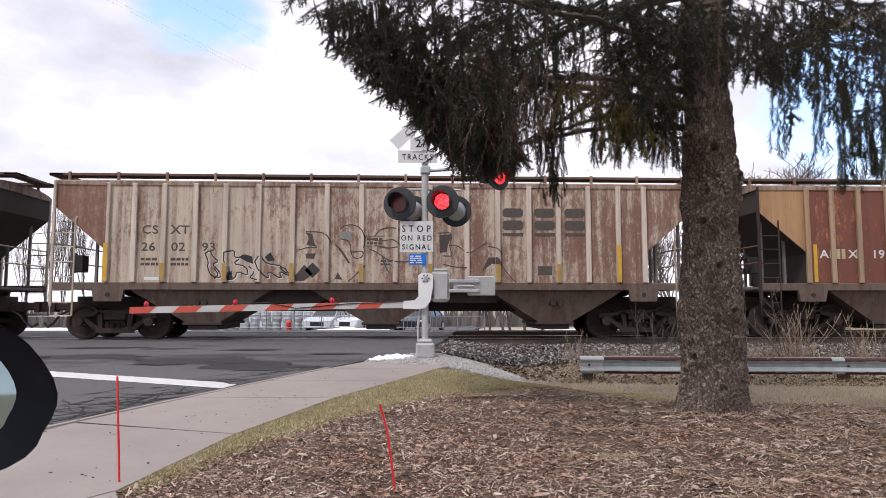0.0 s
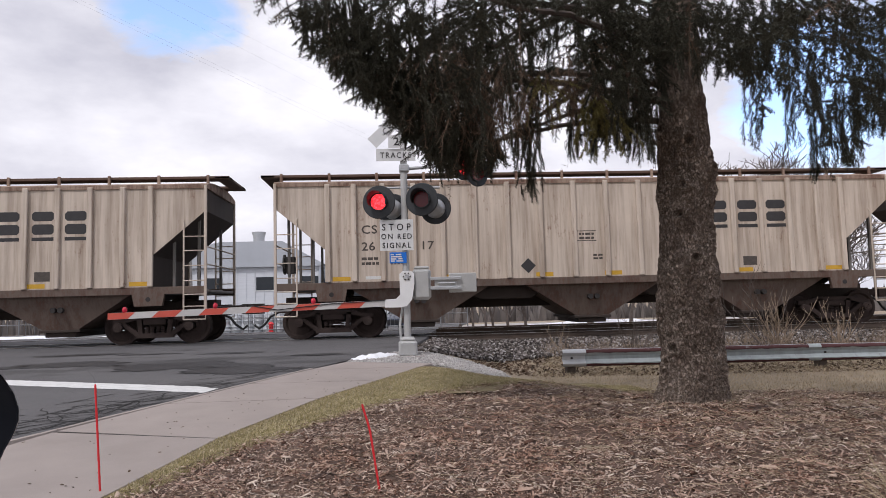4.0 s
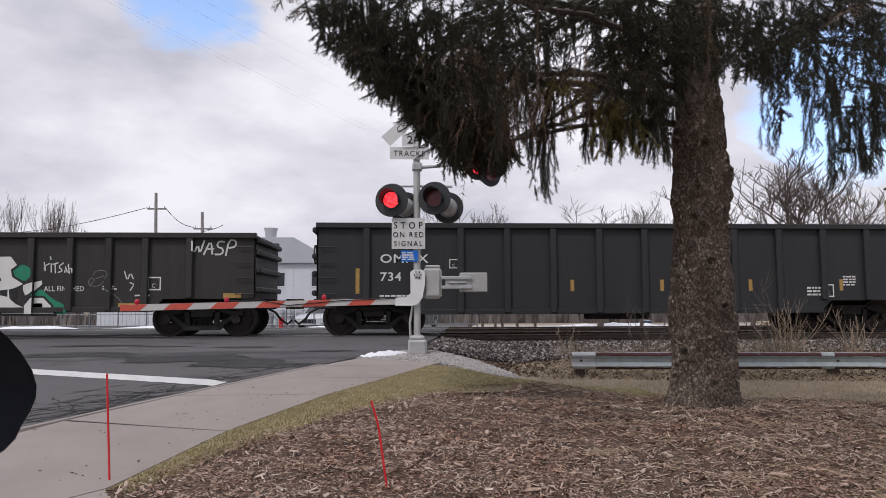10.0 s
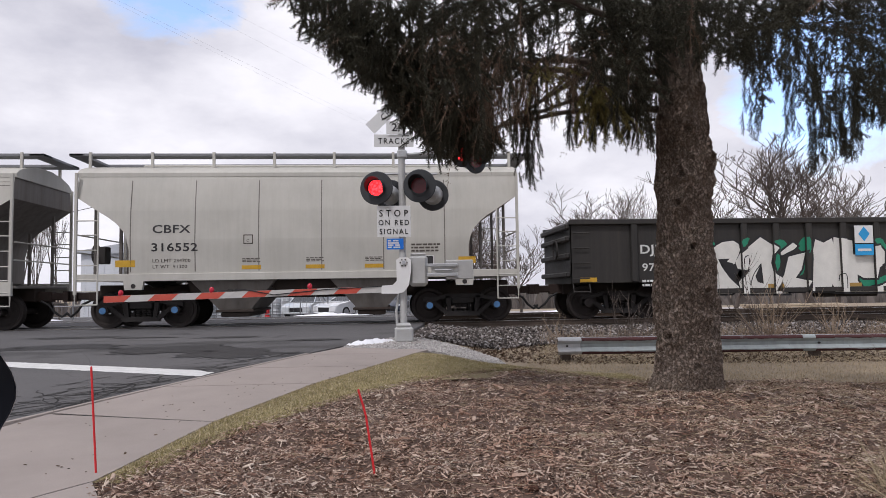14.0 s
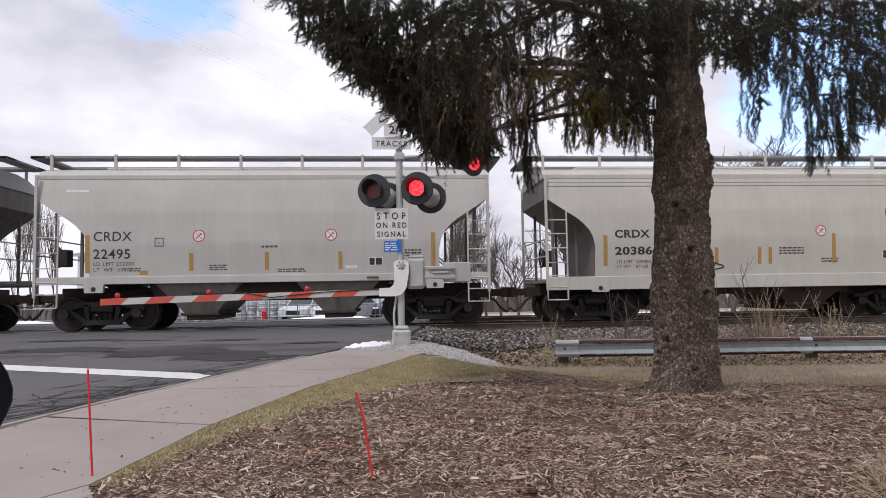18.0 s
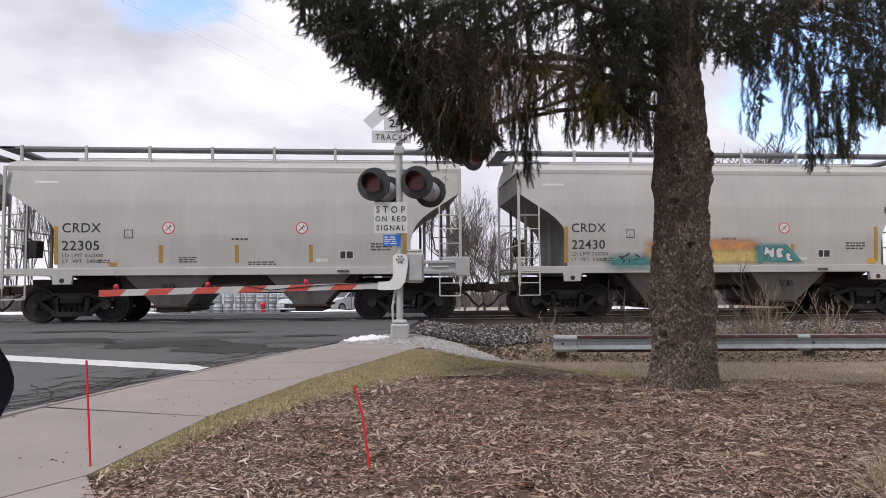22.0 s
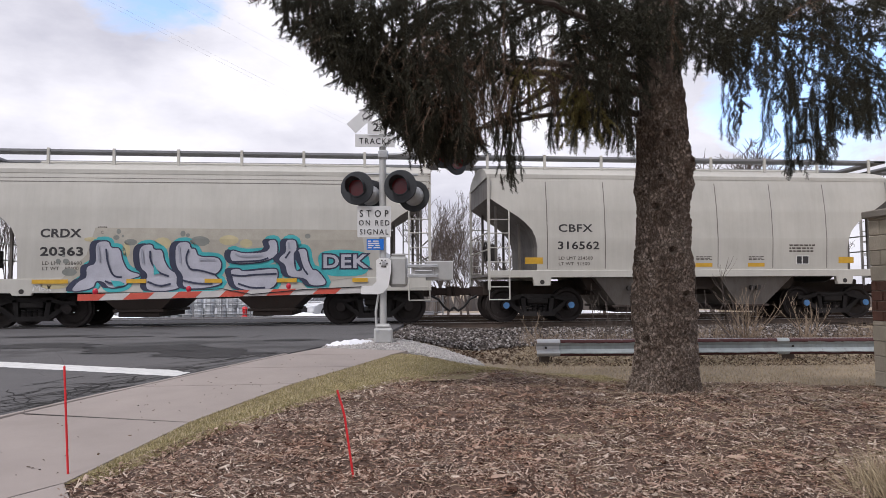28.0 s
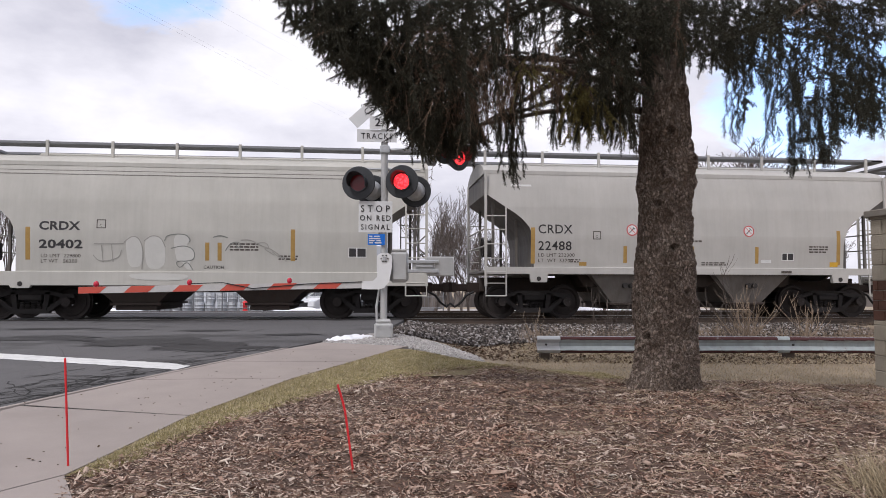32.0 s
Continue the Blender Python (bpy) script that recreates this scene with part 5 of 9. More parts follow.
while z < 2.27:
    band = 0.89 < z + 0.02 < 1.40
    h = 0.132 if band else 0.2
    if not band:
        h = max(0.06, min(h, (0.904 if z < 0.9 else 2.295) - z))
    step = 0.2 if band else 0.4
    u = PY + PD
    first = step / 2 if row % 2 else step
    while u > PY + 0.01:
        a = max(PY, u - first)
        first = step
        r = 0.007 * random.random()
        part("brick" if band else "block", Geo().box(PX - r, PX + PW, a + 0.004, u - 0.004, z + 0.004, z + h - 0.004, 0.007), BROWNBLOCK if band else BLOCK, pier)
        u = a
    z += h
    row += 1
part("cap", Geo().box(PX - 0.06, PX + PW + 0.06, PY - 0.06, PY + PD + 0.05, 2.285, 2.38, 0.012), mat("cap_stone", (0.27, 0.245, 0.21), 0.9, var=0.12, scale=4, bump=0.4, bscale=60), pier, "stone cap")

# ---- side mirror of the parked car ----
own = thing("parked_car", "black-trimmed parked car with its side mirror folded out", "car")
gz = ground_z(-0.5, 1.0) - 0.03
part("door", Geo().box(-0.62, -0.54, -1.0, 0.72, 0.24, 0.88, 0.03), MIRROR_BLACK, own, "dark car door")
part("fender", Geo().prism([(0.72, 0.3), (0.8, 0.3), (0.86, 0.55), (1.05, 0.68), (1.3, 0.68), (1.45, 0.5), (1.5, 0.8), (0.72, 0.86)], -0.62, -0.54, "x"), MIRROR_BLACK, own)
part("wheel", Geo().tube([(-0.62, 1.18, gz + 0.31), (-0.42, 1.18, gz + 0.31)], 0.31, 24), mat("car_tyre", (0.02, 0.02, 0.02), 0.85, var=0.2, bump=0.0), own, "black tyre")
out = [(-0.41, 1.345), (-0.33, 1.352), (-0.28, 1.34), (-0.265, 1.332), (-0.247, 1.318), (-0.233, 1.302), (-0.222, 1.285), (-0.217, 1.27), (-0.217, 1.258), (-0.222, 1.244), (-0.23, 1.23), (-0.235, 1.218), (-0.245, 1.207), (-0.262, 1.197), (-0.285, 1.188), (-0.36, 1.185), (-0.42, 1.20), (-0.435, 1.27)]
c = Vector((-0.33, 1.27))
g = Geo()
rows = []
for y, k in ((0.625, 0.985), (0.62, 1.0), (0.65, 1.0), (0.68, 0.97), (0.72, 0.86), (0.75, 0.66), (0.76, 0.3)):
    f = (y + 0.08) / 0.70
    rows.append([(0.14 + (c.x + (p[0] - c.x) * k - 0.14) * f, y, 1.357 + (c.y + (p[1] - c.y) * k - 1.357) * f) for p in out + out[:1]])
rows.insert(0, [(c.x + (p[0] - c.x) * 0.57, 0.634, c.y + (p[1] - c.y) * 0.64) for p in out + out[:1]])
g.grid(rows)
g.add([(c.x - 0.1, 0.765, c.y - 0.02)] + [rows[-1][k] for k in range(len(out))], [(0, k + 1, (k + 1) % len(out) + 1) for k in range(len(out))])
mirror = part("side_mirror", g, MIRROR_BLACK, own, "glossy black plastic mirror housing")
inner = [(c.x + (p[0] - c.x) * 0.58, c.y + (p[1] - c.y) * 0.65) for p in out]
pane = Geo().prism(inner, 0.637, 0.644)
pane.v = [(p[0], p[1] + 0.06 * (p[2] - c.y), p[2]) for p in pane.v]
part("glass", pane, MIRROR_GLASS, mirror, "mirror glass")
part("stalk", Geo().tube([(-0.40, 0.68, 1.22), (-0.43, 0.62, 1.15), (-0.5, 0.5, 1.0), (-0.57, 0.4, 0.86)], 0.03, 10), MIRROR_BLACK, mirror)

# ---- bare shrubs and weeds by the line ----
def bush(name, x, y, h, spread, stems, seed, material, label):
    r = random.Random(seed)
    b = thing(name, label, "shrub")
    z0 = ground_z(x, y) - 0.03
    for i in range(stems):
        a = r.uniform(0, 6.28)
        lean = r.uniform(0.1, 1.0) * spread
        p = Vector((x + r.uniform(-0.12, 0.12), y + r.uniform(-0.12, 0.12), z0))
        d = Vector((math.cos(a) * lean, math.sin(a) * lean * 0.6, 1)).normalized()
        g, ln = Geo(), h * r.uniform(0.45, 1.0)
        pts = [p]
        for k in range(6):
            d = (d + Vector((r.uniform(-0.15, 0.15), r.uniform(-0.15, 0.15), r.uniform(-0.08, 0.12)))).normalized()
            pts.append(pts[-1] + d * ln / 6)
        w = 0.006 + 0.008 * r.random()
        g.tube(pts, [w * (1 - 0.12 * k) for k in range(7)], 5)
        for k in (2, 3, 4, 5):
            for j in range(r.randint(0, 2)):
                e = (d + Vector((r.uniform(-1, 1), r.uniform(-1, 1), r.uniform(-0.2, 0.7)))).normalized()
                q = pts[k]
                m = q + e * ln * r.uniform(0.1, 0.22)
                g.tube([q, m, m + (e + Vector((0, 0, 0.4))).normalized() * ln * 0.1], [w * 0.5, w * 0.4, w * 0.25], 4)
        part("stem", g, material, b)
    return b


bush("shrub", 8.35, 14.0, 1.45, 1.5, 30, 3, PALETWIG, "leafless tan shrub with many upright stems")
bush("shrub", 8.1, 14.1, 2.1, 1.3, 9, 8, TWIG, "leafless brown shrub behind the guard rail")
bush("shrub", 5.15, 13.9, 1.5, 1.1, 11, 5, TWIG, "thin leafless grey shrub behind the guard rail")
bush("shrub", 9.9, 14.3, 1.2, 1.2, 16, 6, PALETWIG, "low leafless tan shrub by the ballast")
bush("shrub", 3.9, 15.2, 0.7, 0.8, 8, 9, PALETWIG, "low dry weed stalks at the ballast edge")
blades("weeds", 4200, (3.4, 13, 13.0, 15.8), lambda x, y: x > 3.4, 0.38, PALETWIG, "dry weed stalks along the ballast", lambda x, y: 0.2 + 0.8 * (noise.noise((x * 0.7, y, 0)) > 0))
blades("ornamental_grass", 900, (2.7, 3.6, 3.1, 3.9), lambda x, y: (x - 3.12) ** 2 + (y - 3.52) ** 2 < 0.05, 0.36, DRYGRASS, "clump of pale dry ornamental grass in the mulch", None, -0.012, 0.55)

# ---- beyond the line ----
SIDING = mat("white_siding", (0.62, 0.64, 0.67), 0.7, var=0.08, scale=1.0, bump=0.1, stretch=(1, 1, 6))
ROOF_GREY = mat("grey_metal_roof", (0.42, 0.44, 0.47), 0.7, var=0.08, scale=0.6, bump=0.1)
WINDOW_DARK = mat("dark_window", (0.03, 0.035, 0.04), 0.15, var=0.1, bump=0.0)
FENCE = mat("fence_wire", (0.22, 0.225, 0.23), 0.6, 0.5, var=0.1, bump=0.0)
KEG = mat("steel_drum", (0.50, 0.52, 0.54), 0.5, 0.35, var=0.15, scale=3, bump=0.05, random_part=0.3)
LUMBER = mat("pale_lumber", (0.48, 0.39, 0.28), 0.85, var=0.2, scale=4, bump=0.2, random_part=0.3)
DIRT_LOT = mat("pale_gravel_lot", (0.36, 0.335, 0.31), 0.95, var=0.15, scale=0.5, bump=0.3)

works = thing("industrial_building", "white metal-sided industrial building with a low grey gable roof", "building")
bx0, bx1, by0, by1, bz = -30.0, -7.4, 68.0, 90.0, 5.65
g = Geo().box(bx0, bx1, by0, by1, -2, bz)
part("wall", g, SIDING, works, "white metal siding")
part("roof", Geo().prism([(bx0 - 0.4, bz), (bx1 + 0.4, bz), (-11.0, bz + 2.3), (-17, bz + 2.3)], by0 - 0.3, by1), ROOF_GREY, works, "low grey roof")
part("fascia", Geo().box(bx0 - 0.45, bx1 + 0.45, by0 - 0.36, by0 - 0.28, bz - 0.25, bz + 0.05), ROOF_GREY, works)
for k in range(26):
    x = bx0 + 0.4 + k * 0.88
    part("siding_rib", Geo().box(x, x + 0.07, by0 - 0.04, by0, -2, bz - 0.25), SIDING, works)
for x in (-18.6, -13.6, -9.2):
    wdw = part("window", Geo().box(x, x + 1.7, by0 - 0.06, by0 - 0.01, 3.1, 4.4), WINDOW_DARK, works, "dark shuttered window")
    part("window_frame", Geo().box(x - 0.1, x + 1.8, by0 - 0.05, by0 - 0.02, 3.0, 3.1), WHITE, wdw)
part("vent", Geo().tube([(-14.5, 74, bz + 2), (-14.5, 74, bz + 3.3), (-14.5, 74, bz + 3.9)], [0.6, 0.6, 0.75], 14), GALV, works)
wing = thing("office_wing", "white office wing with a row of dark windows", "building")
part("wall", Geo().box(-7.0, 3.5, 72, 84, -2, 4.3), SIDING, wing)
part("roof", Geo().prism([(-7.3, 4.3), (3.9, 4.3), (1.5, 5.6), (-6.0, 6.1)], 71.6, 84.2), ROOF_GREY, wing)
for k in range(5):
    x = -6.2 + k * 1.9
    wdw = part("window", Geo().box(x, x + 1.1, 71.93, 71.99, 2.3, 3.7), WINDOW_DARK, wing)
    part("window_sill", Geo().box(x - 0.1, x + 1.2, 71.88, 71.97, 2.18, 2.3), WHITE, wing)

# yard in front of it
geo = Geo()
geo.grid([[(x, y, ground_z(x, y) + 0.015) for x in np.linspace(-30, 34, 33)] for y in np.linspace(27.5, 66, 26)])
solid("yard", geo, DIRT_LOT, "pale gravel yard behind the tracks", "yard", kind="structure")
for x, y, w, d, seed in ((-12, 33, 6, 1.2, 1), (-3, 37, 3, 0.8, 2), (8, 36, 2.0, 0.7, 3), (-20, 36, 5, 1.2, 4), (21, 32.5, 5, 0.9, 5), (14, 44, 6, 1.5, 6)):
    geo, rows = Geo(), []
    for i in range(13):
        rows.append([(x + w * (i / 6 - 1), y + d * v, ground_z(x, y) + 0.0 + 0.42 * max(0, 1 - v * v) * max(0, 1 - (i / 6 - 1) ** 2) * (0.8 + 0.5 * noise.noise((i * 0.7 + seed, v, seed)))) for v in np.linspace(-1, 1, 7)])
    geo.grid(rows)
    solid("snow_bank", geo, SNOW, "long bank of dirty snow in the yard", "snow", kind="stuff")

fence = thing("wire_fence", "galvanised wire fence on thin posts", "fence")
for k in range(20):
    x = -26 + k * 1.6
    part("post", Geo().tube([(x, 40, ground_z(x, 40) - 0.2), (x, 40, 1.55)], 0.04, 6), FENCE, fence)
for z in (1.5, 0.75, 0.1):
    part("rail", Geo().tube([(-26, 40, z), (4.4, 40, z)], 0.025, 5), FENCE, fence)
g = Geo()
for k in range(124):
    x = -26 + k * 0.246
    g.tube([(x, 40, 0.05), (x, 40, 1.5)], 0.008, 4, False)
tagged(part("wire_mesh", g, FENCE, fence), kind="stuff")

drum = thing("steel_drum", "grey steel drum stacked in the yard", "drum", "stacked steel drums")
part("shell", Geo().tube([(0, 0, 0), (0, 0, 0.02), (0, 0, 0.17), (0, 0, 0.19), (0, 0, 0.21), (0, 0, 0.4), (0, 0, 0.42), (0, 0, 0.44), (0, 0, 0.56), (0, 0, 0.58)], [0.3, 0.32, 0.32, 0.335, 0.32, 0.32, 0.335, 0.32, 0.32, 0.3], 16), KEG, drum)
part("rim", Geo().ring((0, 0, 0.585), 0.31, 0.03, 0.04, "z", 16), GALV, drum)
zg = ground_z(-10, 45) + 0.02
drum.location = (-14.4, 45, zg)
for k in range(1, 26):
    i, tier = k % 13, k // 13
    copy_thing(drum, pose(-14.4 + i * 0.70 + 0.05 * math.sin(k * 3), 45 + 0.1 * math.sin(k), zg + tier * 0.6))
hyd = thing("fire_hydrant", "small red fire hydrant in the yard", "hydrant", at=(-7.65, 43, ground_z(-7, 43)))
part("barrel", Geo().tube([(0, 0, 0), (0, 0, 0.08), (0, 0, 0.1), (0, 0, 0.5), (0, 0, 0.55), (0, 0, 0.66), (0, 0, 0.7)], [0.2, 0.2, 0.14, 0.14, 0.18, 0.12, 0.03], 14), RED, hyd)
part("nozzle", Geo().disc((0, -0.12, 0.42), 0.07, 0.2, n=10), RED, hyd)

for x, y, w, seed in ((19.6, 34, 1.6, 1), (21.6, 34.2, 1.4, 2), (23.4, 34, 1.5, 3), (17.0, 35.5, 1.3, 4)):
    st = thing("lumber_stack", "stack of pale lumber and pallets", "lumber stack")
    r = random.Random(seed)
    z = ground_z(x, y) + 0.02
    for k in range(5):
        for j in range(3):
            part("board", Geo().box(x - w / 2 + r.uniform(-0.1, 0.1), x + w / 2 + r.uniform(-0.1, 0.1), y + 0.35 * j, y + 0.35 * j + 0.28, z + k * 0.11, z + k * 0.11 + 0.085, 0.005), LUMBER, st)


# cars
TYRE = mat("tyre", (0.02, 0.02, 0.02), 0.8, var=0.2, bump=0.0)
RIM = mat("alloy_rim", (0.42, 0.42, 0.43), 0.35, 0.8, var=0.05, bump=0.0)
LIGHTGLASS = mat("headlamp_glass", (0.7, 0.72, 0.75), 0.1, var=0.05, bump=0.0)
REDGLASS = mat("tail_lamp_glass", (0.4, 0.02, 0.02), 0.15, var=0.05, bump=0.0)


def car(label, color, x, y, yaw, kind="car"):
    body_m = mat("car_paint_" + kind, color, 0.25, 0.2, var=0.04, bump=0.0, spec=0.5)
    c = thing("car", label, "car", at=(x, y, ground_z(x, y) + 0.02))
    c.rotation_euler = (0, 0, radians(yaw))
    side = [(-2.35, 0.32), (-2.4, 0.62), (-2.3, 0.88), (-1.65, 0.98), (1.0, 0.97), (2.05, 0.82), (2.38, 0.66), (2.4, 0.4), (2.25, 0.25), (-2.2, 0.22)]
    g, rows = Geo(), []
    for w, k in ((-0.9, 0.96), (-0.86, 1.0), (0.86, 1.0), (0.9, 0.96)):
        rows.append([(p[0] * k, w if abs(w) < 0.89 else w, 0.6 + (p[1] - 0.6) * k) for p in side + side[:1]])
    g.grid(rows)
    m = len(side)
    g.add(rows[0][:m], [tuple(range(m))])
    g.add(rows[-1][:m], [tuple(range(m))[::-1]])
    part("body", g, body_m, c, "painted car body")
    cab = [(-1.75, 0.95), (-1.05, 1.42), (0.1, 1.45), (1.05, 0.95)]
    g = Geo()
    a = [(p[0], -0.78 if p[1] < 1 else -0.62, p[1]) for p in cab] + [(p[0], 0.78 if p[1] < 1 else 0.62, p[1]) for p in cab]
    g.add(a, [(0, 1, 2, 3), (7, 6, 5, 4), (0, 4, 5, 1), (1, 5, 6, 2), (2, 6, 7, 3)])
    part("cabin_glass", g, WINDOW_DARK, c, "dark car windows", smooth=False)
    part("roof", Geo().box(-1.08, 0.14, -0.64, 0.64, 1.41, 1.47, 0.03), body_m, c)
    for s in (-1, 1):
        for u, w in (((-1.75, 0.96), (-1.05, 1.43)), ((-0.35, 0.96), (-0.40, 1.44)), ((1.05, 0.96), (0.1, 1.46))):
            part("pillar", Geo().tube([(u[0], s * 0.79, u[1]), (w[0], s * 0.63, w[1])], 0.035, 6), body_m, c)
        for x0 in (-1.42, 1.45):
            tw = part("wheel", Geo().tube([(x0, s * 0.72, 0.32), (x0, s * 0.91, 0.32)], 0.32, 20), TYRE, c, "black tyre")
            part("rim", Geo().disc((x0, s * 0.915, 0.32), 0.21, 0.02, n=16), RIM, tw)
        part("headlamp", Geo().box(2.2, 2.395, min(s * 0.5, s * 0.86), max(s * 0.5, s * 0.86), 0.62, 0.74, 0.03), LIGHTGLASS, c)
        part("tail_lamp", Geo().box(-2.4, -2.25, min(s * 0.5, s * 0.86), max(s * 0.5, s * 0.86), 0.68, 0.84, 0.03), REDGLASS, c)
    part("grille", Geo().box(2.36, 2.415, -0.42, 0.42, 0.36, 0.62, 0.01), BLACK, c)
    part("bumper", Geo().box(2.28, 2.43, -0.8, 0.8, 0.26, 0.36, 0.03), body_m, c)
    return c


car("parked white sedan facing the tracks", (0.72, 0.73, 0.74), -2.35, 41.5, -128, "white")
car("parked dark blue car in the yard", (0.02, 0.03, 0.055), 0.75, 42.8, -110, "blue")
car("silver car at the end of the far lane", (0.55, 0.58, 0.6), -5.3, 44, -100, "silver")
far_car = car("pale blue car driving on the far road", (0.35, 0.45, 0.52), 21.5, 140, -75, "pale")


# poles and wires
POLE = mat("weathered_pole", (0.27, 0.25, 0.235), 0.95, var=0.2, scale=3, bump=0.3, bscale=40)


def pole(x, y, top, arm_z, label):
    p = thing("utility_pole", label, "utility pole")
    part("shaft", Geo().tube([(x, y, ground_z(x, y) - 0.5), (x - 0.25, y, top)], [0.16, 0.11], 10), POLE, p)
    part("crossarm", Geo().box(x - 0.9, x + 0.6, y - 0.06, y + 0.06, arm_z - 0.06, arm_z + 0.06), POLE, p)
    for k in (-0.75, 0.45):
        part("insulator", Geo().tube([(x + k, y, arm_z + 0.05), (x + k, y, arm_z + 0.25)], [0.05, 0.03], 8), GALV, p)
    return p


pole(-19.7, 55, 10.3, 9.0, "leaning grey wooden utility pole")
q = pole(-16.0, 55, 8.75, 7.4, "short wooden utility pole with lamp arms")
part("lamp_arm", Geo().tube([(-16.1, 55, 7.2), (-15.3, 55, 7.4), (-14.6, 55, 7.7)], 0.05, 6), GALV, q)
wire = thing("overhead_wire", "thin black overhead wires", "wire")
for a, b in (((-20.6, 55, 9.1), (-34, 58, 7.2)), ((-19.2, 55, 9.1), (-16.9, 55, 7.5))):
    pts = [Vector(a).lerp(Vector(b), k / 8) - Vector((0, 0, 0.35 * math.sin(math.pi * k / 8))) for k in range(9)]
    part("strand", Geo().tube(pts, 0.025, 4), BLACK, wire)


def bare_tree(x, y, top, wide, seed, label, density=1.0, up=0.35, spread=0.75, material=None):
    """A leafless tree: a trunk with limbs that fork down to fine twigs, grown to a height and a width."""
    r = random.Random(seed)
    t = thing("bare_tree", label, "tree")
    trunk, crown = Geo(), Geo()
    z0 = ground_z(x, y) - 0.2

    def grow(p, d, ln, w, level):
        pts = [p]
        for k in range(3):
            d = (d + Vector((r.uniform(-0.22, 0.22), r.uniform(-0.22, 0.22), r.uniform(-0.05, 0.2)))).normalized()
            pts.append(pts[-1] + d * ln / 3)
        w = max(w, 0.0012)
        (trunk if level < 2 else crown).tube(pts, [w, w * 0.85, w * 0.7, w * 0.5], 7 if level < 2 else 4 if level < 4 else 3, level < 2)
        if level == 6:
            return
        many = (3, 4)[r.random() < 0.35] if level < 4 else 2 + (r.random() < density - 0.5)
        for k in range(many):
            e = (d * 0.8 + Vector((r.uniform(-1, 1), r.uniform(-1, 1), r.uniform(-0.35, 0.6) + up)) * spread).normalized()
            grow(pts[r.choice((1, 2, 3)) if k else 3], e, ln * r.uniform(0.6, 0.84), w * 0.6, level + 1)

    grow(Vector((0, 0, 0)), Vector((0, 0, 1)), 0.3, 0.0135, 0)
    spot = trunk.v + crown.v
    xs_, zs_ = sorted(p[0] for p in spot), sorted(p[2] for p in spot)
    kz = (top - z0) / zs_[-3]
    kx = wide / max(0.05, xs_[int(len(xs_) * 0.985)] - xs_[int(len(xs_) * 0.015)])
    for g in (trunk, crown):
        g.v = [(x + p[0] * kx, y + p[1] * kx, z0 + p[2] * kz) for p in g.v]
    part("trunk", trunk, material or TWIG, t, "grey-brown trunk and limbs")
    tagged(part("crown", crown, material or TWIG, t, "fine bare twigs"), kind="stuff")
    return t


for k, (x, y, top, wide, density, spread, label) in enumerate((
        (25.6, 39, 10.7, 9.6, 1.3, 0.8, "wide leafless tree behind the tracks"), (21.6, 41, 9.9, 5.0, 1.1, 0.7, "leafless tree behind the tracks"),
        (12.0, 41, 7.4, 5.2, 1.3, 0.85, "low spreading leafless tree behind the tracks"), (15.0, 42, 7.9, 5.0, 1.3, 0.85, "low spreading leafless tree behind the tracks"),
        (14.6, 36, 8.2, 3.4, 0.6, 0.6, "thin leafless tree with crooked limbs"), (4.2, 43, 8.3, 4.8, 1.4, 0.8, "round leafless tree behind the tracks"),
        (4.7, 40, 7.4, 2.8, 1.4, 0.65, "leafless thicket tree by the yard"), (6.1, 41, 6.3, 3.0, 1.4, 0.7, "leafless thicket tree by the yard"),
        (5.2, 38, 4.6, 2.6, 1.4, 0.8, "low leafless thicket tree by the yard"), (30.5, 44, 10.4, 6.0, 1.2, 0.75, "leafless tree behind the tracks"))):
    bare_tree(x, y, top, wide, 21 + k, label, density, 0.3, spread)
for k, (x, top) in enumerate(((-22.8, 8.3), (-21.6, 7.5), (-20.6, 8.1), (-19.4, 7.7), (-23.9, 7.3))):
    bare_tree(x, 41 + 0.5 * (k % 2), top, 1.5, 40 + k, "slender leafless sapling with upright shoots", 0.5, 0.7, 0.3)
for k, x in enumerate((8.0, 9.6, 28, 34)):
    bare_tree(x, 47 + 2 * (k % 2), 5.6 + 0.5 * (k % 3), 4.0, 60 + k, "distant leafless tree beyond the yard", 1.0)
# high wires that cross over the line
for a, b in (((-12.35, 30, 14.75), (-3.6, 44, 13.6)), ((-12.0, 30, 14.75), (-3.2, 44, 13.7)), ((-9.2, 30, 14.77), (-1.2, 44, 14.3)), ((-8.0, 30, 14.8), (0.4, 44, 14.6))):
    way = Vector(b) - Vector(a)
    pts = [Vector(a) + way * (k / 6) for k in range(-6, 13)]
    part("strand", Geo().tube([p - Vector((0, 0, 0.004 * i * (18 - i))) for i, p in enumerate(pts)], 0.0028, 4), GALV, wire)

# far woods: a grey-brown belt along the horizon
n = 5200
px = RNG.uniform(-330, 330, n)
py = 170 + RNG.uniform(0, 30, n)
hz = 7 + 4 * np.array([noise.noise((float(a) * 0.03, 2, 0)) for a in px])
pl = np.stack([px, py, np.full(n, -5.5)], 1)
sz = np.stack([RNG.uniform(0.5, 1.6, n), RNG.uniform(0.3, 1.0, n), hz * RNG.uniform(0.5, 1.1, n)], 1)
me = scatter_mesh("far_woods", BLADE, BLADEF, pl, turns_of(RNG.uniform(0, 6.3, n), RNG.normal(0, 0.05, n), RNG.normal(0, 0.05, n)), sz, mat("far_wood", (0.17, 0.15, 0.14), 0.95, var=0.2, scale=0.1, bump=0.0, island=0.4))
tagged(new("far_woods", me), "grey-brown leafless woods on the horizon", "woods", kind="stuff")

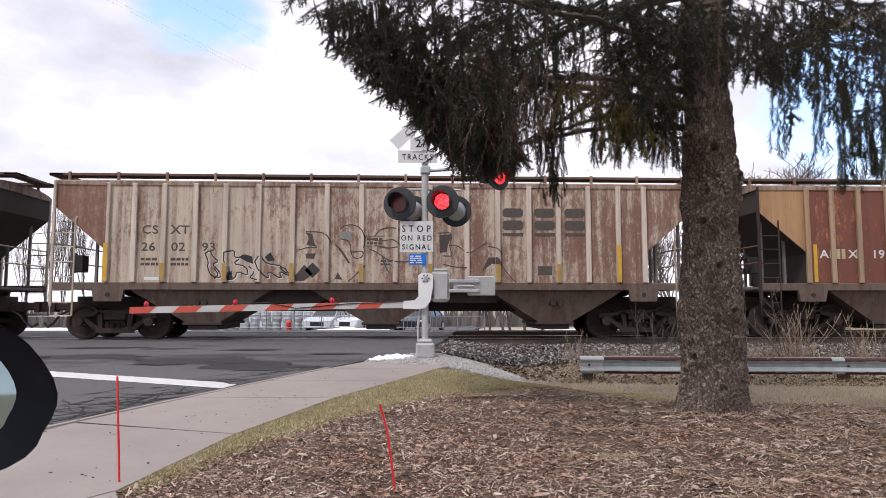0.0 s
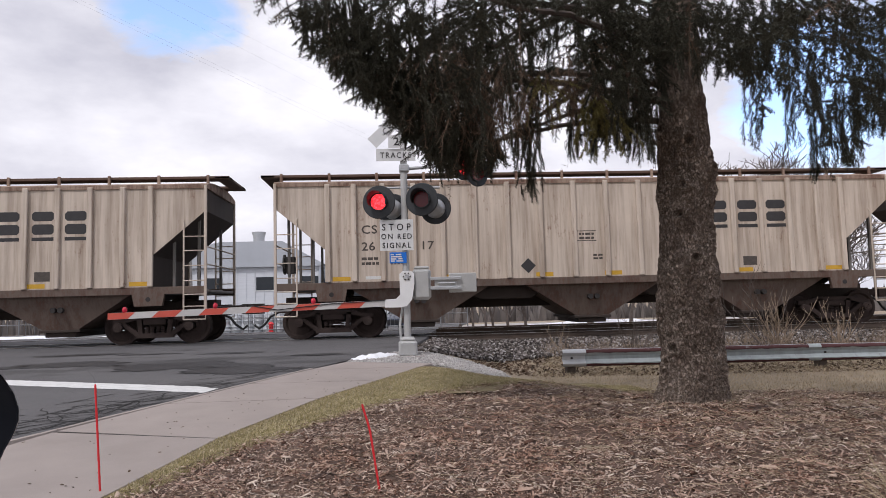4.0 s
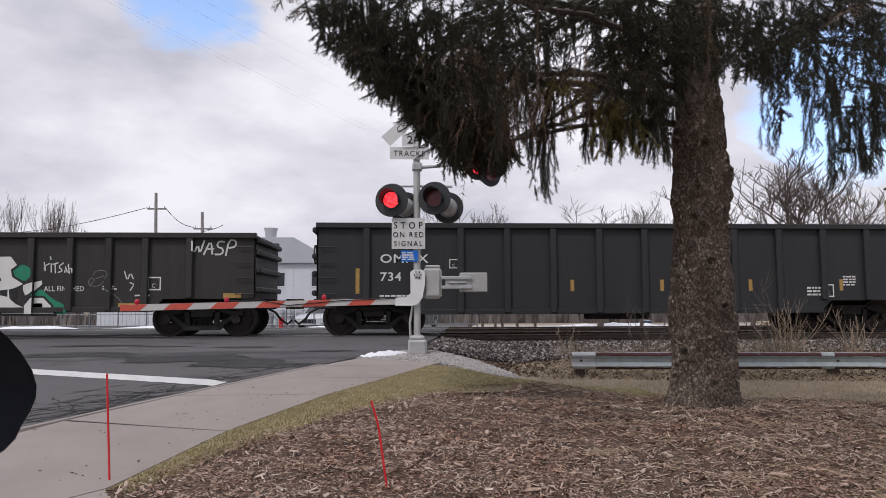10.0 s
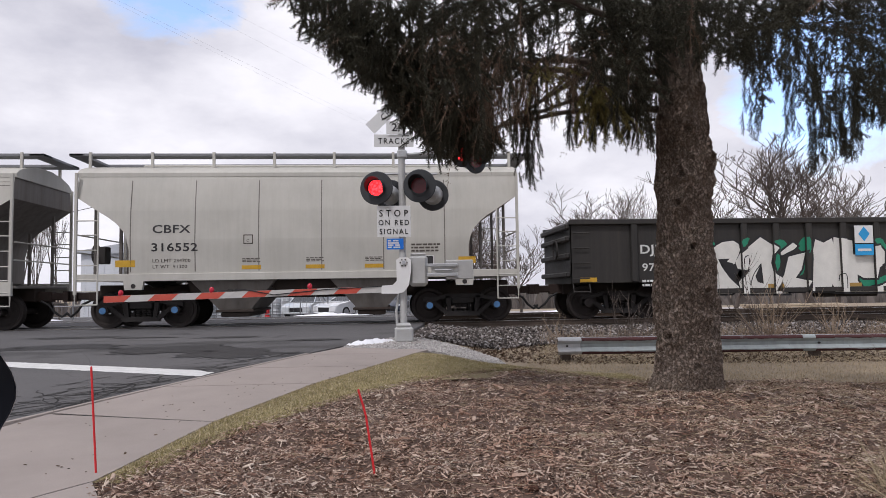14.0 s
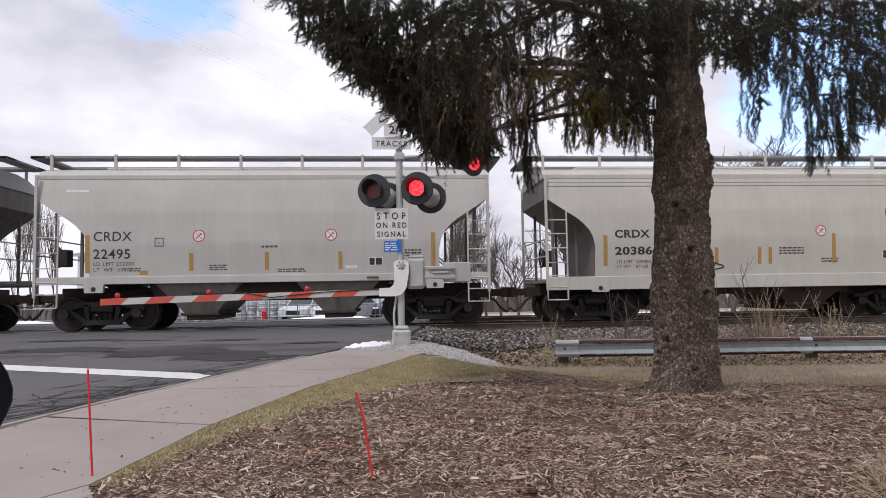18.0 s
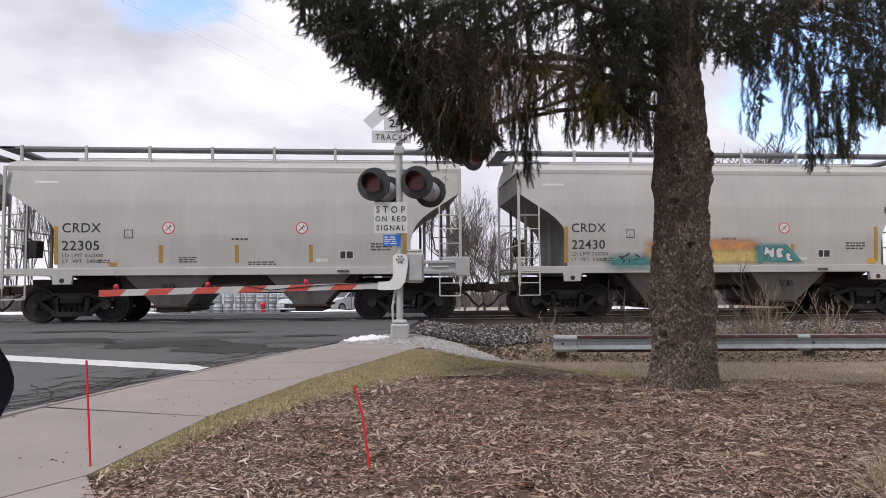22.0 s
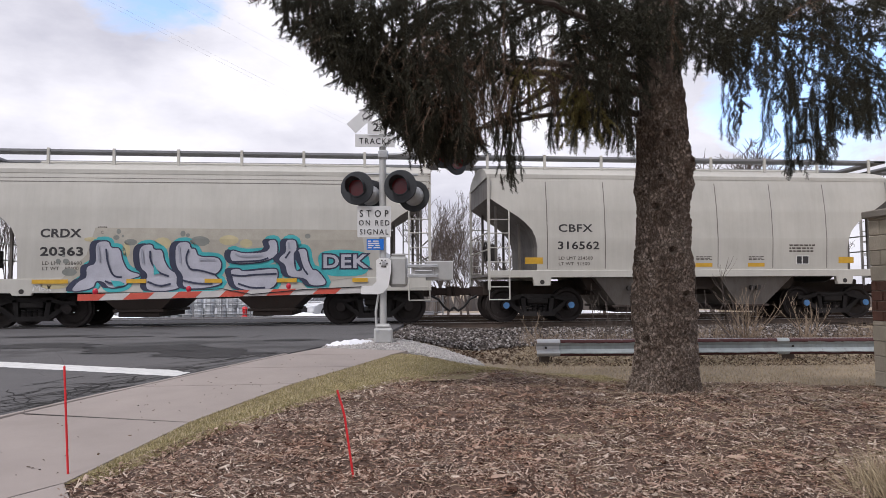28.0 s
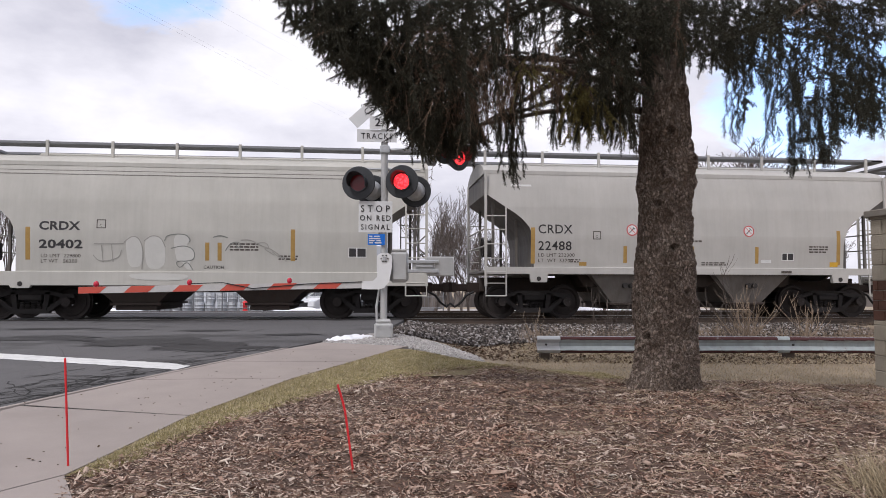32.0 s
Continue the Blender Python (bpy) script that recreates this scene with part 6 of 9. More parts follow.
# ---- the train ----
CREAM = painted("cream_wagon_paint", (0.58, 0.492, 0.408), amount=0.48, streak=0.68, dirt=(0.19, 0.13, 0.088))
RUSTY = painted("rusted_wagon_paint", (0.50, 0.415, 0.325), rust=(0.13, 0.06, 0.042), amount=0.82, streak=0.8, dirt=(0.20, 0.125, 0.09), lean=0.05)
BROWN = painted("brown_wagon_paint", (0.17, 0.062, 0.042), rust=(0.30, 0.125, 0.055), amount=0.6, streak=0.4, dirt=(0.05, 0.03, 0.025))
GREY = painted("grey_wagon_paint", (0.45, 0.435, 0.405), amount=-0.25, streak=0.16, dirt=(0.25, 0.22, 0.19))
GREY2 = painted("pale_grey_wagon_paint", (0.475, 0.46, 0.415), amount=-0.2, streak=0.18, dirt=(0.27, 0.24, 0.2))
# darker grey paint; on the end slopes their shade is put into it
GREYDARK = painted("darker_hopper_paint", (0.17, 0.155, 0.14), amount=0.1, streak=0.6)
RUSTBAY = painted("rusty_hopper_paint", (0.135, 0.10, 0.08), rust=(0.075, 0.038, 0.028), amount=0.75, streak=0.5, dirt=(0.06, 0.042, 0.033), rough=0.8)
RUSTROOF = painted("rusty_roof_paint", (0.34, 0.25, 0.19), rust=(0.10, 0.05, 0.035), amount=0.8, streak=0.7, dirt=(0.12, 0.07, 0.05), rough=0.85)
# near-black underside paint; also carries the shade between the hoppers
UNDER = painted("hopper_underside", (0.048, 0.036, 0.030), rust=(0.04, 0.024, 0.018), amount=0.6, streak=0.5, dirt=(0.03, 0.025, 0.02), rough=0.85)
GONDOLA_BLACK = painted("black_gondola_paint", (0.023, 0.0245, 0.027), rust=(0.045, 0.034, 0.028), amount=0.25, streak=0.3, dirt=(0.045, 0.042, 0.04))
GONDOLA_BROWN = painted("dark_brown_gondola_paint", (0.028, 0.026, 0.024), rust=(0.045, 0.033, 0.027), amount=0.45, streak=0.4, dirt=(0.06, 0.052, 0.045))
WHEEL = mat("wheel_steel", (0.030, 0.024, 0.022), 0.7, 0.3, var=0.3, scale=5, bump=0.1)
FRAME_STEEL = mat("truck_steel", (0.022, 0.019, 0.018), 0.8, 0.1, var=0.3, scale=5, bump=0.15)
RUSTTRUCK = mat("rusty_truck_steel", (0.038, 0.025, 0.021), 0.85, 0.1, var=0.35, scale=5, bump=0.15)
ROOFWALK = mat("running_board", (0.21, 0.215, 0.225), 0.7, 0.3, var=0.15, scale=6, bump=0.1)
RUSTWALK = mat("rusty_running_board", (0.11, 0.07, 0.052), 0.85, 0.1, var=0.35, scale=6, bump=0.1)
LETTER = mat("dark_lettering", (0.035, 0.033, 0.034), 0.6, var=0.2, scale=8, bump=0.0)
LETTER_WORN = mat("faded_lettering", (0.075, 0.062, 0.053), 0.7, var=0.3, scale=8, bump=0.0)
LETTER_WHITE = mat("white_lettering", (0.62, 0.62, 0.60), 0.6, var=0.15, scale=8, bump=0.0)
HOSE = mat("rubber_hose", (0.012, 0.012, 0.012), 0.6, var=0.2, bump=0.0)

WHEEL_R, WHEELBASE = 0.457, 1.78


def wheelset_mesh(material):
    g = Geo()
    for s in (-1, 1):
        y = s * 0.75
        prof = [(0.10, -0.09), (0.13, -0.07), (0.16, -0.04), (0.34, -0.02), (0.385, -0.065), (WHEEL_R, -0.065), (WHEEL_R + 0.006, 0.045), (WHEEL_R + 0.028, 0.052), (WHEEL_R + 0.028, 0.075), (0.39, 0.075), (0.35, 0.025), (0.16, 0.06), (0.10, 0.08)]
        n, rows = 28, []
        for k in range(n + 1):
            a = 2 * math.pi * k / n
            rows.append([(r * math.cos(a), y - s * w if s > 0 else y + w, r * math.sin(a)) for r, w in prof])
        g.grid(rows)
        for k in range(5):
            a = 2 * math.pi * k / 5
            g.disc((0.25 * math.cos(a), y + s * 0.035, 0.25 * math.sin(a)), 0.03, 0.02, n=8)
    g.tube([(0, -1.08, 0), (0, 1.08, 0)], 0.075, 12)
    for s in (-1, 1):
        g.disc((0, s * 1.12, 0), 0.115, 0.1, n=16)
        for k in range(3):
            a = 2 * math.pi * k / 3 + 0.3
            g.disc((0.06 * math.cos(a), s * 1.175, 0.06 * math.sin(a)), 0.022, 0.03, n=6)
    return g.mesh("wheelset", material)


def sideframe_geo():
    """Both cast side frames and the bolster of a truck, centred over the rails."""
    g = Geo()
    h = WHEELBASE / 2
    for s in (-1, 1):
        y0, y1 = (s * 0.93, s * 1.05) if s > 0 else (s * 1.05, s * 0.93)
        zc = WHEEL_R
        top = [(-h - 0.17, zc + 0.10), (-h - 0.14, zc + 0.2), (-h + 0.14, zc + 0.21), (-0.42, zc + 0.30), (0.42, zc + 0.30), (h - 0.14, zc + 0.21), (h + 0.14, zc + 0.2), (h + 0.17, zc + 0.10),
               (h - 0.12, zc + 0.10), (0.46, zc + 0.19), (-0.46, zc + 0.19), (-h + 0.12, zc + 0.10)]
        g.prism(top, y0, y1)
        for e in (-1, 1):
            g.prism([(e * (h - 0.12), zc + 0.12), (e * (h - 0.02), zc + 0.08), (e * 0.44, zc - 0.27), (e * 0.30, zc - 0.22)], y0, y1)
            g.prism([(e * 0.34, zc + 0.24), (e * 0.47, zc + 0.24), (e * 0.40, zc - 0.2), (e * 0.30, zc - 0.2)], y0, y1)
        g.prism([(-0.48, zc - 0.29), (0.48, zc - 0.29), (0.38, zc - 0.17), (-0.38, zc - 0.17)], y0 - 0.02, y1 + 0.02)
        g.box(-0.28, 0.28, y0 - 0.03, y1 + 0.03, zc + 0.04, zc + 0.19, 0.02)
    g.box(-0.2, 0.2, -0.95, 0.95, WHEEL_R - 0.05, WHEEL_R + 0.27, 0.03)
    return g


def springs_geo():
    g = Geo()
    for s in (-1, 1):
        for x in (-0.2, -0.07, 0.07, 0.2):
            for k in range(4):
                z = WHEEL_R - 0.155 + 0.047 * k
                g.ring((x, s * 0.99, z), 0.062, 0.022, 0.026, "z", 10)
    return g


TRUCK_MESH = {}


def truck(wagon, x, rusty):
    if rusty not in TRUCK_MESH:
        m = RUSTTRUCK if rusty else FRAME_STEEL
        TRUCK_MESH[rusty] = (sideframe_geo().mesh("truck", m), springs_geo().mesh("springs", m), wheelset_mesh(RUSTTRUCK if rusty else WHEEL))
    frame_me, spring_me, wheel_me = TRUCK_MESH[rusty]
    t = part("truck", frame_me, None, wagon, "cast steel truck frame")
    t.location = (x, 0, 0)
    tagged(part("spring_nest", spring_me, None, t), kind="stuff")
    for e in (-1, 1):
        w = part("wheelset", wheel_me, None, t, "steel wheels on their axle")
        w.location = (e * WHEELBASE / 2, 0, WHEEL_R)
        WHEELS.append((wagon, w))


WHEELS, WAGONS = [], []


def coupler_geo(L, e):
    g = Geo()
    x = e * L / 2
    g.box(min(x - e * 0.5, x + e * 0.25), max(x - e * 0.5, x + e * 0.25), -0.13, 0.13, 0.70, 0.98, 0.02)
    g.box(min(x + e * 0.2, x + e * 0.62), max(x + e * 0.2, x + e * 0.62), -0.09, 0.09, 0.74, 0.94, 0.03)
    g.prism([(x + e * 0.55, 0.14), (x + e * 0.86, 0.17), (x + e * 0.84, -0.02), (x + e * 0.7, -0.04), (x + e * 0.68, -0.15), (x + e * 0.55, -0.14)], 0.70, 0.98, "z")
    return g


def hose_geo(L, e):
    x = e * L / 2
    return Geo().tube([(x + e * 0.1, -0.35, 0.72), (x + e * 0.3, -0.36, 0.62), (x + e * 0.45, -0.34, 0.42), (x + e * 0.62, -0.3, 0.30), (x + e * 0.74, -0.26, 0.40)], 0.032, 8)


def ladder_geo(x_out, x_in, y, z_lo, z_top_out, z_top_in, rungs):
    g = Geo()
    g.box(x_out - 0.035, x_out + 0.035, y - 0.03, y + 0.03, z_lo + 0.25, z_top_out, 0.006)
    g.tube([(x_in, y, z_lo), (x_in, y, z_top_in - 0.1), (x_in - 0.02 * (1 if x_in > 0 else -1), y + 0.05, z_top_in)], 0.022, 6)
    for z in rungs:
        g.tube([(x_out, y - 0.005, z), (x_in, y - 0.005, z)], 0.017, 6)
    g.tube([(x_out, y, z_lo + 0.26), (x_out, y, z_lo), (x_in, y, z_lo)], 0.02, 6)
    return g


def hopper(label, L, paint, ribs, inset, wide, sill, eave, walk_z, bays, posts, roof_paint=None, walk_mat=None, rusty=False, bay_mat=None, group="passing hopper wagons", rise=0.33, rib_paint=None, sill_h=0.19):
    """A covered hopper wagon. inset: (height, distance from the end) of the side sheet's edge; wide: (height, half width)."""
    w = thing("hopper_wagon", label, "railway wagon", group)
    roof_paint, walk_mat, bay_mat = roof_paint or paint, walk_mat or ROOFWALK, bay_mat or UNDER
    iz, ix = [p[0] for p in inset], [p[1] for p in inset]
    wz, ww = [p[0] for p in wide], [p[1] for p in wide]
    zs = sorted(set(list(np.linspace(sill, eave, 22)) + [z for z in iz if sill < z < eave]))
    H = L / 2
    for s in (-1, 1):
        g, rows = Geo(), []
        for z in zs:
            x, y = H - lerp(z, iz, ix), s * lerp(z, wz, ww)
            rows.append([(u, y, z) for u in np.linspace(-x, x, 9)])
        g.grid(rows if s > 0 else [r[::-1] for r in rows])
        part("side_sheet", g, paint, w, "painted steel side")
        if ribs:
            n, lo = ribs
            top = H - lerp(eave - 0.3, iz, ix)
            first = H - lerp(sill + 0.1, iz, ix) - 0.06
            for x in LONG_RIBS:
                y = s * lerp(2.5, wz, ww)
                r = Geo().box(x - 0.065, x + 0.065, min(y, y + s * 0.085), max(y, y + s * 0.085), sill + 0.01, eave - 0.05, 0.012)
                part("rib", r, rib_paint or paint, w)
    for e in (-1, 1):
        ends, rows = Geo(), []
        for z in zs:
            x, y = e * (H - lerp(z, iz, ix)), lerp(z, wz, ww)
            rows.append([(x, v * y, z) for v in (-1, -0.5, 0, 0.5, 1)])
        ends.grid(rows if e > 0 else [r[::-1] for r in rows])
        zb = sill - 0.35
        xb = H - lerp(sill, iz, ix)
        ends.grid([[(e * xb, v * 1.4, sill) for v in (-1, 0, 1)], [(e * (xb - 0.5), v * 1.3, zb) for v in (-1, 0, 1)]])
        part("end_slope", ends, GREYDARK if not rusty else UNDER, w, "sloping end sheet")
    # roof
    we = lerp(eave, wz, ww)
    prof = [(-we - 0.03, eave - 0.10), (-we - 0.03, eave + 0.0), (-we * 0.9, eave + rise * 0.36), (-we * 0.6, eave + rise * 0.76), (-0.3, eave + rise), (0.3, eave + rise), (we * 0.6, eave + rise * 0.76), (we * 0.9, eave + rise * 0.36), (we + 0.03, eave), (we + 0.03, eave - 0.10)]
    part("roof", Geo().prism(prof, -H, H, "x"), roof_paint, w, "arched steel roof")
    part("roof_hatch", Geo().box(-H + 1.2, H - 1.2, -0.32, 0.32, eave + rise - 0.03, eave + rise + 0.09, 0.04), roof_paint, w, "trough hatch cover")
    for s in (-1, 1):
        g = Geo()
        g.box(-H - 0.42, H + 0.42, min(s * 0.55, s * 1.0), max(s * 0.55, s * 1.0), walk_z - 0.07, walk_z, 0.01)
        part("running_board", g, walk_mat, w, "steel grating walkway")
        for k in range(posts):
            x = -H + 0.12 + (L - 0.24) * k / (posts - 1)
            part("walkway_bracket", Geo().box(x - 0.036, x + 0.036, min(s * 0.97, s * 1.03), max(s * 0.97, s * 1.03), eave + 0.08, walk_z + 0.03, 0.008), roof_paint, w)
    for e in (-1, 1):
        x0, x1 = sorted((e * (H + 0.05), e * (H + 0.42)))
        part("end_walkway", Geo().box(x0, x1, -1.0, 1.0, walk_z - 0.075, walk_z - 0.005, 0.01), walk_mat, w)
    # sills and ends
    for s in (-1, 1):
        y = s * (lerp(sill, wz, ww) + 0.02)
        y0, y1 = sorted((y - s * 0.09, y + s * 0.02))
        part("side_sill", Geo().box(-H + 0.02, H - 0.02, y0, y1, sill - sill_h, sill + 0.0, 0.01), paint if not rusty else RUSTBAY, w)
        for e in (-1, 1):
            x = e * (H - 1.45)
            wide_, deep_ = (0.40, 0.48) if rusty else (0.25, 0.40 if sill_h < 0.3 else sill_h + 0.06)
            g = Geo().prism([(x - wide_, sill - sill_h + 0.01), (x + wide_, sill - sill_h + 0.01), (x + wide_ * 0.85, sill - deep_), (x - wide_ * 0.85, sill - deep_)], y0, y1)
            part("bolster_plate", g, paint if not rusty else RUSTBAY, w)
            part("jacking_hole", Geo().disc((x, y + s * 0.024, sill - 0.31), 0.06, 0.012, n=14), DARK, w)
            o, i = e * (H - 0.04), e * (H - 0.58)
            yy = s * (lerp(sill, wz, ww) + 0.03)
            g = ladder_geo(o, i, yy, 0.62, eave - 0.02, lerp(H - 0.55, [H - 1.2, H], [eave - 0.9, eave - 0.9]), [0.95, 1.25, 1.6, 1.98, 2.36, 2.72])
            part("ladder", g, RUSTTRUCK if paint is BROWN else paint, w, "steel corner ladder")
            for d, top in ((0.32, 0.62), (0.95, 1.3)):
                x = e * (H - d)
                part("end_post", Geo().box(x - 0.035, x + 0.035, min(s * 1.05, s * 1.12), max(s * 1.05, s * 1.12), sill - 0.1, eave - top, 0.006), GREYDARK, w)
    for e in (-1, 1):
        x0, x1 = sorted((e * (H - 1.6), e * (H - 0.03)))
        part("end_platform", Geo().box(x0, x1, -1.35, 1.35, sill - 0.16, sill - 0.09, 0.01), GREYDARK, w)
        x = e * (H - 0.02)
        g = Geo()
        for z in (sill + 0.55, sill + 1.0):
            g.tube([(x, -1.45, z), (x, 1.45, z)], 0.02, 6)
        part("handrail", g, paint, w)
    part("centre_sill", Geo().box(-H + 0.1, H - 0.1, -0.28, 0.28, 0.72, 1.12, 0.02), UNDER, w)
    g = Geo().ring((-H + 0.12, -0.55, sill + 0.55), 0.27, 0.035, 0.04, "x", 20)
    for k in range(3):
        a = math.pi * k / 3
        g.tube([(-H + 0.12, -0.55 - 0.25 * math.cos(a), sill + 0.55 - 0.25 * math.sin(a)), (-H + 0.12, -0.55 + 0.25 * math.cos(a), sill + 0.55 + 0.25 * math.sin(a))], 0.014, 6)
    g.box(-H + 0.16, -H + 0.42, -0.72, -0.38, sill + 0.3, sill + 0.75, 0.02)
    part("brake_wheel", g, DARK, w, "hand brake wheel and gear")
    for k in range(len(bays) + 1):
        # slope sheets that run up between the hoppers, their shade put into the colour
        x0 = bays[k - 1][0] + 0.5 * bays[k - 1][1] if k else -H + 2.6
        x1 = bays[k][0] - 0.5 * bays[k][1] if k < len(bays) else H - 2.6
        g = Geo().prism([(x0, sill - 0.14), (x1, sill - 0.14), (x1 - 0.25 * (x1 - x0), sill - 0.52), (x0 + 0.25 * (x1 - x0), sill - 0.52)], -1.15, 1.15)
        part("saddle_sheet", g, UNDER, w, "sloping sheet between the hoppers, coloured dark for its shade")
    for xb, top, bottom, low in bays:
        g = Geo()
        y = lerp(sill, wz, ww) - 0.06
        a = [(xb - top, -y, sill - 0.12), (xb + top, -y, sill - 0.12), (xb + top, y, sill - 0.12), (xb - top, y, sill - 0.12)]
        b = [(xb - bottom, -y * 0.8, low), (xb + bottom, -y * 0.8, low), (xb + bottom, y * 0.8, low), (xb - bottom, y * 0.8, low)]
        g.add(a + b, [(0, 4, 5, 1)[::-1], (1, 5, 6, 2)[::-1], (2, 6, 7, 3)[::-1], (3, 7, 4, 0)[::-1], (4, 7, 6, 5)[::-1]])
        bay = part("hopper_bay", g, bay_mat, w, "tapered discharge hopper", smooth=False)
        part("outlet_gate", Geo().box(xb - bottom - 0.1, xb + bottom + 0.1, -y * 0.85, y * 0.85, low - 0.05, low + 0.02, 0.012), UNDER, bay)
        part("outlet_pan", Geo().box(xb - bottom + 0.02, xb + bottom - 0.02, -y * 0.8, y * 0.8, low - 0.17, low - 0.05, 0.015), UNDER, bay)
        g = Geo()
        for k in (-1, 1):
            g.disc((xb + k * 0.09, -y * 0.93, 0.5 * (low + sill)), 0.07, 0.14, n=10)
        part("gate_gear", g, DARK, bay)
    for e in (-1, 1):
        part("coupler", coupler_geo(L, e), RUSTTRUCK, w, "knuckle coupler")
        part("air_hose", hose_geo(L, e), HOSE, w)
        truck(w, e * (H - 1.45), rusty)
    return w


def gondola(label, L, top, low, paint, ribs):
    w = thing("gondola_wagon", label, "railway wagon", "passing gondola wagons")
    H, Y = L / 2, 1.50
    for s in (-1, 1):
        y0, y1 = sorted((s * Y, s * (Y - 0.03)))
        g = Geo().prism([(-H, top - 0.1), (-H, low + 0.32), (-H + 2.3, low + 0.32), (-H + 2.6, low), (H - 2.6, low), (H - 2.3, low + 0.32), (H, low + 0.32), (H, top - 0.1)], y0, y1)
        part("side_sheet", g, paint, w, "riveted steel side")
        y0, y1 = sorted((s * (Y - 0.05), s * (Y + 0.11)))
        part("top_chord", Geo().box(-H - 0.02, H + 0.02, y0, y1, top - 0.14, top, 0.015), paint, w)
        y0, y1 = sorted((s * (Y - 0.02), s * (Y + 0.06)))
        part("side_sill", Geo().box(-H + 2.55, H - 2.55, y0, y1, low - 0.01, low + 0.12, 0.01), paint, w)
        for x in (r - H for r in ribs):
            y0, y1 = sorted((s * Y, s * (Y + 0.10)))
            b = low + 0.02 if abs(x) < H - 2.6 else low + 0.34
            part("rib", Geo().box(x - 0.085, x + 0.085, y0, y1, b, top - 0.13, 0.018), paint, w)
        for e in (-1, 1):
            o, i = e * (H - 0.06), e * (H - 0.5)
            g = Geo()
            for z in (0.75, 1.1, 1.5, 1.9, 2.3):
                if z < top - 0.3:
                    g.tube([(o, s * (Y + 0.07), z), (i, s * (Y + 0.07), z)], 0.016, 6)
            for x in (o, i):
                g.tube([(x, s * (Y + 0.07), 0.72), (x, s * (Y + 0.07), 0.8), (x, s * Y, 0.95)], 0.016, 6)
            part("grab_irons", g, paint, w)
    for e in (-1, 1):
        x0, x1 = sorted((e * H, e * (H - 0.05)))
        part("end_sheet", Geo().box(x0, x1, -Y, Y, low + 0.3, top - 0.05, 0.01), paint, w)
        for z in (low + 0.55, low + 1.05, low + 1.5, top - 0.18):
            x0, x1 = sorted((e * (H + 0.12), e * H))
            part("end_rib", Geo().box(x0, x1, -Y, Y, z - 0.07, z + 0.07, 0.03), paint, w)
        part("coupler", coupler_geo(L, e), RUSTTRUCK, w, "knuckle coupler")
        part("air_hose", hose_geo(L, e), HOSE, w)
        truck(w, e * (H - 1.45), False)
    part("floor", Geo().box(-H + 0.05, H - 0.05, -Y + 0.03, Y - 0.03, low + 0.36, low + 0.42), UNDER, w)
    part("centre_sill", Geo().box(-H + 0.1, H - 0.1, -0.3, 0.3, low + 0.02, low + 0.37, 0.02), UNDER, w)
    g = Geo().ring((-H - 0.16, -0.5, top - 0.75), 0.27, 0.035, 0.04, "x", 20)
    g.tube([(-H - 0.16, -0.75, top - 0.75), (-H - 0.16, -0.25, top - 0.75)], 0.014, 6)
    part("brake_wheel", g, DARK, w)
    part("drop_gear", Geo().box(-0.8, 0.9, -1.0, -0.6, low - 0.16, low + 0.1, 0.03), DARK, w)
    return w


EVEN_RIBS = [1.28 + (15.95 - 2.56) * k / 11 for k in range(12)]
UNEVEN_RIBS = [1.72, 2.88, 3.85, 4.75, 5.65, 6.57, 7.55, 8.51, 9.49, 10.45, 11.4, 12.35, 13.25, 14.35]
LONG_RIBS = [-6.96, -6.28, -5.54, -4.74, -3.98, -3.14, -2.27, -1.39, -0.5, 0.38, 1.28, 2.24, 3.05, 3.87, 4.65, 5.44, 6.24, 6.93]
LONG_IN = [(1.0, 1.37), (2.25, 1.37), (3.38, 0.05), (5, 0.05)]
LONG_WIDE = [(1.0, 1.5), (4.1, 1.5)]
LONG_BAYS = [(-4.6, 1.9, 0.4, 0.42), (0.0, 1.9, 0.4, 0.42), (4.6, 1.9, 0.4, 0.42)]
SHORT_IN = [(1.0, 1.32), (2.0, 1.33), (2.25, 1.28), (2.45, 1.19), (2.65, 1.01), (2.80, 0.82), (2.95, 0.58), (3.31, 0.04), (5, 0.04)]
SHORT_WIDE = [(1.0, 1.52), (1.4, 1.55), (2.2, 1.61), (3.0, 1.58), (3.6, 1.5), (4.0, 1.42)]
PAN_BAYS = [(-1.65, 1.25, 0.52, 0.42), (1.65, 1.25, 0.52, 0.42)]
SHORT_BAYS = [(-1.75, 1.12, 0.38, 0.42), (1.75, 1.12, 0.38, 0.42)]


def long_hopper(label, paint, rusty=True, rib_paint=None):
    return hopper(label, 16.66, paint, (18, 0), LONG_IN, LONG_WIDE, 1.46, 4.06, 4.37, LONG_BAYS, 14, roof_paint=RUSTROOF, walk_mat=RUSTWALK, rusty=rusty, bay_mat=RUSTBAY, rise=0.16, rib_paint=rib_paint)


def short_hopper(label, L, paint, pans=False):
    return hopper(label, L, paint, None, SHORT_IN, SHORT_WIDE, 1.22 if pans else 1.38, 3.95, 4.545, PAN_BAYS if pans else SHORT_BAYS, 8, bay_mat=UNDER if pans else GREYDARK, sill_h=0.35 if pans else 0.19)

# each wagon: its left end along the line at the start, and its length
S_T = [0, 3, 6, 9, 12, 13, 14, 17, 18, 21, 23, 25, 28, 30, 31, 32]
S_M = [0, 16.65, 33.28, 49.95, 66.65, 72.2, 77.83, 94.77, 100.38, 117.37, 128.85, 140.6, 158.0, 169.77, 175.65, 181.4]


def along(u):
    return 0.15 + 1.1 * (u - 0.15)


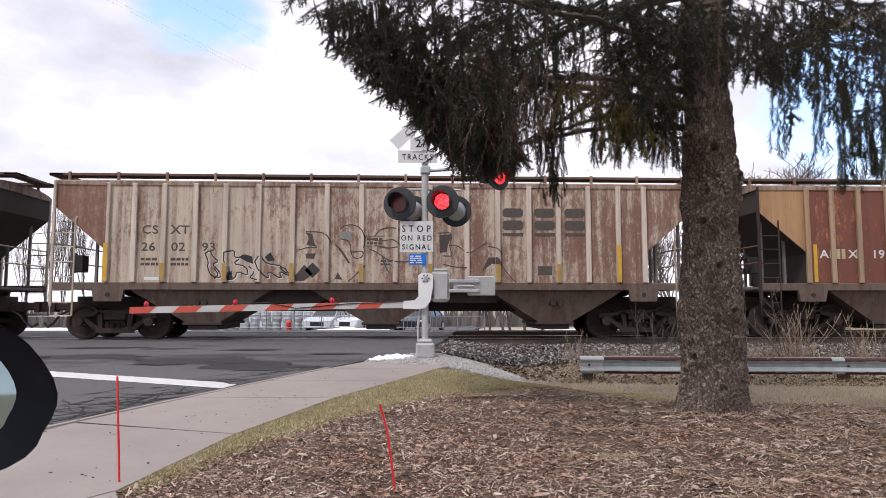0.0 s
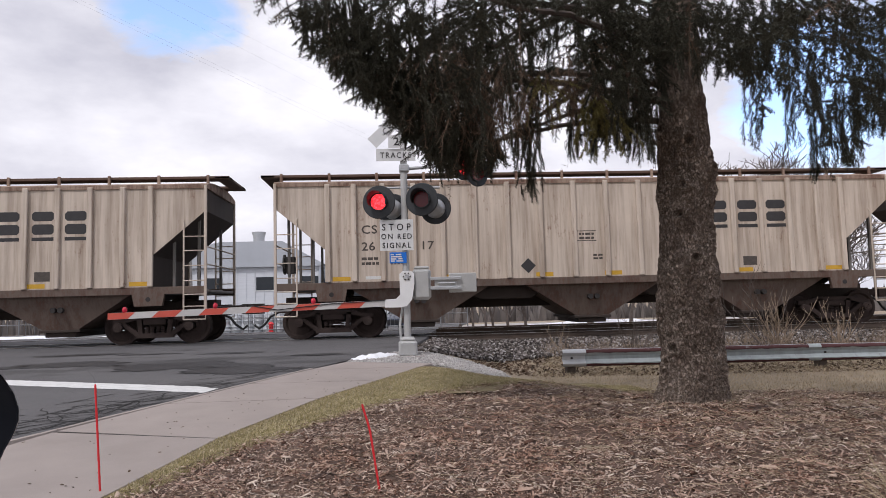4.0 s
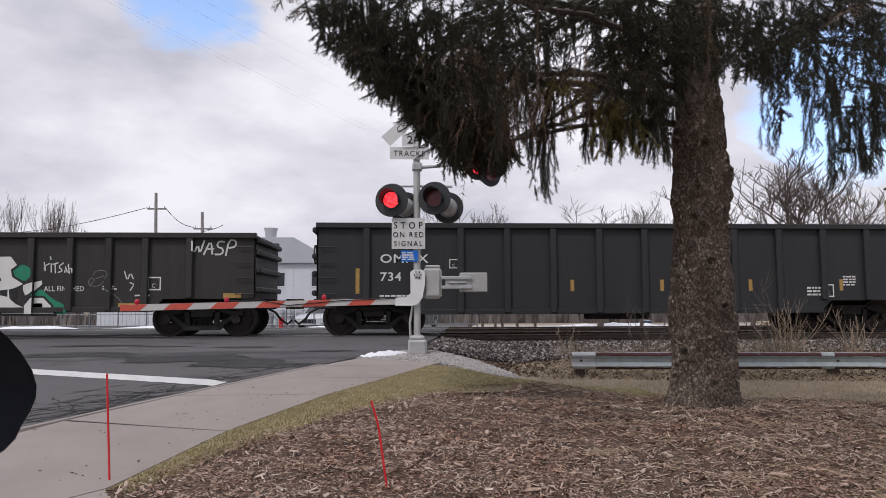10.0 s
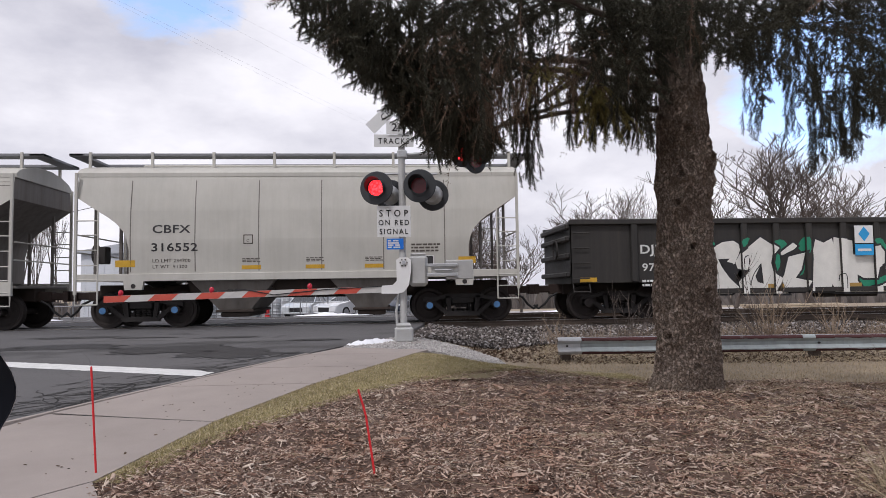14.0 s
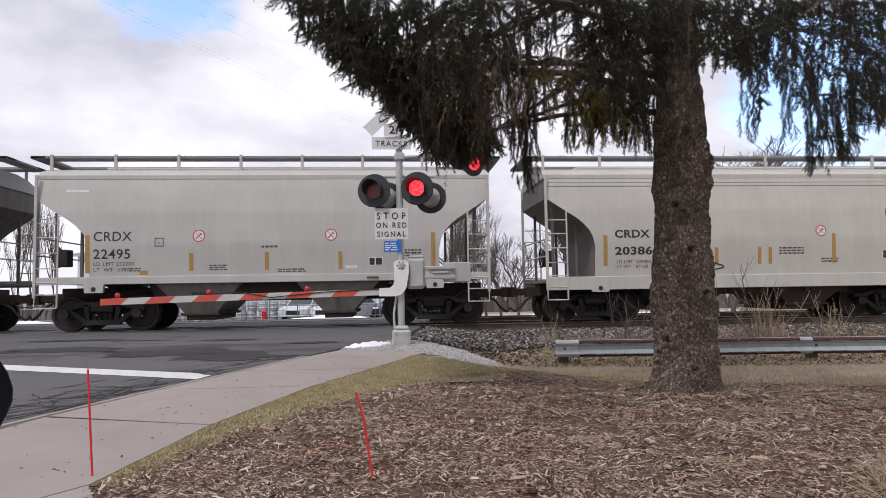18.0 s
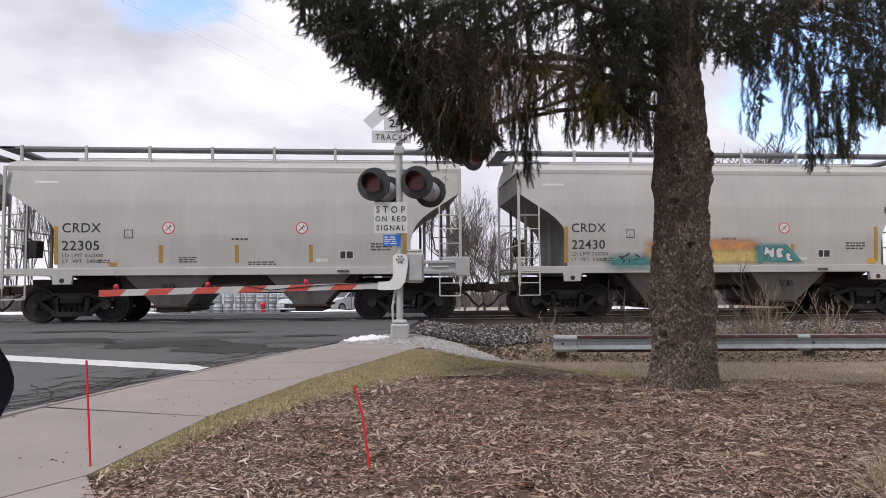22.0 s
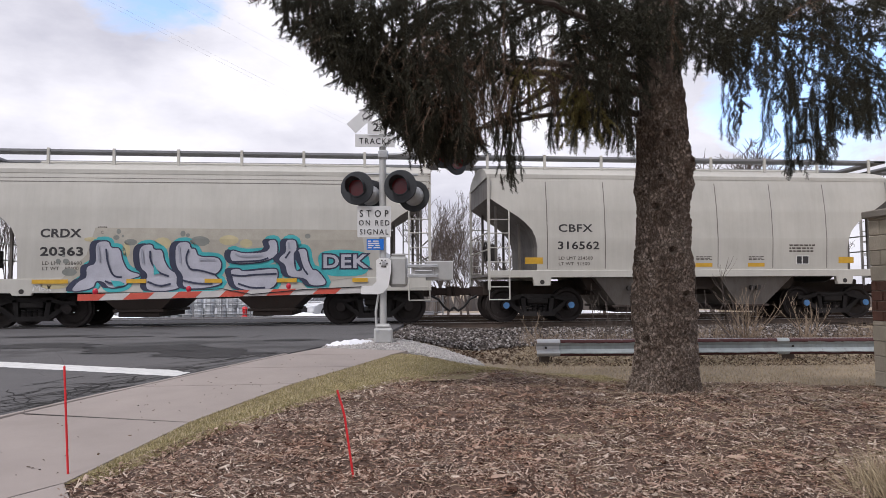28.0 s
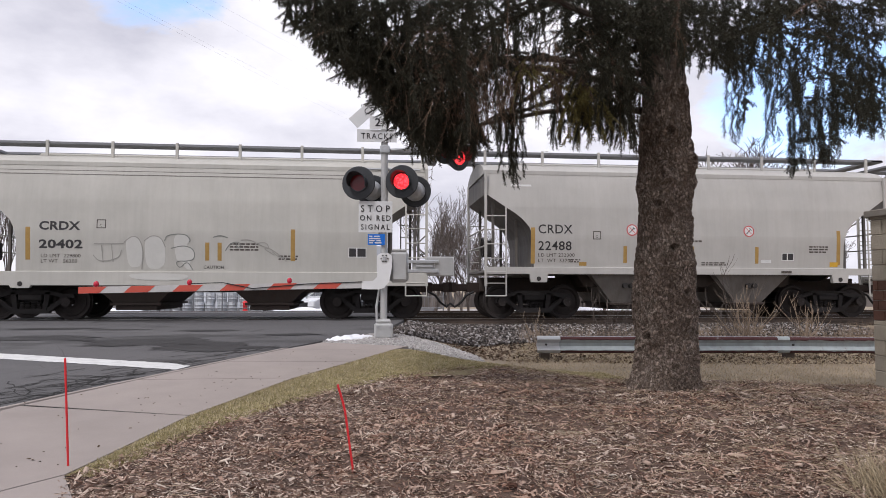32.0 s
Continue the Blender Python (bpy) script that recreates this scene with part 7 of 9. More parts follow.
def placed(wagon, left, L):
    WAGONS.append((wagon, along(left) + L / 2))
    return wagon


FACE_S, FACE_L, FACE_G = -1.64, -1.52, -1.52
TAN_RIB = painted("tan_rib_paint", (0.36, 0.255, 0.17), rust=(0.15, 0.07, 0.045), amount=0.6, streak=0.6, dirt=(0.15, 0.09, 0.06))
wa = placed(long_hopper("rust-brown covered hopper wagon with ribbed sides", BROWN, rib_paint=TAN_RIB), 8.46, 16.66)
wb = placed(long_hopper("heavily rusted cream covered hopper wagon with ribbed sides and scrawled lines", RUSTY, rib_paint=CREAM), -8.19, 16.66)
wc = placed(long_hopper("dirty cream covered hopper wagon with ribbed sides", CREAM), -24.84, 16.66)
wd = placed(long_hopper("cream covered hopper wagon with ribbed sides and rust streaks", CREAM), -41.5, 16.66)
we_ = placed(gondola("black steel gondola wagon with ribbed sides", 15.95, 2.93, 0.57, GONDOLA_BLACK, EVEN_RIBS), -57.45, 15.95)
wf = placed(gondola("dark brown gondola wagon with large white and green painted shapes", 16.0, 2.66, 0.66, GONDOLA_BROWN, UNEVEN_RIBS), -73.4, 16.0)
short = {}
for key, left, L, paint in (("g", -84.85, 11.22, GREY2), ("h", -96.5, 11.35, GREY2), ("i", -108.2, 11.4, GREY), ("j", -119.85, 11.4, GREY), ("k", -131.55, 11.4, GREY),
                            ("l", -143.3, 11.45, GREY), ("m", -155.1, 11.45, GREY2), ("n", -166.85, 11.45, GREY2), ("o", -178.6, 11.4, GREY), ("p", -190.3, 11.4, GREY2)):
    label = {"j": "grey covered hopper wagon with an orange and teal spray-painted band", "n": "pale grey covered hopper wagon with grey and cyan spray-painted shapes",
             "g": "pale grey covered hopper wagon with weld seams", "m": "pale grey covered hopper wagon with weld seams", "h": "pale grey covered hopper wagon with thin black scrawls",
             "p": "pale grey covered hopper wagon with faint white scrawls"}.get(key, "light grey covered hopper wagon with smooth curved sides")
    short[key] = placed(short_hopper(label, L, paint, key in "hnp"), left, L)


# ---- lettering and paint on the wagons ----
def clip(poly, axis, lo, hi):
    """The part of a flat outline between two values of one coordinate."""
    for bound, keep in ((lo, 1), (hi, -1)):
        out = []
        for i, p in enumerate(poly):
            q = poly[(i + 1) % len(poly)]
            a, b = keep * (p[axis] - bound), keep * (q[axis] - bound)
            if a >= 0:
                out.append(p)
            if a * b < 0:
                t = a / (a - b)
                out.append((p[0] + (q[0] - p[0]) * t, p[1] + (q[1] - p[1]) * t))
        poly = out
        if len(poly) < 3:
            return []
    return poly


def grown(poly, d):
    """The outline moved outwards by d."""
    n = len(poly)
    area = sum(poly[i][0] * poly[(i + 1) % n][1] - poly[(i + 1) % n][0] * poly[i][1] for i in range(n))
    s, out = (1 if area > 0 else -1), []
    for i in range(n):
        a, b, c = Vector(poly[i - 1]), Vector(poly[i]), Vector(poly[(i + 1) % n])
        u, v = (b - a).normalized(), (c - b).normalized()
        m = Vector((u.y + v.y, -(u.x + v.x)))
        k = min(2.2, 2 / max(0.4, m.length_squared ** 0.5))
        out.append(tuple(b + m.normalized() * (s * d * k * 0.8)))
    return out


def rounded(poly, times=2):
    """The outline with its corners cut off again and again."""
    for _ in range(times):
        out = []
        for i, p in enumerate(poly):
            q = poly[(i + 1) % len(poly)]
            out += [(p[0] * 0.78 + q[0] * 0.22, p[1] * 0.78 + q[1] * 0.22), (p[0] * 0.22 + q[0] * 0.78, p[1] * 0.22 + q[1] * 0.78)]
        poly = out
    return poly


class Side:
    """The near side of a wagon, on which paint lies."""

    def __init__(self, wagon, L, wide, ribs=(), rib_w=0.065, rib_d=0.085, sill=1.38, sill_h=0.185):
        self.w, self.L, self.wide, self.ribs, self.rw, self.rd, self.sill, self.sill_h = wagon, L, wide, ribs, rib_w, rib_d, sill, sill_h

    def y(self, z):
        if z < self.sill and self.wide is SHORT_WIDE:
            return -0.043 - lerp(self.sill, [p[0] for p in self.wide], [p[1] for p in self.wide])
        return -lerp(z, [p[0] for p in self.wide], [p[1] for p in self.wide])

    def paint(self, poly, material, layer=1, name="painted_shape", label="", over_ribs=True):
        """poly: x from the wagon's left end, z over the rail."""
        poly = [(p[0] - self.L / 2, p[1]) for p in poly]
        g = Geo()
        off = 0.0015 * layer + 0.002
        curved = len({p[1] for p in self.wide}) > 1
        z0, z1 = min(p[1] for p in poly), max(p[1] for p in poly)
        step = 0.16 if curved else 9
        z = max(z0, self.sill - self.sill_h) if curved else z0
        while z < z1 - 1e-6:
            top = min(z1, z + step)
            if curved and z < self.sill:
                top = min(z1, self.sill)
            c = clip(poly, 1, z, top)
            if c:
                low = curved and top <= self.sill + 0.001
                g.add([(p[0], self.y(self.sill - 0.01 if low else max(p[1], self.sill + 0.001) if curved else p[1]) - off, p[1]) for p in c], [tuple(range(len(c)))])
            z = top
        if over_ribs:
            for r in self.ribs:
                c = clip(poly, 0, r - self.rw, r + self.rw)
                if c:
                    g.add([(p[0], self.y(p[1]) - self.rd - off, p[1]) for p in c], [tuple(range(len(c)))])
        return part(name, g, material, self.w, label, smooth=False)

    def stroke(self, pts, wide, material, layer=2, name="scrawl", label=""):
        """A drawn line of one width that follows the sheet and the ribs."""
        half, line = wide / 2, []
        pts = [Vector((p[0] - self.L / 2, p[1])) for p in pts]
        for a, b in zip(pts, pts[1:]):
            n = max(1, int((b - a).length / 0.06))
            line += [a.lerp(b, k / n) for k in range(n)]
        line.append(pts[-1])
        rows = []
        for k, p in enumerate(line):
            d = (line[min(k + 1, len(line) - 1)] - line[max(k - 1, 0)])
            d = d.normalized() if d.length > 1e-6 else Vector((1, 0))
            q = Vector((-d.y, d.x)) * half
            deep = self.rd if any(abs(p.x - r) < self.rw + 0.01 for r in self.ribs) else 0
            rows.append([(v.x, self.y(v.y) - deep - 0.002 - 0.0015 * layer, v.y) for v in (p - q, p + q)])
        g = Geo().grid(rows)
        return part(name, g, material, self.w, label, smooth=False)

    def box(self, x0, x1, z0, z1, material, layer=1, name="marker", label=""):
        return self.paint([(x0, z0), (x1, z0), (x1, z1), (x0, z1)], material, layer, name, label, over_ribs=False)

    def text(self, words, x, z, cap, material, bold=0.0, wide=1.0, label="", proud=0.0):
        me = text_geo(words, cap / 0.70, material, bold, wide, 0.001)
        co = np.empty(len(me.vertices) * 3)
        me.vertices.foreach_get("co", co)
        co = co.reshape(-1, 3)
        co[:, 0] += x - self.L / 2
        co[:, 2] += z
        co[:, 1] += [self.y(v) - 0.005 - proud for v in co[:, 2]]
        me.vertices.foreach_set("co", co.ravel())
        if cap > 0.18:
            loose_letters(me, self.w, (0, 0, 0))
        else:
            tagged(part("lettering", me, None, self.w, label), kind="stuff")

    def lines(self, x, z, rows, width, material, h=0.04, seed=1):
        r = random.Random(seed * 97 + rows)
        g = Geo()
        for k in range(rows):
            u = 0.0
            while u < width - 0.04:
                w = r.uniform(0.05, 0.15)
                zz = z - k * h * 1.8
                y = self.y(zz) - 0.004
                a, b = x - self.L / 2 + u, x - self.L / 2 + min(width, u + w)
                g.add([(a, y, zz), (b, y, zz), (b, y, zz + h), (a, y, zz + h)], [(0, 1, 2, 3)])
                u += w + 0.025
        tagged(part("stencilling", g, material, self.w, smooth=False), kind="stuff")

    def panel(self, x, z, w=0.36, h=0.22):
        self.box(x, x + w, z, z + h, LETTER_WHITE, 1, "data_panel")
        self.box(x + 0.02, x + w * 0.42, z + 0.02, z + h - 0.02, LETTER, 2, "data_panel")
        self.box(x + w * 0.5, x + w - 0.02, z + 0.02, z + h - 0.02, LETTER, 2, "data_panel")

    def frame_box(self, x, z, s, material):
        t = s * 0.1
        for a in ((x, x + s, z, z + t), (x, x + s, z + s - t, z + s), (x, x + t, z + t, z + s - t), (x + s - t, x + s, z + t, z + s - t)):
            self.box(*a, material, 1, "stencil_frame")
        self.text("C", x + s * 0.32, z + s * 0.2, s * 0.3, material)

    def no_hammer(self, x, z, r=0.155):
        """Round notice: red ring with a struck-out black hammer on white."""
        circle = [(x + r * math.cos(k * math.pi / 12), z + r * math.sin(k * math.pi / 12)) for k in range(24)]
        inner = [(x + (p[0] - x) * 0.82, z + (p[1] - z) * 0.82) for p in circle]
        self.paint(circle, SIGN_RED, 1, "notice_ring")
        self.paint(inner, LETTER_WHITE, 2, "notice_disc")
        k = r * 0.55
        self.paint([(x - k, z - k * 0.8), (x - k * 0.8, z - k), (x + k * 0.7, z + k * 0.5), (x + k * 0.5, z + k * 0.7)], LETTER, 3, "hammer")
        self.paint([(x + k * 0.9, z + k * 0.15), (x + k * 1.0, z + k * 0.4), (x + k * 0.3, z + k * 1.0), (x + k * 0.1, z + k * 0.9)], LETTER, 3, "hammer")
        self.paint([(x - k * 0.9, z + k * 0.8), (x - k * 0.8, z + k), (x + k * 0.9, z - k * 0.8), (x + k * 0.8, z - k)], SIGN_RED, 4, "bar")


YELLOW_DUST = mat("yellowed_patch", (0.42, 0.35, 0.2), 0.7, var=0.2, scale=8, bump=0.0)
SIGN_RED = mat("notice_red", (0.5, 0.05, 0.05), 0.6, var=0.1, bump=0.0)
SPRAY = {k: mat("spray_" + k, c, 0.6, var=v, scale=4, bump=0.0) for k, c, v in (
    ("white", (0.66, 0.65, 0.61), 0.1), ("black", (0.02, 0.02, 0.022), 0.2), ("green", (0.015, 0.21, 0.12), 0.2), ("silver", (0.40, 0.40, 0.45), 0.18), ("navy", (0.035, 0.04, 0.07), 0.2),
    ("cyan", (0.05, 0.36, 0.38), 0.25), ("teal", (0.10, 0.33, 0.31), 0.2), ("orange", (0.62, 0.28, 0.10), 0.15), ("gold", (0.55, 0.40, 0.14), 0.15), ("buff", (0.37, 0.345, 0.29), 0.15), ("drab", (0.20, 0.21, 0.19), 0.2), ("gold_dust", (0.46, 0.40, 0.24), 0.15), ("pale", (0.60, 0.60, 0.58), 0.06), ("ghost", (0.53, 0.52, 0.48), 0.06), ("haze", (0.31, 0.30, 0.27), 0.1), ("soot", (0.06, 0.045, 0.042), 0.3), ("mauve", (0.30, 0.31, 0.36), 0.18))}


def from_view(xx, xy, x0, zx, zy, z0, left, top, scale):
    """A way to lay an outline placed in the camera's view on a wagon's side: from pixels to metres along and up the
    wagon.
    """
    def lay(pts):
        out = []
        for a, b in pts:
            p, q = left + a / scale, top + b / scale
            out.append((xx * p + xy * q + x0, zx * p + zy * q + z0))
        return out
    return lay


def curve(pts, times=2):
    """An open line with its bends rounded."""
    for _ in range(times):
        out = [pts[0]]
        for p, q in zip(pts, pts[1:]):
            out += [(p[0] * 0.75 + q[0] * 0.25, p[1] * 0.75 + q[1] * 0.25), (p[0] * 0.25 + q[0] * 0.75, p[1] * 0.25 + q[1] * 0.75)]
        pts = out + [pts[-1]]
    return pts


def long_ribs():
    return LONG_RIBS


def marks_long(w, number, dark, logo, seed, ochre=False):
    s = Side(w, 16.66, LONG_WIDE, long_ribs())
    c = 8.33
    for words, x, z in (("CS", -6.10, 2.71), ("XT", -5.37, 2.71), (number[:2], -6.10, 2.27), (number[2:4], -5.35, 2.27), (number[4:], -4.58, 2.27)):
        s.text(words, c + x, z, 0.215, dark, 0.004, 1.15)
    s.lines(c - 6.1, 2.02, 2, 0.45, dark, 0.07, seed)
    s.lines(c - 5.35, 2.02, 2, 0.45, dark, 0.07, seed + 1)
    s.box(c - 6.0, c - 5.6, 1.52, 1.60, LETTER_WHITE, 1)
    for a, b in ((3.18, 3.72), (4.02, 4.56), (4.82, 5.36)):
        a, b = c + a, c + b
        for z0, z1 in ((3.18, 3.42), (2.84, 3.10)):
            s.paint([(a, z0 + 0.06), (a + 0.06, z0), (b - 0.06, z0), (b, z0 + 0.06), (b, z1 - 0.06), (b - 0.06, z1), (a + 0.06, z1), (a, z1 - 0.06)], logo, 1, "logo_block", "dark block of the painted emblem")
        s.box(a, b, 2.68, 2.77, logo, 1, "logo_bar")
    s.box(c + 4.1, c + 4.48, 1.66, 1.9, dark, 1, "data_panel")
    s.box(c - 0.42, c + 0.1, 2.4, 2.42, dark, 1, "stencil_frame")
    s.box(c - 0.42, c + 0.1, 2.66, 2.68, dark, 1, "stencil_frame")
    s.lines(c - 0.36, 2.56, 2, 0.4, dark, 0.06, seed + 3)
    s.paint([(c - 1.95, 1.78), (c - 1.75, 1.98), (c - 1.55, 1.78), (c - 1.75, 1.58)], LETTER, 1, "diamond")
    s.lines(c + 0.0, 2.0, 2, 0.3, dark, 0.05, seed + 4)
    if ochre:
        for k, x in enumerate(long_ribs()):
            if k % 2 == 0:
                z1 = 2.45 if k in (0, 16) else 1.95
                part("marker", Geo().box(x - 0.055, x + 0.055, -1.592, -1.586, 1.5, z1), YELLOW if k in (0, 16) else OCHRE, w, "faded yellow reflector")
    else:
        for x in (-6.85, -4.0, -1.55, 0.3, 2.5, 3.9, 6.4):
            s.box(c + x, c + x + 0.46, 1.49, 1.60, YELLOW, 1, "reflector", "yellow reflector strip")
    return s


marks_long(wd, "260386", LETTER_WORN, LETTER, 1)
marks_long(wc, "260617", LETTER_WORN, LETTER, 5)
sb = marks_long(wb, "260293", LETTER_WORN, LETTER_WORN, 9, True)
END_RUST = painted("rusted_end_panel", (0.30, 0.20, 0.15), rust=(0.14, 0.06, 0.04), amount=1.0, streak=0.6, dirt=(0.12, 0.07, 0.05))
sb.paint([(1.36, 2.27), (1.36, 4.0), (0.07, 4.0), (0.07, 3.37)], END_RUST, 1, "rusted_panel", "rust-brown end panel")
# scrawled outlines on the rusted wagon
r = random.Random(4)
lay = from_view(0.014485, 0.000196, -4.426, 0.000073, -0.014661, 8.7066, 300, 300, 2.49)
for pts in ([(660, 365), (680, 350), (695, 380), (720, 400), (690, 410), (720, 440), (735, 470), (690, 465), (670, 425), (675, 400), (660, 365)],
            [(745, 360), (790, 350), (785, 380), (815, 385), (780, 410), (840, 420), (850, 465), (800, 440), (790, 475), (750, 480), (770, 430), (745, 410), (745, 360)],
            [(880, 400), (900, 370), (915, 395), (930, 410), (1000, 420), (1040, 470), (980, 440), (1000, 480), (930, 440), (940, 480), (895, 440), (880, 400)],
            [(850, 420), (880, 445), (850, 470), (890, 480)], [(700, 430), (720, 455), (700, 475)], [(985, 425), (1010, 450), (1035, 450)]):
    sb.stroke(curve(lay(pts), 1), 0.032, SPRAY["black"], 3, "scrawl", "black scrawled outline")
    sb.stroke(curve([(x + 0.03, z - 0.025) for x, z in lay(pts)], 1), 0.022, SPRAY["pale"], 2, "scrawl")
for pts in ([(805, 380), (830, 368), (865, 378), (870, 410), (840, 400)], [(920, 380), (945, 360), (965, 395), (935, 400)], [(750, 450), (775, 440), (780, 470), (755, 485)], [(1035, 440), (1048, 425), (1055, 465), (1040, 475)]):
    sb.paint(lay(pts), SPRAY["black"], 2, "scrawl_fill")
lay = from_view(0.014715, 0.00002, -1.4886, 0.000074, -0.014805, 8.8193, 500, 380, 3.0)
for pts in ([(105, 92), (165, 92), (215, 105), (240, 150)], [(70, 190), (110, 175), (165, 175)], [(285, 80), (310, 58), (360, 55), (400, 80), (420, 130), (410, 180)], [(285, 130), (340, 140), (345, 230), (400, 235), (415, 195), (345, 200)],
            [(260, 160), (300, 195), (345, 275), (310, 225), (270, 165)], [(465, 120), (500, 75), (560, 70), (615, 90)], [(440, 185), (480, 200), (530, 240), (600, 255), (680, 245)], [(510, 225), (520, 270), (545, 310)], [(330, 355), (380, 310), (420, 270)],
            [(805, 100), (885, 95), (860, 170), (885, 225), (830, 220)], [(860, 165), (910, 165), (960, 215), (1010, 185), (1065, 150)], [(1070, 170), (1120, 180), (1145, 215)], [(1040, 300), (1070, 235), (1130, 235), (1150, 290), (1215, 360)], [(830, 265), (890, 280), (955, 285)], [(435, 130), (500, 145), (560, 130), (600, 160)], [(470, 165), (520, 180), (590, 175)]):
    sb.stroke(curve(lay(pts)), 0.03, LETTER_WORN, 2, "scrawl", "thin dark scrawled line")
for pts in ([(105, 95), (140, 105), (150, 150), (165, 172), (110, 160), (125, 130)], [(55, 320), (100, 265), (145, 315), (100, 350), (55, 352)], [(105, 208), (160, 205), (150, 235), (110, 232)], [(285, 95), (340, 90), (350, 135), (300, 138)], [(510, 225), (530, 250), (545, 310), (520, 290)],
            [(810, 110), (880, 105), (855, 165), (850, 200), (812, 205)], [(1070, 230), (1120, 228), (1150, 275), (1090, 262), (1045, 298)], [(600, 160), (620, 155), (618, 195), (598, 185)], [(260, 340), (275, 305), (300, 345)]):
    sb.paint(lay(pts), SPRAY["drab"] if pts[0][0] in (285, 510) else SPRAY["soot"], 1, "scrawl_fill")
sa = Side(wa, 16.66, LONG_WIDE, long_ribs())
for words, x in (("AE", 1.70), ("X", 2.48), ("19", 3.12)):
    sa.text(words, x, 2.14, 0.22, LETTER_WHITE, 0.004, 1.15)
sa.paint([(1.36, 2.27), (1.36, 4.0), (0.07, 4.0), (0.07, 3.37)], painted("ochre_end_panel", (0.42, 0.25, 0.12), rust=(0.2, 0.08, 0.04), amount=0.6, streak=0.6, dirt=(0.2, 0.12, 0.07)), 1, "rusted_panel", "ochre and rust end panel")
sa.box(1.53, 1.63, 1.5, 2.5, YELLOW, 2, "reflector", "yellow reflector strip")
for x0, x1 in ((2.06, 2.26), (2.30, 2.40), (2.70, 2.86)):
    sa.box(x0, x1, 2.12, 2.38, YELLOW_DUST, 2, "marker", "yellowed patch")

# gondolas
GW = [(0, 1.50), (4, 1.50)]
ge = Side(we_, 15.95, GW, [-15.95 / 2 + 1.28 + (15.95 - 2.56) * k / 11 for k in range(12)], 0.085, 0.10)
ge.text("OMNX", 1.62, 1.90, 0.22, LETTER_WHITE, 0.004, 1.25)
ge.text("734", 1.62, 1.43, 0.22, LETTER_WHITE, 0.003, 1.15)
ge.lines(1.62, 1.02, 2, 0.85, LETTER_WHITE, 0.045, 2)
ge.frame_box(3.42, 1.75, 0.24, LETTER_WHITE)
ge.lines(0.35, 0.95, 2, 0.5, LETTER_WORN, 0.04, 5)
ge.box(1.0, 1.1, 1.1, 1.75, OCHRE, 1, "reflector")
for x in (4.2, 6.6, 9.0, 11.4, 13.9):
    ge.box(x, x + 0.1, 1.15, 1.45, OCHRE, 1, "reflector")
ge.lines(13.0, 1.2, 3, 0.6, LETTER_WHITE, 0.05, 7)
ge.frame_box(13.4, 0.98, 0.34, LETTER_WHITE)
ge.lines(14.0, 1.5, 4, 0.35, LETTER_WHITE, 0.04, 8)
ge.paint([(10.62, 0.62), (10.9, 0.82), (10.80, 0.72), (10.78, 1.02), (10.74, 1.02), (10.74, 0.70)], LETTER_WHITE, 1, "arrow_mark")
ge.lines(10.0, 0.72, 1, 0.5, LETTER_WHITE, 0.05, 9)
ge.lines(11.5, 0.75, 1, 0.5, LETTER_WORN, 0.05, 9)

gf = Side(wf, 16.0, GW, [x - 8.0 for x in UNEVEN_RIBS], 0.085, 0.10)


gf.text("DJJX", 1.88, 1.745, 0.23, LETTER_WHITE, 0.006, 1.2)
gf.text("9759", 1.93, 1.28, 0.20, SPRAY["pale"], 0.002, 1.2)
gf.lines(1.93, 0.98, 2, 0.8, LETTER_WHITE, 0.06, 4)
lay_a = from_view(0.014996, -0.000323, -11.4475, -0.000125, -0.014809, 8.629, 700, 390, 2.75)
lay_b = from_view(0.014745, -0.000268, -4.2665, -0.000168, -0.014687, 8.6557, 560, 380, 2.53)
for lay, blob in ((lay_a, [(700, 215), (725, 200), (745, 235), (735, 275), (770, 290), (740, 320), (800, 345), (830, 375), (650, 375), (690, 330), (735, 320), (725, 265)]), (lay_a, [(820, 160), (850, 125), (900, 120), (925, 140), (890, 165), (850, 190)]), (lay_a, [(1055, 120), (1095, 105), (1110, 115), (1060, 165)]),
                  (lay_a, [(865, 270), (885, 275), (890, 325), (868, 325)]), (lay_b, [(285, 160), (340, 148), (368, 175), (325, 215), (310, 185)]), (lay_b, [(268, 225), (315, 213), (320, 270), (292, 318), (272, 270)]), (lay_b, [(400, 300), (450, 212), (444, 310), (412, 325)]), (lay_b, [(410, 185), (440, 140), (470, 140), (470, 215), (440, 215)]),
                  (lay_b, [(775, 150), (828, 140), (852, 185), (895, 170), (862, 222), (840, 240), (800, 180)]), (lay_b, [(1072, 180), (1132, 190), (1136, 232), (1110, 258), (1055, 230), (1048, 205)]), (lay_b, [(1128, 328), (1165, 278), (1225, 330), (1272, 350), (1296, 392), (1230, 394), (1195, 338)]),
                  (lay_b, [(700, 320), (735, 345), (850, 318), (892, 298), (872, 345), (735, 388), (705, 345)]), (lay_b, [(920, 335), (988, 385), (982, 400), (922, 400)])):
    gf.paint(rounded(lay(blob), 1), SPRAY["green"], 1, "spray_patch", "green spray paint")
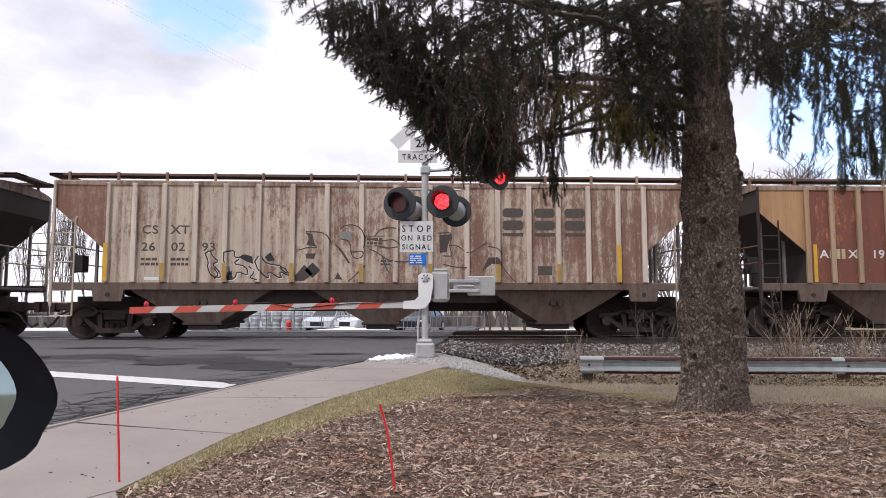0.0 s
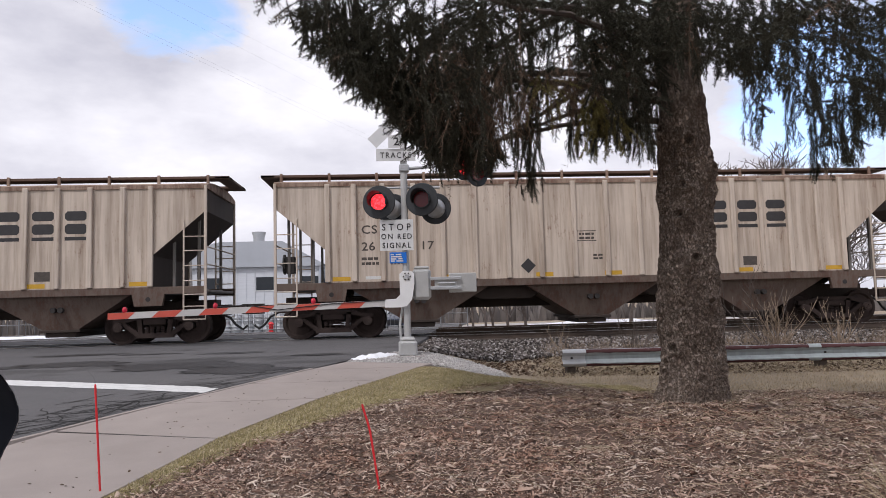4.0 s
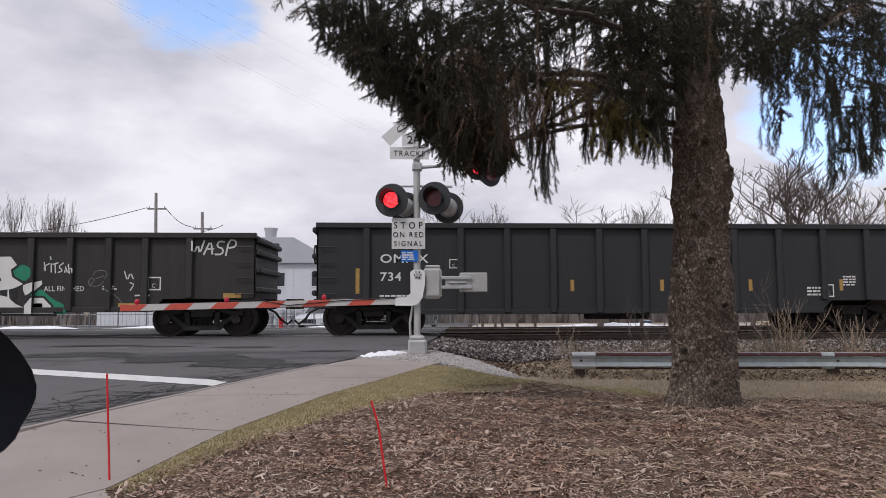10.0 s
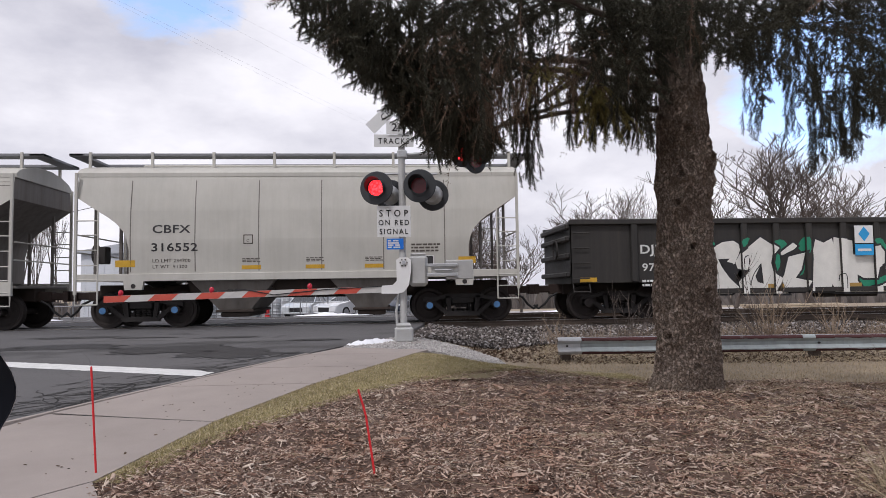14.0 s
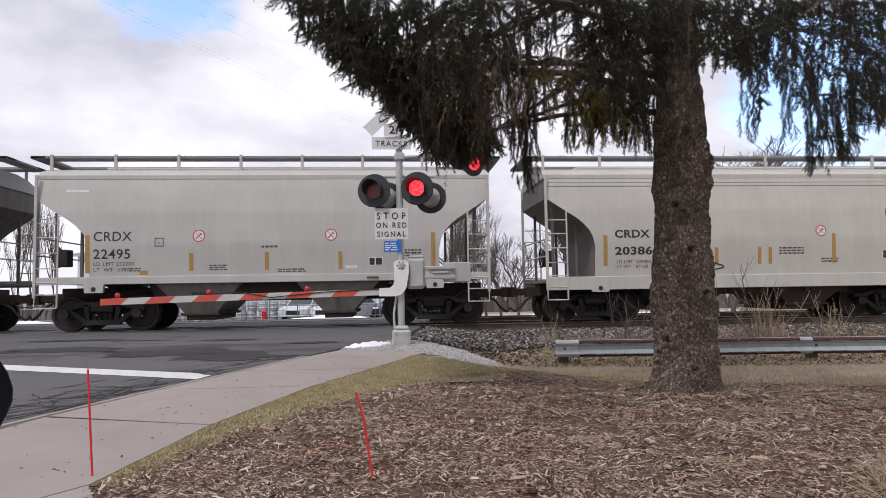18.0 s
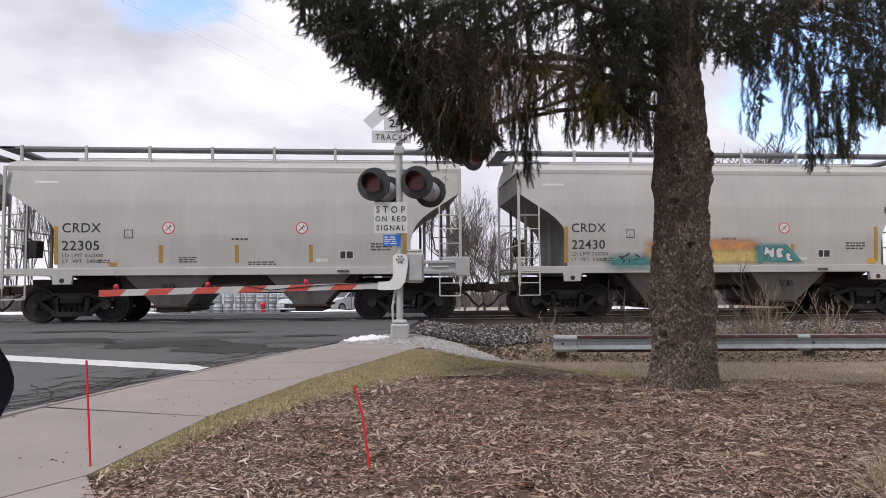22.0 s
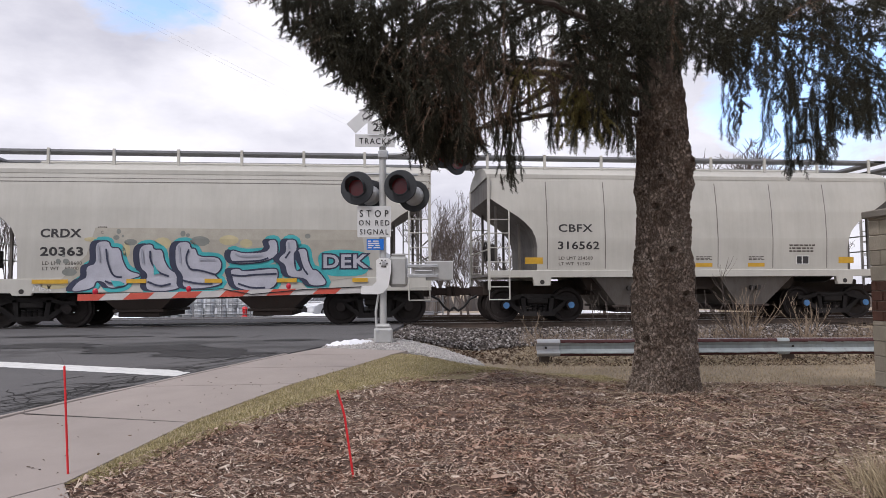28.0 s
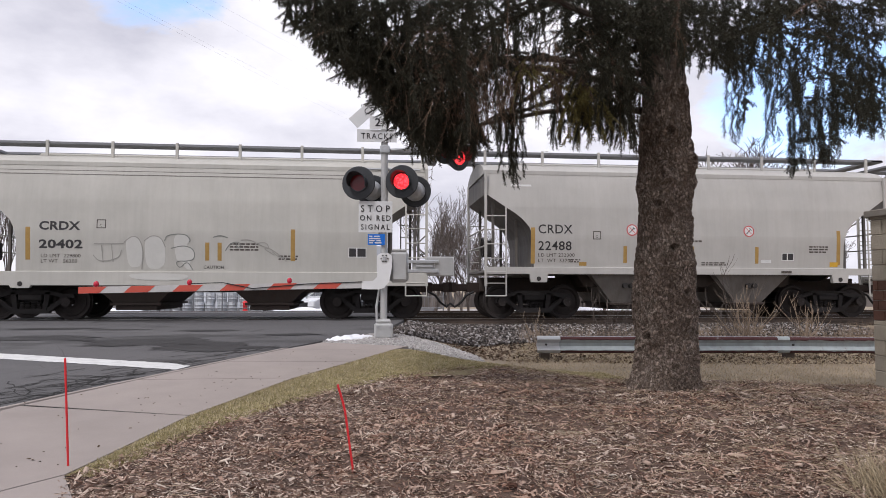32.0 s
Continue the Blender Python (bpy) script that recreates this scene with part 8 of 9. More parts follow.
for i, (lay, letter) in enumerate(((lay_a, [(752, 140), (814, 137), (820, 175), (850, 192), (893, 180), (895, 238), (850, 250), (800, 240), (765, 210)]), (lay_a, [(760, 300), (850, 256), (865, 290), (858, 326), (822, 320)]), (lay_a, [(852, 330), (895, 330), (925, 384), (845, 388)]),
               (lay_a, [(892, 182), (905, 162), (965, 130), (1020, 122), (1048, 140), (1055, 170), (1045, 195), (1025, 240), (975, 240), (1000, 212), (942, 215), (960, 255), (1000, 310), (1047, 355), (1010, 386), (905, 386), (915, 330), (895, 322), (887, 300), (895, 240)]),
               (lay_a, [(1052, 190), (1160, 105), (1248, 160), (1222, 190), (1213, 235), (1228, 290), (1262, 312), (1285, 360), (1300, 388), (1060, 388), (1045, 330), (1085, 282), (1110, 262), (1075, 270), (1040, 262), (1030, 230)]),
               (lay_b, [(325, 215), (392, 166), (412, 182), (398, 196), (336, 226)]), (lay_b, [(368, 232), (450, 212), (430, 290), (400, 330), (470, 345), (440, 392), (296, 392), (345, 315)]), (lay_b, [(500, 150), (540, 166), (582, 145), (592, 190), (598, 250), (580, 392), (470, 392), (478, 250)]),
               (lay_b, [(590, 140), (682, 156), (684, 222), (780, 222), (778, 185), (815, 178), (840, 205), (838, 262), (800, 282), (788, 332), (732, 332), (702, 315), (702, 345), (732, 388), (925, 332), (930, 396), (590, 396), (580, 350)]),
               (lay_b, [(842, 290), (850, 232), (945, 150), (1040, 148), (1068, 184), (1043, 204), (1050, 236), (1098, 266), (1060, 285), (1040, 290), (1046, 330), (1072, 352), (1110, 368), (1142, 325), (1185, 325), (1220, 360), (1235, 394), (1020, 394), (962, 342), (935, 322), (860, 300)]),
               (lay_b, [(1098, 272), (1175, 250), (1178, 266), (1130, 310), (1112, 316), (1100, 296)]))):
    p = lay(letter)
    gf.paint(grown(p, 0.07), SPRAY["black"], 2 + i % 2, "spray_outline")
    gf.paint(p, SPRAY["white"], 4 + i % 2, "spray_shape", "white spray-painted shape")
for lay, hole in ((lay_a, [(1142, 330), (1130, 300), (1162, 235), (1172, 338)]), (lay_b, [(955, 276), (985, 212), (1008, 250), (978, 275)]), (lay_b, [(990, 296), (1036, 290), (1036, 322), (992, 312)]), (lay_b, [(38, 248), (98, 262), (128, 300), (100, 335), (72, 300)]), (lay_b, [(565, 392), (578, 360), (590, 392)])):
    gf.paint(lay(hole), SPRAY["black"], 7, "spray_fill")
for lay, pts in ((lay_a, [(1068, 240), (1065, 210), (1085, 195), (1105, 215), (1095, 250), (1075, 285)]), (lay_a, [(1105, 345), (1120, 290), (1160, 240)]), (lay_b, [(850, 240), (880, 240), (905, 225), (915, 250), (880, 300)]), (lay_b, [(1062, 290), (1058, 330), (1070, 330), (1074, 292)]), (lay_b, [(610, 345), (615, 310), (640, 312), (640, 380)])):
    gf.stroke(curve(lay(pts)), 0.025, SPRAY["black"], 6, "scrawl")
for pts in ([(1180, 170), (1190, 215), (1178, 190), (1205, 175)], [(1205, 145), (1208, 160)], [(1210, 175), (1212, 215)], [(1215, 180), (1240, 172)], [(1226, 178), (1230, 218)], [(1262, 172), (1240, 190), (1262, 205), (1240, 215)], [(1268, 215), (1275, 180), (1288, 215)], [(1290, 178), (1296, 220)], [(1290, 200), (1306, 195), (1306, 215)], [(1520, 205), (1535, 250), (1545, 210), (1560, 240)], [(1545, 255), (1565, 262), (1548, 290)]):
    gf.stroke(curve(lay_b(pts), 1), 0.03, SPRAY["pale"], 2, "scrawl", "white scrawled tag")
for pts in ([(1368, 255), (1385, 232), (1398, 250), (1375, 268), (1370, 255)], [(1375, 270), (1420, 275), (1468, 208), (1400, 202), (1388, 225)], [(1400, 240), (1440, 225)], [(1440, 280), (1500, 320), (1540, 380)]):
    gf.stroke(curve(lay_b(pts)), 0.014, SPRAY["drab"], 2, "scrawl", "faint thin drawing")
for pts in ([(0.0, 0.42), (0.06, 0.08), (0.14, 0.34), (0.22, 0.08), (0.28, 0.44)], [(0.32, 0.06), (0.44, 0.46), (0.54, 0.08)], [(0.36, 0.22), (0.56, 0.22)], [(0.80, 0.40), (0.64, 0.42), (0.62, 0.28), (0.80, 0.22), (0.78, 0.08), (0.60, 0.08)], [(0.88, 0.04), (0.90, 0.46), (1.08, 0.44), (1.10, 0.28), (0.92, 0.24)]):
    gf.stroke(curve([(14.42 + u - 0.15 * (0.46 - v), 2.03 + v) for u, v in pts], 1), 0.045, SPRAY["pale"], 2, "scrawl", "white scrawled tag")
gf.text("ALL FINISHED", lay_b([(1186, 296)])[0][0], lay_b([(1186, 296)])[0][1], 0.13, SPRAY["pale"], 0.001, 0.82)
gf.lines(12.2, 1.28, 2, 0.35, LETTER_WHITE, 0.035, 6)
part("sign_board", Geo().box(7.84 - 8, 8.36 - 8, -1.63, -1.61, 1.95, 2.43), SIGN_WHITE, wf, "blue and white company board")
part("sign_board", Geo().box(7.84 - 8, 8.36 - 8, -1.63, -1.61, 1.62, 1.92), mat("sky_blue_board", (0.02, 0.30, 0.62), 0.5, var=0.08, bump=0.0), wf, "light blue board")
part("sign_emblem", Geo().prism([(7.94 - 8, 2.2), (8.10 - 8, 2.4), (8.26 - 8, 2.2), (8.10 - 8, 2.0)], -1.636, -1.632), mat("sky_blue_board", (0.02, 0.30, 0.62)), wf)
part("sign_bar", Geo().box(7.91 - 8, 8.29 - 8, -1.634, -1.631, 1.73, 1.80), LETTER_WHITE, wf)
for x, c in ((0.25, YELLOW), (2.95, OCHRE), (5.4, OCHRE), (7.6, OCHRE), (10.3, OCHRE), (12.6, OCHRE), (15.2, OCHRE)):
    gf.box(x, x + 0.45, 1.0 if x in (0.25, 15.2) else 0.78, 1.12 if x in (0.25, 15.2) else 0.88, c, 5, "reflector")
gf.frame_box(13.3, 1.2, 0.34, LETTER_WHITE)
gf.lines(13.0, 1.05, 1, 0.4, LETTER_WHITE, 0.04, 3)


# short hoppers
def marks_grey(key, number, limits, L=11.4):
    s = Side(short[key], L, SHORT_WIDE)
    s.text("CRDX", 1.43, 2.27, 0.235, LETTER, 0.003, 0.97)
    s.text(number, 1.43, 1.83, 0.235, LETTER, 0.003, 1.04)
    s.text("LD LMT " + limits[0], 1.43, 1.655, 0.09, LETTER_WORN, 0.0, 1.1)
    s.text("LT  WT  " + limits[1], 1.43, 1.51, 0.09, LETTER_WORN, 0.0, 1.1)
    s.box(1.24, 1.35, 1.47, 2.42, OCHRE, 1, "reflector", "ochre reflector strip")
    s.box(9.86, 9.97, 1.47, 2.42, OCHRE, 1, "reflector", "ochre reflector strip")
    s.box(9.66, 9.9, 1.42, 1.55, YELLOW, 2, "reflector")
    for x in (3.81, 5.68, 7.53):
        s.box(x - 0.05, x + 0.05, 1.5, 1.95, OCHRE, 1, "reflector", "ochre reflector strip")
    s.box(2.55, 2.75, 1.42, 1.52, OCHRE, 1, "reflector")
    for x in (4.0, 7.3):
        s.no_hammer(x, 2.38)
    s.frame_box(2.92, 2.12, 0.22, LETTER_WORN)
    s.panel(8.25, 1.58)
    s.lines(9.05, 1.95, 3, 0.55, LETTER_WORN, 0.04, 2)
    s.lines(4.25, 1.62, 3, 0.45, LETTER_WORN, 0.03, 3)
    s.lines(5.95, 1.5, 2, 0.7, LETTER_WORN, 0.03, 4)
    s.box(7.65, 7.95, 1.52, 1.6, LETTER_WHITE, 1)
    s.lines(5.55, 2.07, 1, 0.4, LETTER_WORN, 0.05, 5)
    s.lines(2.3, 1.56, 2, 0.28, LETTER_WORN, 0.03, 6)
    s.box(0.72, 1.28, 3.52, 3.57, LETTER_WHITE, 1, "stencil_bar")
    s.box(8.2, 8.5, 1.245, 1.30, LETTER_WORN, 20, "builder_plate")
    return s


marks_grey("i", "22495", ("232200", "53800"))
sj = marks_grey("j", "22430", ("232200", "53800"))
marks_grey("k", "22305", ("232000", "54000"))
sl = marks_grey("l", "22413", ("232200", "53800"))
so = marks_grey("o", "22488", ("232300", "53700"))
def mist(name, color, x0, x1, z0, z1, soft, L):
    """Spray paint that thins out towards the edges of its patch."""
    n = Nodes(name)
    sep = n.node("ShaderNodeSeparateXYZ")
    n.link(n.co, sep.inputs[0])
    fac = None
    for axis, lo, hi, s in ((0, x0 - L / 2, x1 - L / 2, soft * 1.6), (2, z0, z1, soft)):
        for a, b in ((lo, lo + s), (hi, hi - s)):
            r = n.node("ShaderNodeMapRange")
            r.inputs["From Min"].default_value, r.inputs["From Max"].default_value = a, b
            n.link(sep.outputs[axis], r.inputs["Value"])
            if fac is None:
                fac = r.outputs[0]
            else:
                m = n.node("ShaderNodeMath")
                m.operation = "MULTIPLY"
                n.link(fac, m.inputs[0])
                n.link(r.outputs[0], m.inputs[1])
                fac = m.outputs[0]
    grain = n.mix(1.0, fac, n.ramp(n.noise(5, 6), [(0.25, (0.7,) * 3), (0.6, (1.0,) * 3)]), "MULTIPLY")
    n.link(grain, n.b.inputs["Alpha"])
    return n.done(n.ramp(n.noise(2.5, 5), [(0.3, shade(color, 0.85)), (0.7, shade(color, 1.1))]), 0.6)


for x0, x1, z0, z1, soft, colour, layer in ((3.35, 6.7, 1.5, 2.16, 0.22, (0.58, 0.27, 0.11), 6), (3.35, 6.75, 1.36, 1.86, 0.16, (0.60, 0.46, 0.17), 7), (2.25, 3.8, 1.2, 1.76, 0.26, (0.06, 0.24, 0.235), 8), (6.4, 7.9, 1.39, 2.0, 0.14, (0.07, 0.27, 0.265), 8)):
    top = [(x0, z0), (x1, z0), (x1, z1), (x0, z1)] if layer < 8 or x0 < 5 else [(x0, z0), (x1, z0), (x0 + 0.9, z1), (x0, z1)]
    sj.paint(top, mist("spray_mist_%d" % (layer * 10 + int(x0)), colour, x0, x1, z0, z1, soft, 11.4), layer, "spray_band", "soft-edged spray paint")
for poly in ([(6.72, 1.62), (6.76, 1.92), (6.9, 1.74), (6.98, 1.9), (7.02, 1.6), (6.92, 1.58), (6.84, 1.72)], [(7.08, 1.56), (7.06, 1.84), (7.3, 1.82), (7.18, 1.74), (7.28, 1.6)], [(7.34, 1.72), (7.5, 1.66), (7.42, 1.6), (7.56, 1.48), (7.36, 1.5)]):
    p = rounded(poly, 1)
    sj.paint(grown(p, 0.025), SPRAY["navy"], 9, "spray_outline")
    sj.paint(p, SPRAY["pale"], 10, "spray_shape", "white spray-painted tag")
for k in range(8):
    a = Vector((2.75 + 0.5 * r.random(), 1.52 + 0.2 * r.random()))
    b = a + Vector((r.uniform(-0.2, 0.2), r.uniform(-0.12, 0.12)))
    d = Vector((-(b - a).y, (b - a).x)).normalized() * 0.015
    sj.paint([tuple(a + d), tuple(b + d), tuple(b - d), tuple(a - d)], SPRAY["black"], 10, "scrawl")
for k in range(9):
    a = Vector((5.95 + 0.09 * k, 1.75 + 0.25 * r.random()))
    b = a + Vector((r.uniform(0, 0.15), r.uniform(-0.3, 0.3)))
    d = Vector((-(b - a).y, (b - a).x)).normalized() * 0.01
    sl.paint([tuple(a + d), tuple(b + d), tuple(b - d), tuple(a - d)], SPRAY["drab"], 3, "scrawl")


def marks_bold(key, number, L, hammers, limits):
    s = Side(short[key], L, SHORT_WIDE, sill=1.22, sill_h=0.34)
    s.text("CRDX", 1.86, 2.24, 0.20, LETTER, 0.009, 1.15)
    s.text(number, 1.86, 1.79, 0.20, LETTER, 0.009, 1.36)
    s.text("LD LMT  " + limits[0], 1.9, 1.56, 0.085, LETTER_WORN, 0.0, 1.05)
    s.text("LT WT   " + limits[1], 1.9, 1.43, 0.085, LETTER_WORN, 0.0, 1.05)
    s.frame_box(3.2, 2.28, 0.22, LETTER_WORN)
    s.box(0.1, L - 0.1, 3.62, 3.64, GREYDARK, 1, "seam")
    s.box(0.1, L - 0.1, 3.72, 3.735, GREYDARK, 1, "seam")
    for x in hammers:
        s.no_hammer(x, 2.38)
    s.panel(9.35, 1.6, 0.46, 0.25)
    s.lines(6.4, 1.9, 3, 0.7, LETTER_WORN, 0.04, 5)
    s.lines(7.6, 1.6, 2, 0.5, LETTER_WORN, 0.04, 6)
    return s


sh = marks_bold("h", "20386", 11.35, (4.3, 7.6), ("228900", "57100"))
sp = marks_bold("p", "20402", 11.4, (), ("229800", "56200"))
sn = marks_bold("n", "20363", 11.45, (), ("228600", "57400"))
for s in (sh, sp):
    for x in (1.55, 7.9):
        s.box(x, x + 0.11, 1.5, 2.3, OCHRE, 1, "reflector", "ochre reflector strip")
    for x in (4.6, 5.8, 6.1):
        s.box(x, x + 0.1, 1.5, 1.95, OCHRE, 1, "reflector", "ochre reflector strip")
lay = from_view(0.014989, -0.000376, -11.2065, -0.000179, -0.014798, 8.6449, 760, 380, 3.0)
for pts in ([(808, 200), (815, 170), (820, 215), (812, 260), (830, 305)], [(832, 180), (825, 230), (850, 300)], [(842, 165), (835, 150), (848, 150), (846, 170), (845, 235), (862, 300)], [(858, 200), (860, 250), (885, 320), (875, 180), (880, 300)], [(895, 190), (905, 215), (890, 235), (915, 225), (900, 260), (990, 282), (905, 300)], [(808, 250), (820, 220), (840, 225), (860, 215), (875, 225)]):
    sh.stroke(curve(lay(pts)), 0.035, SPRAY["black"], 4, "scrawl", "thin black scrawl")
lay = from_view(0.013574, 0.000324, 0.8326, 0.000142, -0.014119, 7.9707, 0, 360, 2.31)
for p in ([(495, 150), (520, 135), (550, 140), (565, 180), (560, 260), (505, 262)], [(572, 150), (600, 130), (640, 138), (658, 180), (655, 250), (630, 270), (578, 265)], [(690, 130), (740, 125), (765, 150), (740, 175), (775, 190), (778, 225), (755, 240), (765, 275), (740, 270), (720, 235), (700, 235)], [(500, 285), (760, 288), (735, 318), (530, 312)]):
    sp.paint(rounded(lay(p)), SPRAY["ghost"], 2, "spray_shape", "faint white spray paint")
for pts in ([(490, 160), (520, 135), (550, 140), (568, 185), (560, 270)], [(572, 155), (600, 132), (640, 138), (658, 180)], [(655, 155), (665, 130), (740, 125), (762, 150), (755, 160)], [(680, 185), (735, 172), (775, 190), (778, 225), (755, 238), (695, 236), (715, 270), (745, 235), (770, 275)], [(855, 140), (885, 132), (915, 142)], [(905, 195), (925, 165), (960, 158), (970, 175), (955, 188), (950, 165)], [(970, 152), (1010, 150), (1050, 175), (1100, 190), (1160, 240)], [(1040, 165), (1075, 160), (1090, 190), (1060, 185), (1110, 215)], [(1100, 200), (1130, 225), (1165, 225)], [(370, 165), (490, 165)], [(365, 210), (390, 240), (470, 225), (480, 190)], [(400, 170), (405, 240)], [(440, 168), (445, 238)]):
    sp.stroke(curve(lay(pts)), 0.022, SPRAY["drab"] if 650 < pts[0][0] < 960 else SPRAY["haze"], 4, "scrawl", "faint grey scrawl")
sp.text("CAUTION", lay([(812, 268)])[0][0], lay([(812, 268)])[0][1], 0.075, LETTER)

# the grey and cyan piece
def npx(pts):
    return [(x * 0.01372 + 0.88, 2.39 + (408 - y) * 0.01395) for x, y in pts]


sn.paint(npx([(165, 402), (640, 405), (650, 490), (560, 500), (100, 500), (150, 450)]), SPRAY["buff"], 2, "buffed_patch", "grey-buff painted-over patch")
def crop(pts):
    return npx([(x / 2.61 - 88, y / 2.61 + 380) for x, y in pts])


def round_spot(x, y, rx, ry):
    return crop([(x + rx * math.cos(k * 0.5236), y + ry * math.sin(k * 0.5236)) for k in range(12)])


for x, y, rx, ry in ((765, 75, 10, 12), (755, 103, 14, 11), (785, 97, 6, 6), (820, 125, 30, 15), (1057, 85, 12, 14), (1080, 92, 10, 9), (1135, 120, 46, 24), (496, 212, 11, 12), (530, 212, 14, 12), (520, 188, 8, 6), (545, 262, 34, 18), (1560, 100, 22, 16), (1640, 95, 14, 12)):
    sn.paint(round_spot(x, y, rx, ry), SPRAY["drab"], 3, "spray_dot")
for x, y, rx, ry in ((800, 160, 18, 34), (965, 130, 40, 28), (1270, 115, 46, 24), (1350, 130, 30, 20), (480, 325, 60, 14), (640, 112, 30, 10)):
    sn.paint(round_spot(x, y, rx, ry), SPRAY["gold_dust"], 3, "spray_dot")
lay = from_view(0.013665, 0.000202, 0.8232, -0.000034, -0.014124, 8.1877, 30, 380, 2.45)
PIECE = ([(328, 122), (385, 116), (392, 148), (432, 146), (440, 200), (462, 245), (525, 262), (470, 280), (455, 310), (385, 318), (365, 290), (330, 285), (320, 318), (222, 335), (255, 290), (290, 275), (288, 225), (332, 215)],
         [(513, 140), (568, 128), (575, 155), (612, 153), (618, 200), (640, 240), (692, 265), (692, 318), (620, 332), (546, 328), (543, 290), (548, 255), (515, 230)],
         [(670, 125), (728, 118), (735, 150), (755, 148), (765, 185), (850, 185), (868, 210), (860, 245), (830, 262), (880, 300), (790, 320), (700, 320), (702, 265), (668, 225)],
         [(912, 152), (960, 170), (1060, 165), (1085, 145), (1072, 112), (1112, 108), (1116, 165), (1100, 185), (1050, 205), (930, 215), (905, 190)],
         [(905, 240), (945, 235), (960, 250), (1095, 235), (1116, 240), (1110, 310), (1040, 338), (930, 320), (915, 270)],
         [(1152, 110), (1198, 108), (1202, 150), (1185, 170), (1190, 235), (1205, 250), (1230, 240), (1205, 160), (1215, 148), (1245, 150), (1250, 200), (1270, 245), (1290, 240), (1342, 305), (1262, 312), (1240, 275), (1160, 272), (1150, 215), (1120, 200), (1130, 180), (1155, 165)])
for i, p in enumerate(PIECE):
    p = rounded(lay(p), 2)
    sn.paint(grown(p, 0.15), SPRAY["cyan"], 3 + i % 2, "spray_halo", "cyan spray-painted halo")
for i, p in enumerate(PIECE):
    p = rounded(lay(p), 2)
    sn.paint(grown([(u - 0.13, v + 0.01) for u, v in p], 0.03), SPRAY["navy"], 5 + 3 * i, "spray_shadow")
    sn.paint(grown(p, 0.04), SPRAY["navy"], 6 + 3 * i, "spray_outline")
    sn.paint(p, SPRAY["silver"], 7 + 3 * i, "spray_shape", "grey spray-painted shape")
for pts in ([(375, 150), (380, 215), (402, 268), (440, 272)], [(562, 158), (560, 200), (590, 250), (640, 268)], [(728, 152), (712, 190), (728, 240), (770, 240), (845, 262)], [(915, 206), (1040, 202), (1075, 188)], [(905, 262), (960, 268), (1000, 262), (1110, 258)], [(1172, 160), (1150, 190)], [(1208, 160), (1225, 230), (1250, 262)], [(370, 288), (400, 300), (452, 300)], [(700, 285), (760, 300), (830, 300)], [(550, 290), (600, 312), (650, 300)], [(940, 300), (1000, 320), (1060, 318)]):
    sn.stroke(curve(lay(pts)), 0.045, SPRAY["navy"], 25, "spray_line")
for pts in ([(395, 285), (440, 290), (455, 305), (410, 312)], [(575, 215), (600, 255), (575, 262)], [(1195, 195), (1215, 235), (1200, 245)]):
    sn.paint(lay(pts), SPRAY["cyan"], 26, "spray_fill")
for pts in ([(340, 130), (345, 200)], [(525, 150), (530, 210)], [(685, 135), (690, 210)], [(770, 195), (840, 196)], [(930, 170), (960, 182), (1050, 178)], [(1165, 120), (1170, 150)]):
    sn.stroke(curve(lay(pts), 1), 0.05, SPRAY["mauve"], 26, "spray_shade")
for pts in ([(68, 330), (75, 303), (85, 318), (95, 303), (98, 330)], [(104, 303), (106, 330), (120, 322), (106, 315)], [(128, 304), (142, 330)], [(142, 304), (126, 330)]):
    sn.stroke(lay(pts), 0.03, SPRAY["pale"], 3, "scrawl", "small white tag")
sn.paint(rounded(npx([(556, 446), (600, 440), (652, 446), (656, 474), (642, 490), (566, 490)])), SPRAY["cyan"], 4, "spray_halo")
sn.text("DEK", 8.66, 1.47, 0.33, SPRAY["navy"], 0.05, 1.22, "dark outline of the tag", 0.006)
sn.text("DEK", 8.66, 1.47, 0.33, SPRAY["silver"], 0.012, 1.22, "grey spray-painted tag", 0.010)
for a, b in ((65, 215), (460, 545), (795, 870), (1110, 1200), (1450, 1520)):
    (x0, z0), (x1, z1) = lay([(a, 300), (b, 282)])
    sn.box(x0, x1, 1.10, 1.20, YELLOW, 22, "reflector", "yellow strip")


BEARING_BLUE = mat("blue_bearing_cap", (0.06, 0.16, 0.33), 0.6, var=0.3, scale=9, bump=0.0)


